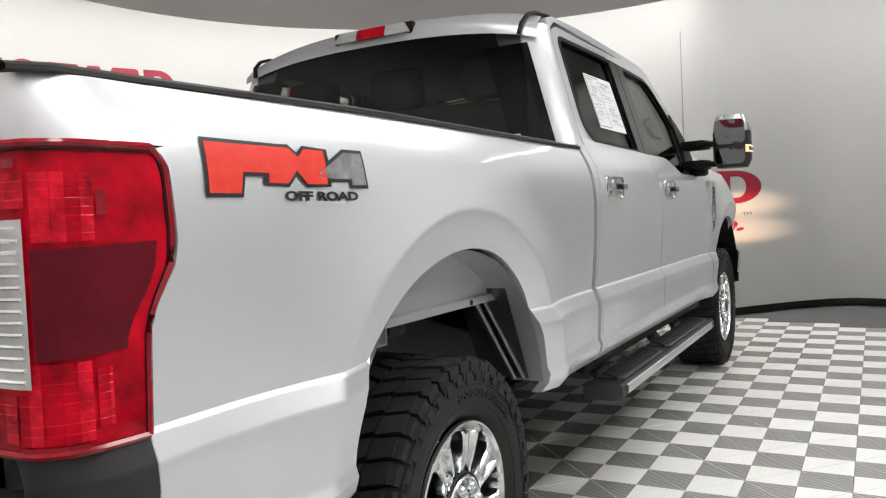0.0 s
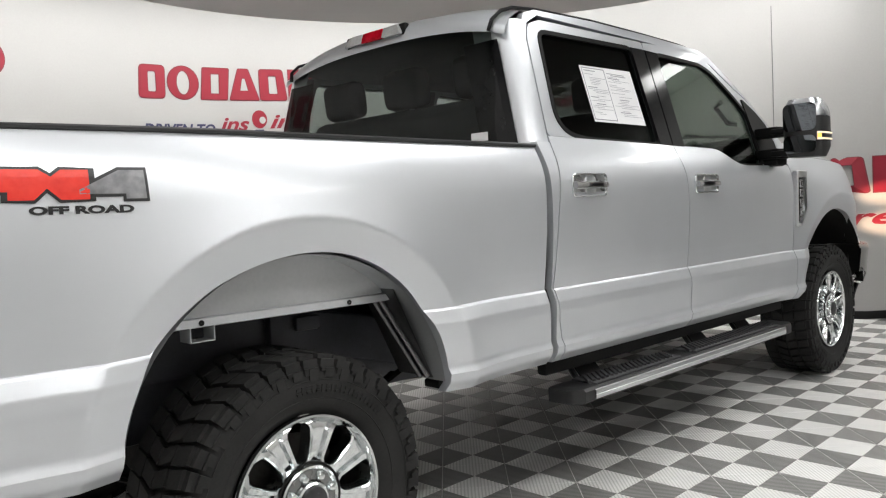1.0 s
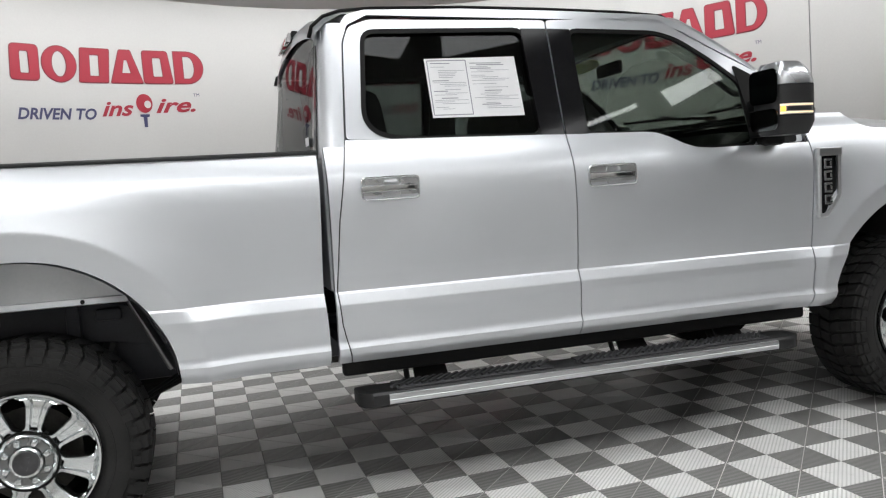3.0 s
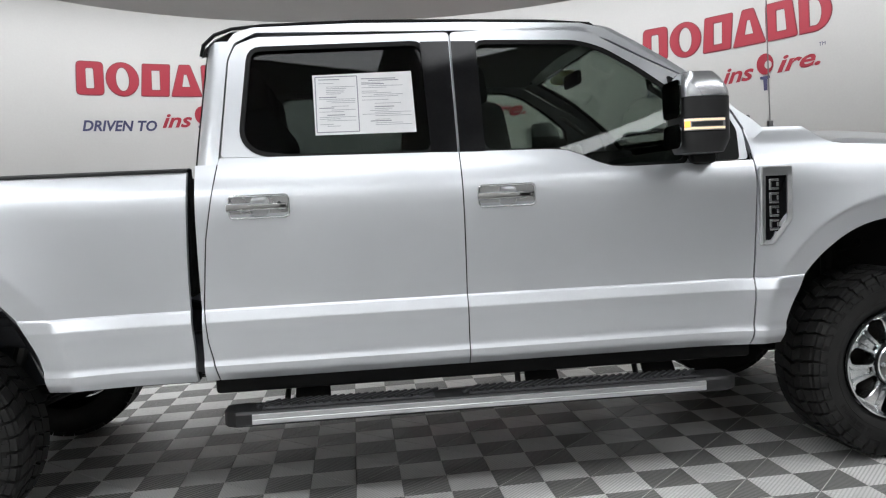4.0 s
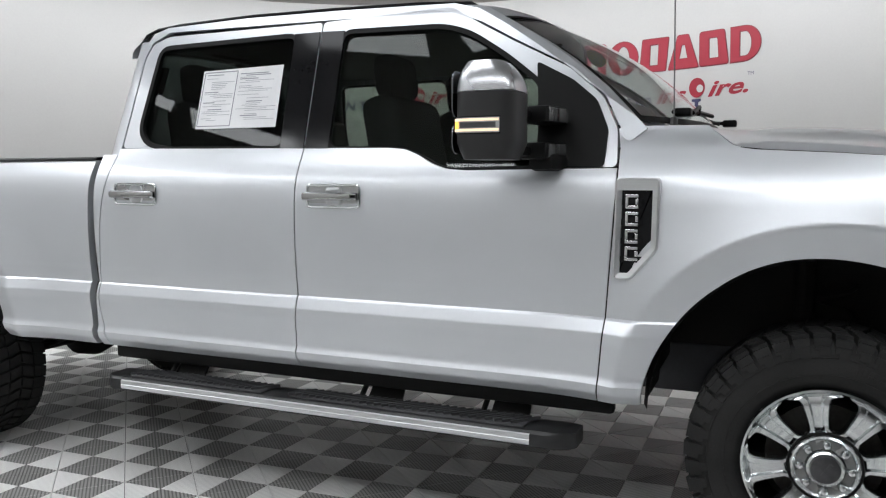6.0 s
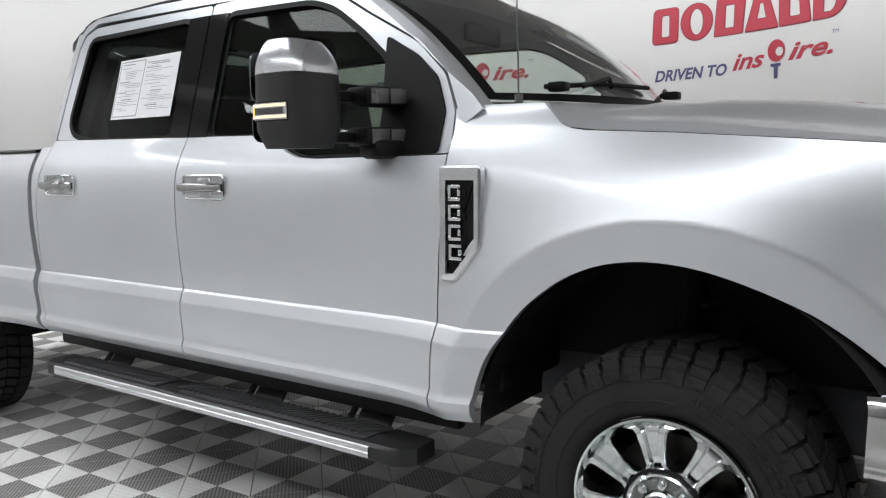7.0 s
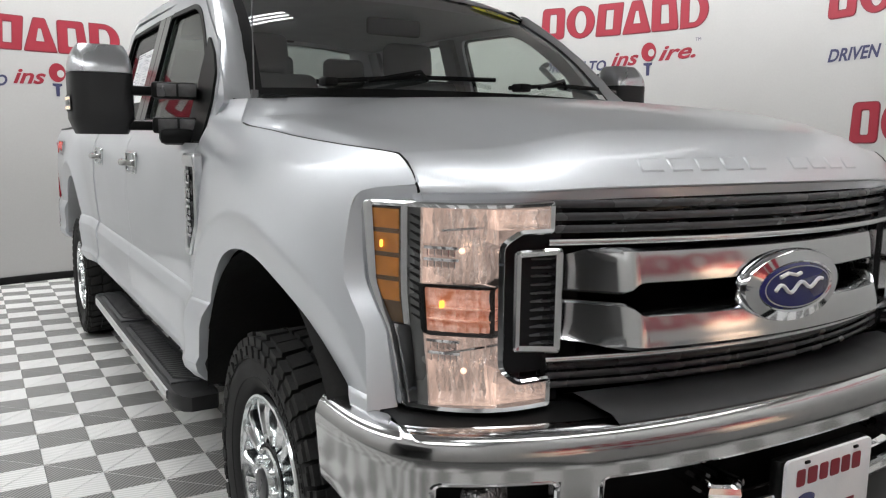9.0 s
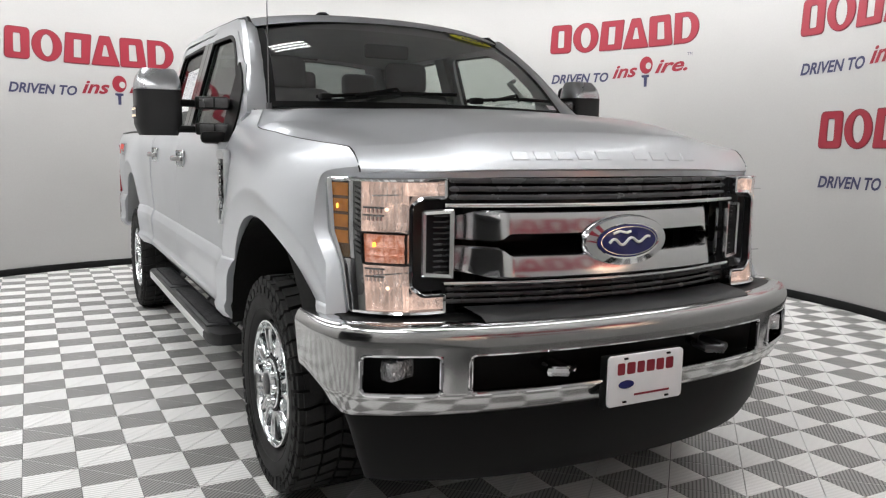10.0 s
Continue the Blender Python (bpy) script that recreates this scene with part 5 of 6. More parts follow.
def build_bumper():
    section = [(-0.12, 0.835), (-0.05, 0.848), (-0.012, 0.846), (0.004, 0.834), (0.014, 0.816), (0.016, 0.800), (0.0135, 0.78), (0.011, 0.757), (0.0095, 0.74), (0.005, 0.69), (0.000, 0.638), (-0.001, 0.626), (-0.008, 0.610), (-0.020, 0.585), (-0.034, 0.563), (-0.045, 0.556), (-0.08, 0.553)]
    n = 160
    vs_ = [-1 + 2 * k / n for k in range(n + 1)]
    bm = bmesh.new()
    rows = grid(bm, [[bumper_point(v, dx, z) for v in vs_] for dx, z in section])
    gone = []
    for f in bm.faces:
        c = f.calc_center_median()
        v = abs(c.y)
        if 0.638 < c.z < 0.757 and (v < 0.612 or (0.700 < v < 0.912 and c.x > 4.8)):
            gone.append(f)
    bmesh.ops.delete(bm, geom=gone, context="FACES")
    edges = [e for e in bm.edges if e.is_boundary]
    made = bmesh.ops.extrude_edge_only(bm, edges=edges)["geom"]
    for g in made:
        if isinstance(g, bmesh.types.BMVert):
            g.co.x -= 0.035
    bumper = part("front_bumper", bm, DARKENED_CHROME, truck, "polished chrome front bumper", smooth=40)
    def on_face(y, z):
        lo, hi = 0.0, 1.0
        for _ in range(30):
            mid = (lo + hi) / 2
            lo, hi = (mid, hi) if bumper_point(mid, 0.004, z)[1] < abs(y) else (lo, mid)
        x = bumper_point(lo, 0.004, z)[0]
        return (x, y, z)
    for y0, y1, z0, z1 in ((-0.914, -0.698, 0.636, 0.759), (0.698, 0.914, 0.636, 0.759), (-0.614, 0.614, 0.636, 0.759)):
        ring = soft([(y0, z0), (y1, z0), (y1, z1), (y0, z1)], 0.02, 4)
        fine = []
        for i, p in enumerate(ring):
            q = ring[(i + 1) % len(ring)]
            k = max(1, int(math.dist(p, q) / 0.03))
            fine += [(p[0] + (q[0] - p[0]) * j / k, p[1] + (q[1] - p[1]) * j / k) for j in range(k)]
        bm = bmesh.new()
        tube(bm, [on_face(*p) for p in fine + fine[:1]], 0.0075, 8)
        part("opening_rim", bm, CHROME, bumper, "bright chrome rim")
    bm = bmesh.new()
    grid(bm, [[bumper_point(v, -0.10, z) for v in vs_[8:-8]] for z in (0.80, 0.60)])
    part("bumper_back", bm, SEAL, bumper, "black recess")
    # step pad on the top
    bm = bmesh.new()
    rows = []
    for k in range(25):
        y = -0.56 + 1.12 * k / 24
        x = 5.045 - 0.16 * y * y
        rows.append([(x - 0.20, y, 0.858), (x - 0.16, y, 0.872), (x - 0.045, y, 0.862), (x - 0.022, y, 0.850), (x - 0.018, y, 0.84)])
    grid(bm, rows)
    part("step_pad", bm, PLASTIC, bumper, "black ribbed step pad")
    for s in (-1, 1):
        bm = bmesh.new()
        box(bm, (4.86, s * 0.80, 0.705), (0.05, 0.10, 0.062), 0.008, Matrix.Rotation(-s * 0.35, 3, "Z"))
        fog = part("fog_lamp", bm, FOG_GLASS, bumper, "rectangular fog lamp")
        bm = bmesh.new()
        tube(bm, [(4.95, s * 0.36, 0.70), (5.05, s * 0.37, 0.695), (5.075, s * 0.33, 0.695), (5.05, s * 0.29, 0.695), (4.95, s * 0.30, 0.70)], 0.016, 8)
        part("tow_hook", bm, GREY_METAL if s > 0 else CHROME, bumper, "metal tow hook")
    # number plate with plain shapes
    bm = bmesh.new()
    put = lambda u, v, d: (5.062 + d, u, v)
    prism(bm, [(u, v + 0.635) for u, v in rounded(0.316, 0.168, 0.014)], put, 0.008, 0.002)
    plate = part("number_plate", bm, PAPER, bumper, "white dealer plate with red and blue shapes")
    for i, w in enumerate((0.030, 0.034, 0.030, 0.034, 0.032, 0.032)):
        u = -0.108 + i * 0.041
        bm = prism(bmesh.new(), soft([(u - w / 2, 0.655), (u + w / 2, 0.655), (u + w / 2, 0.694), (u - w / 2, 0.694)], 0.006, 2), lambda a, b, d: put(a, b, 0.009 + d), 0.001)
        part("red_bar", bm, RED_INK, plate, "plain red bar", smooth=0)
    bm = prism(bmesh.new(), [(-0.05, 0.580), (0.10, 0.580), (0.10, 0.587), (-0.05, 0.587)], lambda a, b, d: put(a, b, 0.009 + d), 0.001)
    part("red_line", bm, RED_INK, plate, "thin red line", smooth=0)
    bm = bmesh.new()
    prism(bm, [(-0.085 + 0.032 * math.cos(a), 0.622 + 0.014 * math.sin(a)) for a in np.linspace(0, 2 * math.pi, 20, endpoint=False)], lambda a, b, d: put(a, b, 0.009 + d), 0.001)
    part("blue_oval", bm, BLUE, plate, "small blue oval", smooth=0)
    for u in (-0.09, 0.09):
        for v in (0.708, 0.564):
            bm = box(bmesh.new(), put(u, v, 0.010), (0.006, 0.016, 0.007), 0.002)
            part("plate_bolt", bm, SEAL, plate)
    bm = box(bmesh.new(), (5.045, 0, 0.63), (0.03, 0.33, 0.175), 0.008)
    part("plate_bracket", bm, SEAL, bumper)
    # air dam
    bm = bmesh.new()
    rows = []
    for dx, z, k in ((-0.07, 0.57, 0.93), (-0.06, 0.50, 0.90), (-0.07, 0.38, 0.87), (-0.10, 0.315, 0.85), (-0.14, 0.31, 0.84)):
        rows.append([(bumper_point(v, dx, z)[0], bumper_point(v, dx, z)[1] * k / 0.93, z) for v in np.linspace(-0.72, 0.72, 33)])
    grid(bm, rows)
    part("air_dam", bm, SEAL, truck, "black plastic air dam")
    bm = bmesh.new()
    grid(bm, [[bumper_point(v, dx, z) for v in vs_] for dx, z in ((-0.05, 0.836), (-0.05, 0.843), (-0.22, 0.846))])
    part("bumper_filler", bm, SEAL, truck, "black filler above the bumper")


# ---- wheels ----
def block(bm, a0, a1, r0, r1, y0, y1, skew=0.0, mat=0):
    """A raised tread block between two angles, radii and widths."""
    pts = [(r * math.cos(a + (skew if y == y1 else 0)), y, r * math.sin(a + (skew if y == y1 else 0))) for r in (r0, r1) for y in (y0, y1) for a in (a0, a1)]
    v = [bm.verts.new(p) for p in pts]
    for q in ((4, 5, 7, 6), (0, 4, 6, 2), (1, 3, 7, 5), (0, 1, 5, 4), (2, 6, 7, 3)):
        bm.faces.new([v[i] for i in q]).material_index = mat


def build_wheel():
    wheel = new("wheel")
    bm = bmesh.new()
    lathe(bm, [(0.250, 0.012), (0.264, 0.0), (0.275, -0.012), (0.30, -0.020), (0.335, -0.026), (0.372, -0.022), (0.395, -0.008), (0.404, 0.012), (0.407, 0.05), (0.407, 0.23), (0.404, 0.268), (0.395, 0.286),
               (0.372, 0.30), (0.335, 0.304), (0.29, 0.296), (0.262, 0.275)], 96)
    tyre = part("tyre", bm, RUBBER, wheel, "black all-terrain tyre with chunky tread")
    bm = bmesh.new()
    count = 42
    for k in range(count):
        a, p = 2 * math.pi * k / count, 2 * math.pi / count
        deep = 0.352 if k % 2 else 0.362
        block(bm, a, a + p * 0.80, 0.395, 0.427 - 0.003 * (k % 2), -0.004 + 0.006 * (k % 2), 0.064, 0.035)
        # shoulder lug: a wide upper half, a stepped lower half
        block(bm, a, a + p * 0.80, 0.388, 0.4135, -0.0195, 0.004)
        block(bm, a + p * 0.02, a + p * 0.56, deep, 0.388, -0.0285, -0.004)
        block(bm, a + p * 0.56, a + p * 0.80, deep + 0.016, 0.388, -0.0265, -0.004)
        for j, (y0, y1, lean) in enumerate(((0.072, 0.130, 0.05), (0.140, 0.198, -0.05))):
            block(bm, a + p * (0.20 + 0.3 * j), a + p * (0.92 + 0.3 * j), 0.398, 0.427, y0, y1, lean)
        block(bm, a + p * 0.1, a + p * 0.98, 0.405, 0.426, 0.207, 0.275, -0.03)
    part("tread", bm, RUBBER, tyre, smooth=0)
    bm = bmesh.new()
    for base, n, h in ((0.55, 10, 0.022), (math.pi + 0.75, 6, 0.020)):
        for k in range(n):
            a = base + k * 0.105
            block(bm, a, a + 0.022, 0.318, 0.318 + h, -0.0285, -0.024)
            block(bm, a + 0.03, a + 0.075, 0.318 + h * 0.6, 0.318 + h, -0.0285, -0.024)
            block(bm, a + 0.03, a + 0.075, 0.318, 0.318 + h * 0.35, -0.0285, -0.024)
    lathe(bm, [(0.352, -0.0262), (0.354, -0.0282), (0.356, -0.0262)], 72)
    lathe(bm, [(0.298, -0.0195), (0.300, -0.0222), (0.302, -0.0205)], 72)
    part("sidewall_relief", bm, RUBBER, tyre, "raised sidewall bars", smooth=0)
    bm = bmesh.new()
    lathe(bm, [(0.262, 0.006), (0.267, -0.004), (0.264, -0.012), (0.257, -0.013), (0.251, -0.004), (0.248, 0.015), (0.243, 0.05), (0.236, 0.10), (0.232, 0.24)], 72)
    rim = part("rim", bm, WHEEL_CHROME, wheel, "chrome eight-spoke wheel")
    for k in range(8):
        bm = bmesh.new()
        a = math.pi / 8 + k * math.pi / 4
        rows = []
        for r, half, y in ((0.100, 0.36, 0.006), (0.120, 0.33, 0.002), (0.131, 0.235, -0.001), (0.15, 0.215, -0.005), (0.19, 0.200, -0.009), (0.222, 0.205, -0.010), (0.236, 0.235, -0.008), (0.244, 0.33, -0.004), (0.253, 0.38, 0.002)):
            row = []
            for f, d in ((-1.0, 0.055), (-1.0, 0.006), (-0.88, 0.0), (-0.52, 0.0), (-0.36, 0.013), (0.36, 0.013), (0.52, 0.0), (0.88, 0.0), (1.0, 0.006), (1.0, 0.055)):
                t = a + half * f
                row.append((r * math.cos(t), y + d, r * math.sin(t)))
            rows.append(row)
        grid(bm, rows)
        part("spoke", bm, WHEEL_CHROME, rim)
    bm = bmesh.new()
    lathe(bm, [(0.108, 0.055), (0.108, 0.012), (0.106, -0.006), (0.101, -0.010), (0.095, -0.006), (0.090, 0.002), (0.062, 0.000), (0.058, -0.018), (0.052, -0.022), (0.042, -0.020)], 48)
    part("hub_ring", bm, WHEEL_CHROME, rim)
    bm = bmesh.new()
    lathe(bm, [(0.0935, -0.0035), (0.091, -0.0015), (0.064, -0.0025), (0.0625, -0.006)], 48)
    part("hub_dish", bm, BAND_METAL, rim, "dark dish round the wheel nuts")
    bm = bmesh.new()
    lathe(bm, [(0.1185, 0.0), (0.116, -0.003), (0.110, -0.002), (0.109, 0.004)], 48)
    part("hub_groove", bm, SEAL, rim, "black groove round the hub")
    bm = bmesh.new()
    vs = lathe(bm, [(0.047, -0.020), (0.046, -0.027), (0.040, -0.030), (0.004, -0.031)], 32)
    bm.faces.new(vs[-1])
    box(bm, (0.004, -0.031, 0.0), (0.012, 0.002, 0.052), 0.0, Matrix.Rotation(0.4, 3, "Y"))
    part("centre_cap", bm, GREY_METAL, rim, "dark centre cap")
    for k in range(8):
        a = k * math.pi / 4 + 0.2
        bm = bmesh.new()
        vs = lathe(bm, [(0.015, 0.006), (0.015, -0.014), (0.010, -0.022), (0.002, -0.025)], 10, put=lambda r, t, y: (0.078 * math.cos(a) + r * math.cos(t), y, 0.078 * math.sin(a) + r * math.sin(t)))
        bm.faces.new(vs[-1])
        part("lug_nut", bm, WHEEL_CHROME, rim)
    bm = bmesh.new()
    vs = lathe(bm, [(0.234, 0.20), (0.19, 0.115), (0.188, 0.10), (0.10, 0.10), (0.10, 0.06), (0.01, 0.055)], 40)
    bm.faces.new(vs[-1])
    part("brake_disc", bm, DISC, wheel, "dull grey brake disc")
    for ob in wheel.children_recursive:
        k = 0.978 if ob == tyre or ob.parent == tyre else 0.922
        for v in ob.data.vertices:
            v.co.x, v.co.z = v.co.x * k, v.co.z * k
    return wheel


DISC = mottled(shader("cast_iron", metal=0.8), (0.03, 0.028, 0.026), (0.08, 0.075, 0.07), 12.0, 90.0, rough=(0.4, 0.6))


def place_wheels():
    wheel = build_wheel()
    wheel.parent = truck
    z_at = lambda x: 0.418 + RAKE * (x - 2)
    spots = [(0.0, -0.965, -0.135), (4.065, -0.965, 0.227), (0.0, 0.965, 0.1), (4.065, 0.965, 0.5)]
    for i, (x, y, spin) in enumerate(spots):
        m = Matrix.Translation((x, y, z_at(x))) @ Matrix.Rotation(math.pi if y > 0 else 0, 4, "Z") @ Matrix.Rotation(spin, 4, "Y")
        if i == 0:
            first = m
        else:
            copy_thing(wheel, m)
    wheel.matrix_basis = first


# ---- steps, mirrors, underbody ----
def build_step(s):
    y = s * 1.0
    bm = bmesh.new()
    sec = [(1.046, 0.462), (1.036, 0.472), (0.90, 0.474), (0.885, 0.465), (0.885, 0.425), (0.90, 0.415), (1.036, 0.415), (1.046, 0.424)]
    vs = grid(bm, [[(x, s * a, b) for a, b in sec] for x in (1.30, 3.15)], closed=True)
    board = part("side_step", bm, PLASTIC, truck, "black running board with a silver edge")
    for x0, x1 in ((1.30, 1.19), (3.15, 3.30)):
        bm = bmesh.new()
        e = 1 if x1 > x0 else -1
        rows = []
        for f, pull, drop in ((0, 0, 0), (0.55, 0.0, 0.0), (0.85, 0.03, 0.004), (1.0, 0.055, 0.010)):
            rows.append([(x0 + (x1 - x0) * f, s * (min(a, 1.049 - pull) if a > 0.95 else max(a, 0.88 + pull * 0.4)), 0.4435 + (b - 0.4435) * (1.04 - drop * 12)) for a, b in sec])
        vs = grid(bm, rows, closed=True)
        bm.faces.new(vs[-1])
        part("end_cap", bm, PLASTIC, board, "black moulded end cap")
    bm = bmesh.new()
    strip = [(1.045, 0.464), (1.051, 0.461), (1.052, 0.447), (1.0495, 0.4445), (1.052, 0.442), (1.051, 0.427), (1.045, 0.423)]
    vs = grid(bm, [[(x, s * a, b) for a, b in strip] for x in (1.302, 3.148)])
    part("edge_strip", bm, SATIN, board, "brushed silver edge strip")
    for x0, x1 in ((1.34, 2.02), (2.16, 3.12)):
        bm = bmesh.new()
        box(bm, ((x0 + x1) / 2, s * 0.965, 0.476), (x1 - x0, 0.125, 0.010), 0.004)
        n = int((x1 - x0) / 0.032)
        for k in range(n):
            box(bm, (x0 + 0.02 + k * 0.032, s * 0.965, 0.484), (0.012, 0.118, 0.012), 0.0, Matrix.Rotation(s * 0.75, 3, "Z"))
        part("tread_pad", bm, STEP_PAD, board, "ribbed black tread pad")
    for x in (1.53, 2.50, 3.02):
        bm = bmesh.new()
        prism(bm, [(x - 0.075, 0.44), (x + 0.075, 0.44), (x + 0.065, 0.60), (x - 0.065, 0.60)], lambda u, v, d: (u, s * (0.885 - 0.9 * (v - 0.44) + d), v), 0.012)
        tube(bm, [(x - 0.11, s * 0.90, 0.43), (x - 0.10, s * 0.82, 0.52), (x - 0.09, s * 0.74, 0.60)], 0.012, 6)
        part("bracket", bm, PLASTIC, board, "black mounting bracket")


def build_mirror(s):
    bm = bmesh.new()

    def shell(bm, z0, z1, n=9):
        rows = []
        for k in range(n):
            z = z0 + (z1 - z0) * k / (n - 1)
            f = (z - 1.394) / 0.303
            top = 1.0 - 0.42 * max(0.0, (f - 0.66) / 0.34) ** 2.2
            low = 0.80 + 0.20 * smoothstep(0.0, 0.16, f)
            wy, wx = 0.103 * top ** 0.6 * low, 0.100 * top * low
            cx, cy = 3.066 - 0.03 * (1 - top), 1.214 - 0.012 * (1 - top)
            row = []
            for j in range(24):
                a = 2 * math.pi * j / 24
                c, t = math.cos(a), math.sin(a)
                e = 0.55
                row.append((cx + wx * math.copysign(abs(c) ** e, c), s * (cy + wy * math.copysign(abs(t) ** e, t)), z))
            rows.append(row)
        vs = grid(bm, rows, closed=True)
        return vs
    vs = shell(bm, 1.394, 1.600)
    bm.faces.new(vs[0])
    head = part("door_mirror", bm, PLASTIC, truck, "large black towing mirror with a silver cap")
    head.location.z = 0.055 if s > 0 else 0.0
    bm = bmesh.new()
    vs = shell(bm, 1.602, 1.697, 8)
    bm.faces.new(vs[-1])
    part("mirror_cap", bm, MIRROR_CAP, head, "glossy silver mirror cap")
    bm = bmesh.new()
    put = lambda u, v, d: (2.9645 - d, s * u, v)
    prism(bm, [(1.214 + u, 1.598 + v) for u, v in rounded(0.168, 0.142, 0.03)], put, 0.004)
    prism(bm, [(1.214 + u, 1.458 + v) for u, v in rounded(0.165, 0.09, 0.03)], put, 0.004)
    part("mirror_glass", bm, MIRROR, head, "mirror glass")
    def wrap(a0, a1, swell, heights, n=15):
        """A strip round the outer front corner of the head."""
        made = bmesh.new()
        curve = lambda v, w: math.copysign(abs(v) ** 0.5, v) * w
        grid(made, [[(3.066 + curve(math.cos(a), 0.100 + swell), s * (1.214 + curve(math.sin(a), 0.103 + swell)), z) for a in np.linspace(a0, a1, n)] for z in heights])
        return made
    part("lamp_border", wrap(1.20, 2.55, 0.0015, (1.470, 1.472, 1.522, 1.524)), SEAL, head, "black lamp border")
    lens = part("mirror_lamp", wrap(1.24, 2.50, 0.0035, (1.474, 1.478, 1.516, 1.520)), CLEAR_LENS, head, "clear mirror lamp with amber light bars")
    for z in (1.478, 1.509):
        part("amber_strip", wrap(1.27, 2.46, 0.0055, (z, z + 0.008)), AMBER_SOFT, lens, "lit amber strip")
    part("lamp_centre", wrap(1.36, 2.05, 0.005, (1.489, 1.506)), GREY_METAL, lens, "dark grey lamp centre")
    part("amber_block", wrap(2.12, 2.44, 0.005, (1.487, 1.508), 5), AMBER_LIT, lens, "glowing amber end")
    for z in (1.545, 1.425):
        bm = bmesh.new()
        box(bm, (3.115, s * 1.075, z), (0.055, 0.14, 0.033), 0.010)
        box(bm, (3.165, s * 0.985, z + 0.002), (0.11, 0.15, 0.056), 0.010, Matrix.Rotation(s * 0.25, 3, "Z"))
        if z < 1.5:
            box(bm, (3.185, s * 0.985, z - 0.035), (0.10, 0.12, 0.06), 0.022, Matrix.Rotation(s * 0.25, 3, "Z"))
        arm = part("mirror_arm", bm, SEAL, head, "black mirror arm")
        for v, w in ((1.022, 0.064), (0.956, 0.060)):
            bm = box(bmesh.new(), (3.165 + 0.056 + 0.255 * (0.985 - v), s * v, z + 0.002), (0.006, w, 0.044), 0.002, Matrix.Rotation(s * 0.25, 3, "Z"))
            part("arm_pad", bm, ARM_PAD, arm, "glossy dark grey facet")


ARM_PAD = mottled(shader("glossy_arm_facet", metal=0.5), (0.08, 0.08, 0.082), (0.15, 0.15, 0.152), 10.0, 60.0, rough=(0.2, 0.3))
# mirror colour lowered to stand in for a dark reflected view
MIRROR = shader("darkened_mirror_glass", (0.16, 0.17, 0.18), 0.02, metal=1.0)
MIRROR_CAP = mottled(shader("mirror_cap_silver", metal=0.85), (0.50, 0.51, 0.53), (0.58, 0.59, 0.61), 3.0, 200.0, rough=(0.24, 0.32))


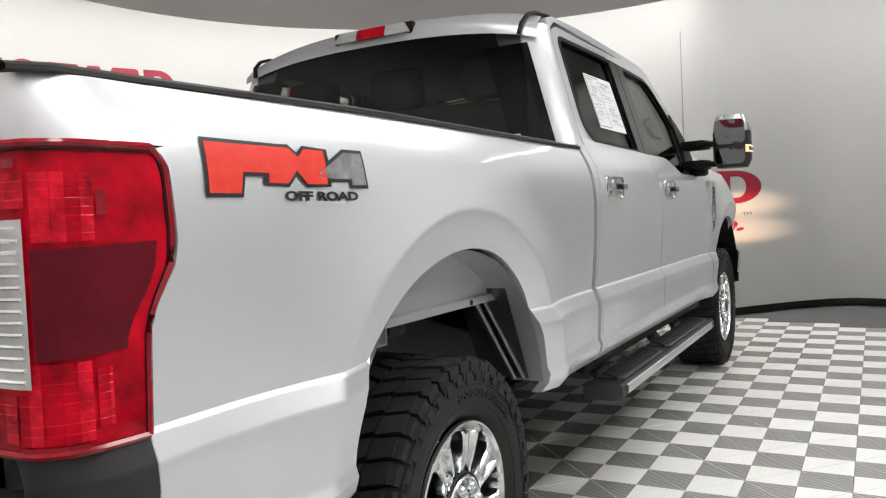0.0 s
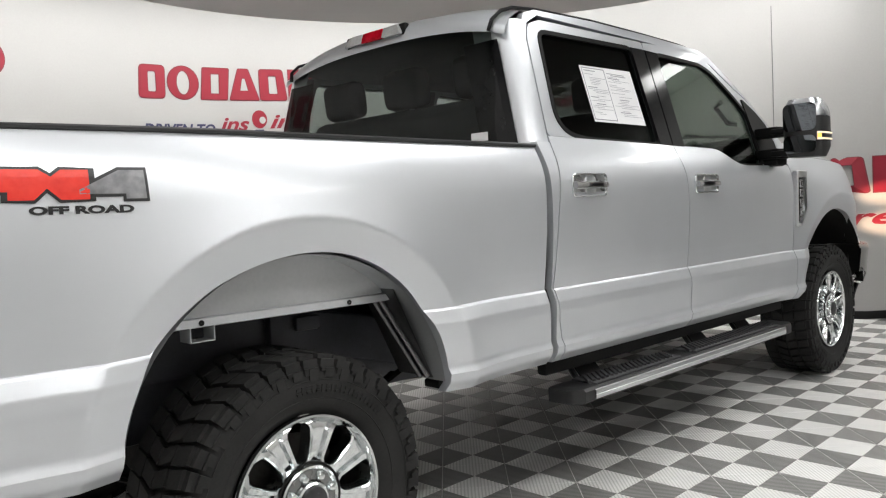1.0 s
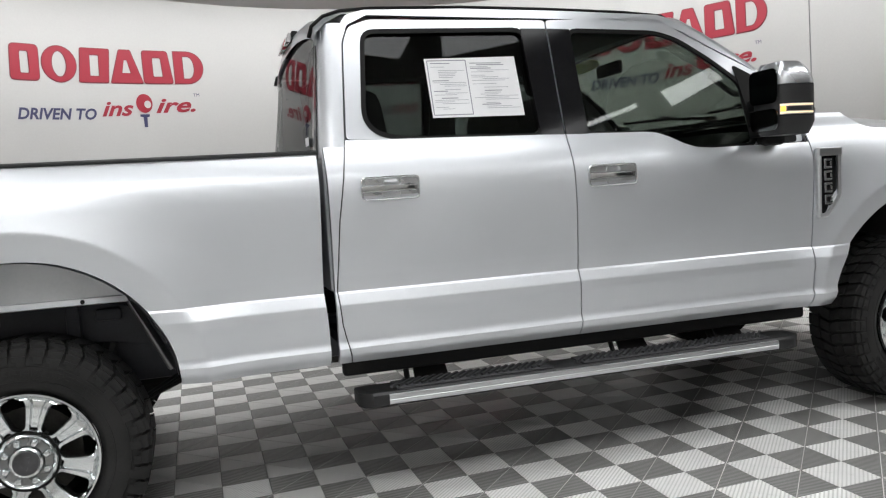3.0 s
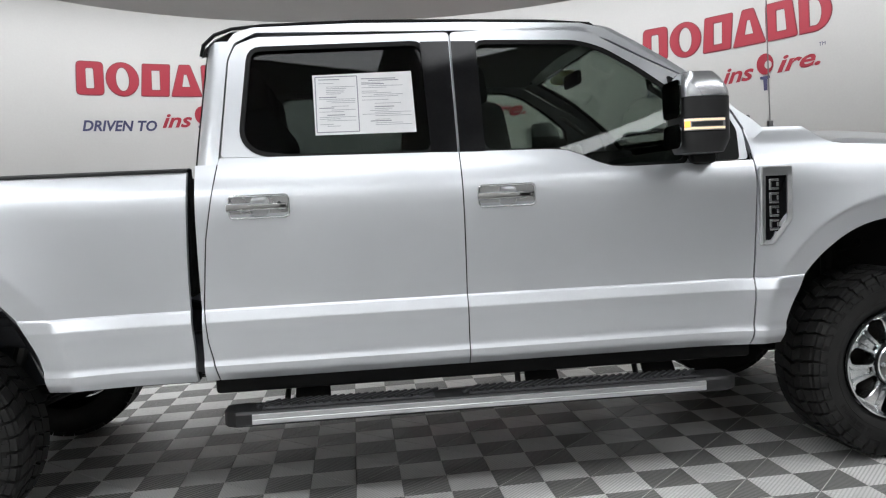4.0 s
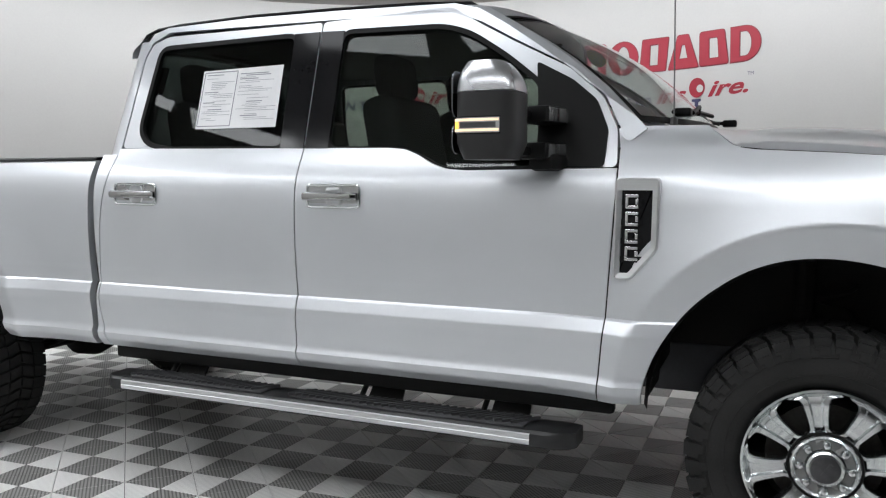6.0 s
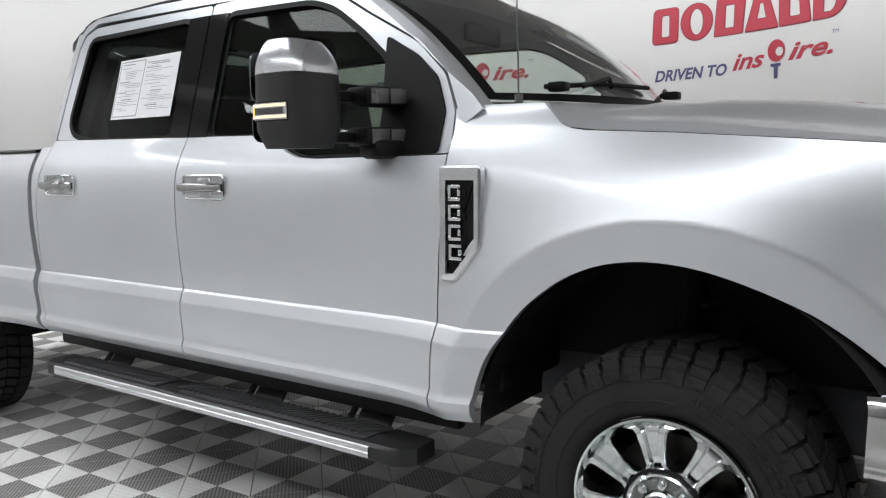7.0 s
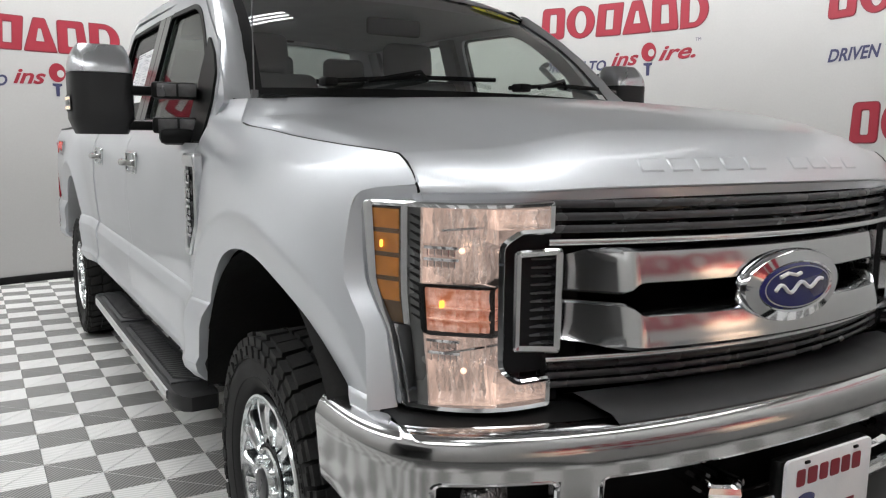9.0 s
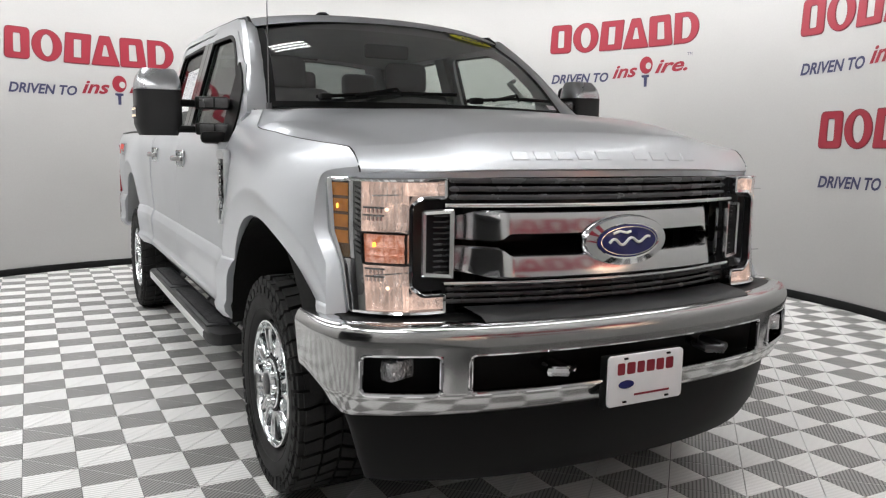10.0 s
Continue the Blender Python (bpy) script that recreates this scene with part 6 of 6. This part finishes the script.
def build_underbody():
    for s in (-1, 1):
        bm = bmesh.new()
        box(bm, (1.6, s * 0.46, 0.62), (5.9, 0.09, 0.19), 0.012)
        # the rail kicks up over the rear axle
        grid(bm, [[(x, s * y, z + up) for y, z in ((0.50, 0.715), (0.575, 0.715), (0.580, 0.722), (0.580, 0.873), (0.575, 0.880), (0.50, 0.880))] for x, up in ((-1.0, -0.02), (-0.45, 0.0), (0.25, 0.0), (0.55, -0.06), (0.85, -0.15))], closed=True)
        for x in (-0.30, -0.27):
            box(bm, (x, s * 0.581, 0.775 + 0.035 * (x < -0.28)), (0.014, 0.003, 0.014), 0.004)
        rail = part("frame_rail", bm, RAIL, truck, "blue-black steel frame rail")
        bm = bmesh.new()
        box(bm, (0.14, s * 0.60, 0.80), (0.05, 0.04, 0.17), 0.006)
        box(bm, (0.27, s * 0.60, 0.83), (0.10, 0.03, 0.05), 0.012)
        part("spring_bracket", bm, RAIL, rail, "riveted steel bracket")
        bm = bmesh.new()
        box(bm, (2.28, s * 0.90, 0.560), (2.26, 0.05, 0.07), 0.015)
        part("rocker", bm, SEAL, truck, "black rocker strip")
        bm = bmesh.new()
        for k in range(4):
            pts = [(-0.72 + 0.06 * k, 0.60), (-0.4 + 0.03 * k, 0.47), (0, 0.43), (0.4 - 0.03 * k, 0.47), (0.72 - 0.06 * k, 0.60)]
            tube(bm, [(x, s * 0.58, z - 0.012 * k) for x, z in pts], 0.02, 6, 0.4)
        part("leaf_spring", bm, DARK, truck, "black leaf spring")
        bm = bmesh.new()
        tube(bm, [(0.18, s * 0.55, 0.40), (0.30, s * 0.50, 0.85)], 0.03, 8)
        part("shock_absorber", bm, PLASTIC, truck)
        bm = bmesh.new()
        tube(bm, [(4.0, s * 0.58, 0.46), (4.0, s * 0.56, 1.05)], 0.035, 8)
        tube(bm, [(4.1 + 0.06 * math.cos(a), s * 0.56 + 0.06 * math.sin(a), 0.52 + a * 0.018) for a in np.linspace(0, 8 * math.pi, 60)], 0.010, 5)
        part("coil_and_damper", bm, DARK, truck)
    for x, z in ((0.0, 0.393), (4.065, 0.464)):
        bm = bmesh.new()
        tube(bm, [(x, -0.80, z), (x, 0.80, z)], 0.05, 10)
        lathe(bm, [(0.02, -0.16), (0.12, -0.12), (0.15, 0.0), (0.12, 0.12), (0.02, 0.16)], 16, put=lambda r, a, y: (x + r * math.cos(a), y + (0.1 if x > 1 else 0), z + r * math.sin(a)))
        part("axle", bm, DARK, truck, "black axle")
    bm = bmesh.new()
    tube(bm, [(0.1, 0, 0.42), (2.0, 0, 0.52), (2.9, 0, 0.55)], 0.045, 10)
    part("drive_shaft", bm, DARK, truck)
    bm = box(bmesh.new(), (1.9, 0.30, 0.52), (1.2, 0.45, 0.22), 0.06)
    part("fuel_tank", bm, DARK, truck)
    bm = box(bmesh.new(), (2.9, 0, 0.58), (0.9, 0.40, 0.28), 0.08)
    part("gearbox", bm, DARK, truck)
    bm = bmesh.new()
    tube(bm, [(3.2, -0.30, 0.48), (1.4, -0.34, 0.49), (0.5, -0.36, 0.55), (0.0, -0.40, 0.66), (-0.6, -0.52, 0.60), (-0.95, -0.80, 0.50)], 0.038, 10)
    part("exhaust_pipe", bm, DISC, truck, "dull steel exhaust pipe")
    bm = bmesh.new()
    tube(bm, [(-0.95, -0.80, 0.50), (-0.78, -0.70, 0.535), (-0.62, -0.58, 0.575)], 0.062, 14)
    part("exhaust_tip", bm, RIB_STEEL, truck, "dull bare steel exhaust end")
    bm = box(bmesh.new(), (2.28, 0, 0.655), (2.24, 1.70, 0.05), 0.01)
    part("floor_pan", bm, DARK, truck)
    bm = box(bmesh.new(), (4.10, 0, 0.97), (1.2, 1.02, 0.56), 0.05)
    part("engine_bay", bm, DARK, truck, "black engine bay")
    bm = box(bmesh.new(), (3.50, 0, 1.05), (0.08, 1.74, 0.80), 0.02)
    part("firewall", bm, DARK, truck)
    bm = box(bmesh.new(), (-0.62, 0, 0.74), (0.72, 0.70, 0.20), 0.09)
    part("spare_wheel", bm, RUBBER, truck)
    bm = box(bmesh.new(), (0.86, -0.80, 0.575), (0.42, 0.08, 0.03), 0.008)
    part("bed_brace", bm, DARK, truck)


def build_cabin():
    def seat(x, y, w, h0):
        bm = bmesh.new()
        box(bm, (x + 0.27, y, h0 + 0.06), (0.52, w, 0.16), 0.05, seg=3)
        cushion = part("seat", bm, CLOTH, truck, "dark grey cloth seat")
        bm = bmesh.new()
        box(bm, (x - 0.02, y, h0 + 0.42), (0.16, w, 0.66), 0.06, Matrix.Rotation(-0.18, 3, "Y"), seg=3)
        part("backrest", bm, CLOTH, cushion)
        for yy in ((y,) if w < 0.8 else (y - 0.48, y, y + 0.48)):
            bm = bmesh.new()
            box(bm, (x - 0.10, yy, h0 + 0.84), (0.11, 0.27, 0.19), 0.045, Matrix.Rotation(-0.12, 3, "Y"), seg=3)
            for d in (-0.06, 0.06):
                tube(bm, [(x - 0.09, yy + d, h0 + 0.66), (x - 0.10, yy + d, h0 + 0.78)], 0.007, 6)
            part("headrest", bm, CLOTH, cushion, "dark grey headrest")
    seat(2.42, -0.40, 0.54, 0.94)
    seat(2.42, 0.40, 0.54, 0.94)
    seat(1.42, 0.0, 1.46, 0.94)
    bm = bmesh.new()
    rows = []
    for x, z in ((3.50, 1.44), (3.36, 1.465), (3.18, 1.45), (3.08, 1.40), (3.05, 1.25), (3.12, 1.05)):
        rows.append([(x + 0.06 * math.cos(y * 2), y, z - 0.05 * (abs(y) / 0.84) ** 3) for y in np.linspace(-0.84, 0.84, 17)])
    grid(bm, rows)
    box(bm, (3.20, 0.40, 1.46), (0.26, 0.42, 0.07), 0.03)
    dash = part("dashboard", bm, CABIN, truck, "dark grey dashboard")
    bm = bmesh.new()
    hub = Vector((2.98, 0.40, 1.36))
    tilt = Matrix.Rotation(-1.15, 3, "Y")
    ring = [hub + tilt @ Vector((0.19 * math.cos(a), 0.19 * math.sin(a), 0)) for a in np.linspace(0, 2 * math.pi, 33)]
    tube(bm, ring, 0.016, 8)
    for a in (0, math.pi, -math.pi / 2):
        tube(bm, [hub, hub + tilt @ Vector((0.18 * math.cos(a + 1.57), 0.18 * math.sin(a + 1.57), 0))], 0.02, 6)
    tube(bm, [hub, hub + Vector((0.16, 0, -0.04))], 0.05, 10)
    part("steering_wheel", bm, CABIN, dash, "dark steering wheel")
    bm = box(bmesh.new(), (2.60, 0, 1.06), (0.62, 0.24, 0.24), 0.04)
    part("centre_console", bm, CABIN, truck)
    for s in (-1, 1):
        for x0, x1 in ((1.22, 2.15), (2.20, 3.36)):
            bm = box(bmesh.new(), ((x0 + x1) / 2, s * 0.875, 1.03), (x1 - x0, 0.05, 0.76 if x0 < 2 else 0.66), 0.02)
            box(bm, ((x0 + x1) / 2, s * 0.83, 1.20), (0.50, 0.07, 0.06), 0.02)
            part("door_card", bm, CABIN, truck, "dark grey inner door panel")
        for x in (2.16, 1.24):
            bm = bmesh.new()
            prism(bm, [(x - 0.07, 1.42), (x + 0.07, 1.42), (x + 0.06, 1.93), (x - 0.06, 1.93)], lambda u, v, d: (u, s * (glass_y(v) - 0.035 - d), v), 0.03)
            part("inner_pillar", bm, LINER, truck, "grey inner pillar trim")
    bm = bmesh.new()
    grid(bm, [[(x, y, 1.945 + 0.04 * (1 - (y / 0.72) ** 2) - 0.02 * max(0, (x - 2.6))) for y in np.linspace(-0.74, 0.74, 9)] for x in np.linspace(1.19, 2.85, 8)])
    part("headliner", bm, LINER, truck, "grey headliner")
    bm = bmesh.new()
    box(bm, (2.93, 0.0, 1.865), (0.03, 0.26, 0.075), 0.015)
    part("rear_view_mirror", bm, SEAL, truck)
    # grab handle on the far windshield pillar
    bm = bmesh.new()
    for s in (-1, 1):
        tube(bm, [(3.06, s * 0.745, 1.74), (3.08, s * 0.70, 1.72), (3.20, s * 0.715, 1.63), (3.22, s * 0.765, 1.62)], 0.014, 8)
    part("grab_handle", bm, LINER, truck)


build_grille()
for side in (-1, 1):
    build_headlamp(side)
    build_step(side)
    build_mirror(side)
build_bumper()
place_wheels()
build_underbody()
build_cabin()


# ---- things on the pickup ----
def bed_decal():
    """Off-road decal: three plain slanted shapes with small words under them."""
    decal = tagged(new("bed_decal"), "red and grey off-road decal on the silver bed side", "decal")
    decal.matrix_basis = TRUCK_POSE
    put = lambda u, v, d: (u, -(width(u, v) + 0.0015 + d), v)

    def sheet(outline, d):
        """A flat outline laid on the bed side, cut fine enough to follow it."""
        bm = bmesh.new()
        bm.faces.new([bm.verts.new((u, 0, v)) for u, v in outline])
        bmesh.ops.triangulate(bm, faces=bm.faces)
        bmesh.ops.subdivide_edges(bm, edges=bm.edges, cuts=3, use_grid_fill=True)
        for v in bm.verts:
            v.co = put(v.co.x, v.co.z, d)
        return bm

    notched = [(-0.888, 1.231), (-0.815, 1.231), (-0.806, 1.268), (-0.733, 1.268), (-0.733, 1.300), (-0.719, 1.317), (-0.886, 1.317)]
    waisted = [(-0.742, 1.250), (-0.690, 1.250), (-0.662, 1.275), (-0.634, 1.250), (-0.572, 1.250), (-0.622, 1.287), (-0.570, 1.317), (-0.630, 1.317), (-0.652, 1.301), (-0.676, 1.317), (-0.738, 1.317), (-0.696, 1.287)]
    stepped = [(-0.594, 1.272), (-0.502, 1.317), (-0.442, 1.317), (-0.442, 1.250), (-0.490, 1.250), (-0.490, 1.262), (-0.594, 1.262)]
    for shape, ink in ((notched, RED_DECAL), (waisted, RED_DECAL), (stepped, GREY_DECAL)):
        edge = part("outline", sheet(shrink(shape, -0.007), 0.0012), BLACK_DECAL, decal, "black outline", smooth=0)
        part("fill", sheet(shape, 0.0022), ink, edge, smooth=0)
    vs, fs = lettering("OFF ROAD", 0.026, bold=0.0013)
    wide = max(x for x, _, _ in vs)
    bm = bmesh.new()
    made = [bm.verts.new(put(-0.702 + x * 0.228 / wide, 1.219 + y * 0.9, 0.0010)) for x, y, _ in vs]
    for f in fs:
        bm.faces.new([made[i] for i in f])
    part("lettering_strip", bm, BLACK_DECAL, decal, "small black words", smooth=0)


def window_sheet():
    """Two-page paper taped inside the rear door's window."""
    sheet = tagged(new("window_sheet"), "white printed price sheet taped inside the rear door window", "paper sheet")
    sheet.matrix_basis = TRUCK_POSE
    put = lambda u, v, d: (u, -(glass_y(v) - 0.012 + d), v)
    corners = [(1.600, 1.545), (2.010, 1.545), (2.005, 1.805), (1.596, 1.797)]
    bm = bmesh.new()
    prism(bm, corners, put, 0.001)
    page = part("page", bm, PAPER, sheet, smooth=0)
    page.visible_shadow = True
    bm = bmesh.new()
    grid_lines = []
    for x0, x1 in ((1.607, 1.778),):
        for a, b in (((x0, 1.556), (x1, 1.556)), ((x0, 1.788), (x1, 1.790)), ((x0, 1.556), (x0, 1.788)), ((x1, 1.556), (x1, 1.790))):
            w = 0.002
            if a[0] == b[0]:
                prism(bm, [(a[0] - w, a[1]), (a[0] + w, a[1]), (b[0] + w, b[1]), (b[0] - w, b[1])], lambda u, v, d: put(u, v, 0.0018 + d), 0.0004)
            else:
                prism(bm, [(a[0], a[1] - w), (b[0], b[1] - w), (b[0], b[1] + w), (a[0], a[1] + w)], lambda u, v, d: put(u, v, 0.0018 + d), 0.0004)
    part("border", bm, INK, page, "thin grey border", smooth=0)
    rng = random.Random(4)
    bm = bmesh.new()
    for x0, x1 in ((1.62, 1.768), (1.795, 1.995)):
        z = 1.775
        while z > 1.575:
            start = x0 + rng.choice((0, 0, 0.03, 0.05))
            end = min(x1, start + rng.uniform(0.05, 0.17))
            h = rng.choice((0.0016, 0.0016, 0.0016, 0.0035))
            prism(bm, [(start, z), (end, z), (end, z + h), (start, z + h)], lambda u, v, d: put(u, v, 0.0018 + d), 0.0004)
            z -= rng.choice((0.0075, 0.0075, 0.0075, 0.015))
    tagged(part("print_line", bm, INK, page, "grey bars of small print", smooth=0), kind="stuff")


bed_decal()
window_sheet()


# ---- the wall signs ----
def wall_spot(angle_from, run, z, out):
    """A place on the booth wall, run metres clockwise from an angle."""
    a = angle_from
    steps = max(1, int(abs(run) / 0.05))
    for _ in range(steps):
        a -= (run / steps) / booth_radius(a)
    x, y = booth(a, out)
    return (x, y, z)


def wall_sign(angle, base):
    """Red plain shapes for the name, slogan words under them."""
    a0 = radians(angle)
    sign = tagged(new("wall_sign"), "vinyl wall sign, red shapes above a navy and red slogan", "wall sign", "signs round the wall")

    def flat(bm, outline, out):
        fine = []
        for i, p in enumerate(outline):
            q = outline[(i + 1) % len(outline)]
            k = max(1, int(math.dist(p, q) / 0.08))
            fine += [(p[0] + (q[0] - p[0]) * j / k, p[1] + (q[1] - p[1]) * j / k) for j in range(k)]
        prism(bm, fine, lambda u, v, d: wall_spot(a0, u, base + v, out + d), 0.002)

    def band(bm, outer, inner, out):
        """A closed band between two outlines, 2 mm thick."""
        ring = lambda pts, d: [wall_spot(a0, u, base + v, out + d) for u, v in pts]
        grid(bm, [ring(outer, 0.0), ring(outer, 0.002), ring(inner, 0.002), ring(inner, 0.0)], closed=True)

    H = 0.31
    arcs = lambda cx, cz, rx, rz, n=24: [(cx + rx * math.cos(t), cz + rz * math.sin(t)) for t in np.linspace(0, 2 * math.pi, n, endpoint=False)]

    def counter(pts, fx, fz):
        """The open middle of a shape, narrower than the shape."""
        mx = (min(u for u, _ in pts) + max(u for u, _ in pts)) / 2
        mz = (min(v for _, v in pts) + max(v for _, v in pts)) / 2
        return [(mx + (u - mx) * fx, mz + (v - mz) * fz) for u, v in pts]

    shapes = [
        (soft([(0.0, 0), (0.245, 0), (0.255, H), (0.02, H)], 0.04), 0.34, 0.66),
        (arcs(0.43, H / 2, 0.150, H / 2 + 0.005), 0.46, 0.76),
        (soft([(0.60, 0), (0.86, 0), (0.89, H), (0.63, H)], 0.012), 0.34, 0.66),
        (soft([(0.89, 0), (1.185, 0), (1.085, H), (0.985, H)], 0.012), 0.30, 0.42),
        (soft([(1.20, 0), (1.475, 0), (1.435, H), (1.20, H)], 0.025), 0.36, 0.62),
        ([(1.50, 0)] + [(1.625 + 0.155 * math.cos(t), H / 2 + H / 2 * math.sin(t)) for t in np.linspace(-math.pi / 2, math.pi / 2, 16)] + [(1.50, H)], 0.42, 0.74),
    ]
    for shape, fx, fz in shapes:
        hole = counter(shape, fx, fz)
        bm = bmesh.new()
        band(bm, shrink(shape, -0.008), counter(hole, 0.86, 0.92), 0.002)
        edge = part("sign_outline", bm, SIGN_EDGE, sign, "dark red outline", smooth=0)
        bm = bmesh.new()
        band(bm, shape, hole, 0.005)
        part("sign_shape", bm, RED_INK, edge, smooth=0)
    for words, u0, v0, size, span, ink, shear in (("DRIVEN TO", 0.02, -0.345, 0.140, 0.70, NAVY, 0.25), ("ins", 0.77, -0.315, 0.20, 0.30, RED_INK, 0.35), ("ire.", 1.28, -0.285, 0.20, 0.39, RED_INK, 0.35)):
        vs, fs = lettering(words, size, shear, 0.004 if ink == NAVY else 0.005)
        x0, x1 = min(v[0] for v in vs), max(v[0] for v in vs)
        bm = bmesh.new()
        made = [bm.verts.new(wall_spot(a0, u0 + (x - x0) * span / (x1 - x0), base + v0 + y + 0.035 * (u0 > 0.5) * (x - x0), 0.004)) for x, y, _ in vs]
        for f in fs:
            try:
                bm.faces.new([made[i] for i in f])
            except ValueError:
                pass
        part("slogan", bm, ink, sign, "navy slanted words" if ink == NAVY else "red handwritten words", smooth=0)
    vs, fs = lettering("TM", 0.045)
    bm = bmesh.new()
    made = [bm.verts.new(wall_spot(a0, 1.66 + x, base - 0.13 + y, 0.004)) for x, y, _ in vs]
    for f in fs:
        bm.faces.new([made[i] for i in f])
    part("small_mark", bm, NAVY, sign, "tiny dark letters", smooth=0)
    bm = bmesh.new()
    flat(bm, arcs(1.175, -0.195, 0.078, 0.092), 0.004)
    part("paddle", bm, RED_INK, sign, "red round bat shape", smooth=0)
    bm = bmesh.new()
    flat(bm, arcs(1.205, -0.205, 0.033, 0.036, 14), 0.0075)
    part("ball", bm, WALL_PAINT, sign, "white ball shape", smooth=0)
    bm = bmesh.new()
    flat(bm, [(1.125, -0.300), (1.215, -0.300), (1.215, -0.322), (1.190, -0.330), (1.188, -0.425), (1.156, -0.425), (1.154, -0.330), (1.125, -0.322)], 0.004)
    part("paddle_grip", bm, NAVY, sign, "navy bat handle", smooth=0)


SIGN_EDGE = shader("dark_red_vinyl", (0.16, 0.02, 0.03), 0.5)
for angle, base in ((124.5, 2.47), (86.5, 2.38), (49, 2.46), (206, 2.24), (83, 1.38), (11.5, 1.12)):
    wall_sign(angle, base)


# ---- the tiled floor ----
def depth(ob):
    return 0 if ob.parent is None else 1 + depth(ob.parent)


# keep the tree at thing, part and sub-part: finer pieces hang beside the piece they sit on
for ob in [one for one in bpy.data.objects if depth(one) > 2]:
    above = ob.parent
    ob.matrix_basis = above.matrix_parent_inverse @ above.matrix_basis @ ob.matrix_parent_inverse @ ob.matrix_basis
    ob.matrix_parent_inverse = Matrix.Identity(4)
    ob.parent = above.parent


def build_floor():
    cell = 0.206
    ox, oy = 2.492, -1.018
    bm = bmesh.new()
    n = 96
    ring = [(*booth(2 * math.pi * k / n, -0.15), -0.012) for k in range(n)]
    low = [(x, y, -0.10) for x, y, _ in ring]
    vs = grid(bm, [ring, low], closed=True)
    bm.faces.new(vs[0]), bm.faces.new(vs[1])
    floor = tagged(part("floor", bm, GROUT, smooth=0), "checkered floor of ribbed light and dark grey plastic tiles", "floor", kind="structure")

    def halves(dark):
        """A square tile of two triangles with a seam along its diagonal."""
        g, h, k = 0.0010, cell, 0.0022 if not dark else 0.0034
        if dark:
            tris = (((g, g + k), (h - g - k, h - g), (g, h - g)), ((g + k, g), (h - g, g), (h - g, h - g - k)))
        else:
            tris = (((g, h - g - k), (g, g), (h - g - k, g)), ((g + k, h - g), (h - g, g + k), (h - g, h - g)))
        verts, faces = [], []
        for tri in tris:
            b = len(verts)
            cx, cy = (sum(p[i] for p in tri) / 3 for i in (0, 1))
            verts += [(x, y, -0.012) for x, y in tri] + [(x, y, -0.0012) for x, y in tri] + [(x + (cx - x) * 0.015, y + (cy - y) * 0.015, 0.0) for x, y in tri]
            for lo in (0, 3):
                for i in range(3):
                    j = (i + 1) % 3
                    faces.append((b + lo + i, b + lo + j, b + lo + 3 + j, b + lo + 3 + i))
            faces.append((b + 6, b + 7, b + 8))
        if dark:
            b = len(verts)
            e = k * 0.62
            verts += [(g, g, -0.001), (g + e, g, -0.001), (h - g, h - g - e, -0.001), (h - g, h - g, -0.001), (h - g - e, h - g, -0.001), (g, g + e, -0.001)]
            faces.append((b, b + 1, b + 2, b + 3, b + 4, b + 5))
        return verts, faces

    shapes = {d: halves(d) for d in (False, True)}
    meshes = {}
    for d in (False, True):
        me = bpy.data.meshes.new("floor_tile")
        me.from_pydata(*[shapes[d][0], [], shapes[d][1]])
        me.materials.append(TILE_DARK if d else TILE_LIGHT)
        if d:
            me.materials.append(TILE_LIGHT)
            me.polygons[-1].material_index = 1
        meshes[d] = me
    rest = {False: ([], []), True: ([], [])}
    near = []
    for i in range(-30, 32):
        for j in range(-26, 34):
            x, y = ox + i * cell, oy + j * cell
            mx, my = x + cell / 2, y + cell / 2
            az = math.atan2(my - CY, mx - CX)
            edge = booth_radius(az) + 0.1
            if -85 < math.degrees(az) < -8:
                edge = min(edge, 4.5)         # plain dark floor, wider than the way in, added to darken chrome reflections
            if math.hypot(mx - CX, my - CY) > edge:
                continue
            dark = (i + j) % 2 == 0
            side = my < -0.75 and 0.9 < mx < 4.0
            ahead = mx > 4.3 and my < 1.4
            score = 0 if (side and my > -2.1) else 1 if ahead and my > -2.2 else 2
            near.append((score, abs(my + 1.3) + 0.2 * abs(mx - 3), x, y, dark))
    near.sort()
    for k, (score, _, x, y, dark) in enumerate(near):
        if k < 300:
            ob = new("floor_tile", meshes[dark])
            ob.parent = floor
            ob.location = (x, y, 0)
        else:
            verts, faces = rest[dark]
            b = len(verts)
            verts += [(vx + x, vy + y, vz) for vx, vy, vz in shapes[dark][0]]
            faces += [tuple(b + q for q in f) for f in shapes[dark][1]]
    for d in (False, True):
        me = bpy.data.meshes.new("outer_tiles")
        me.from_pydata(rest[d][0], [], rest[d][1])
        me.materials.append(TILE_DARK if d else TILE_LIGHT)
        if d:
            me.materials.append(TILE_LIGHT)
            for i in range(len(shapes[d][1]) - 1, len(me.polygons), len(shapes[d][1])):
                me.polygons[i].material_index = 1
        ob = new("outer_tiles", me)
        ob.parent = floor
        tagged(ob, "dark grey ribbed tiles" if d else "light grey ribbed tiles", kind="stuff")


build_floor()
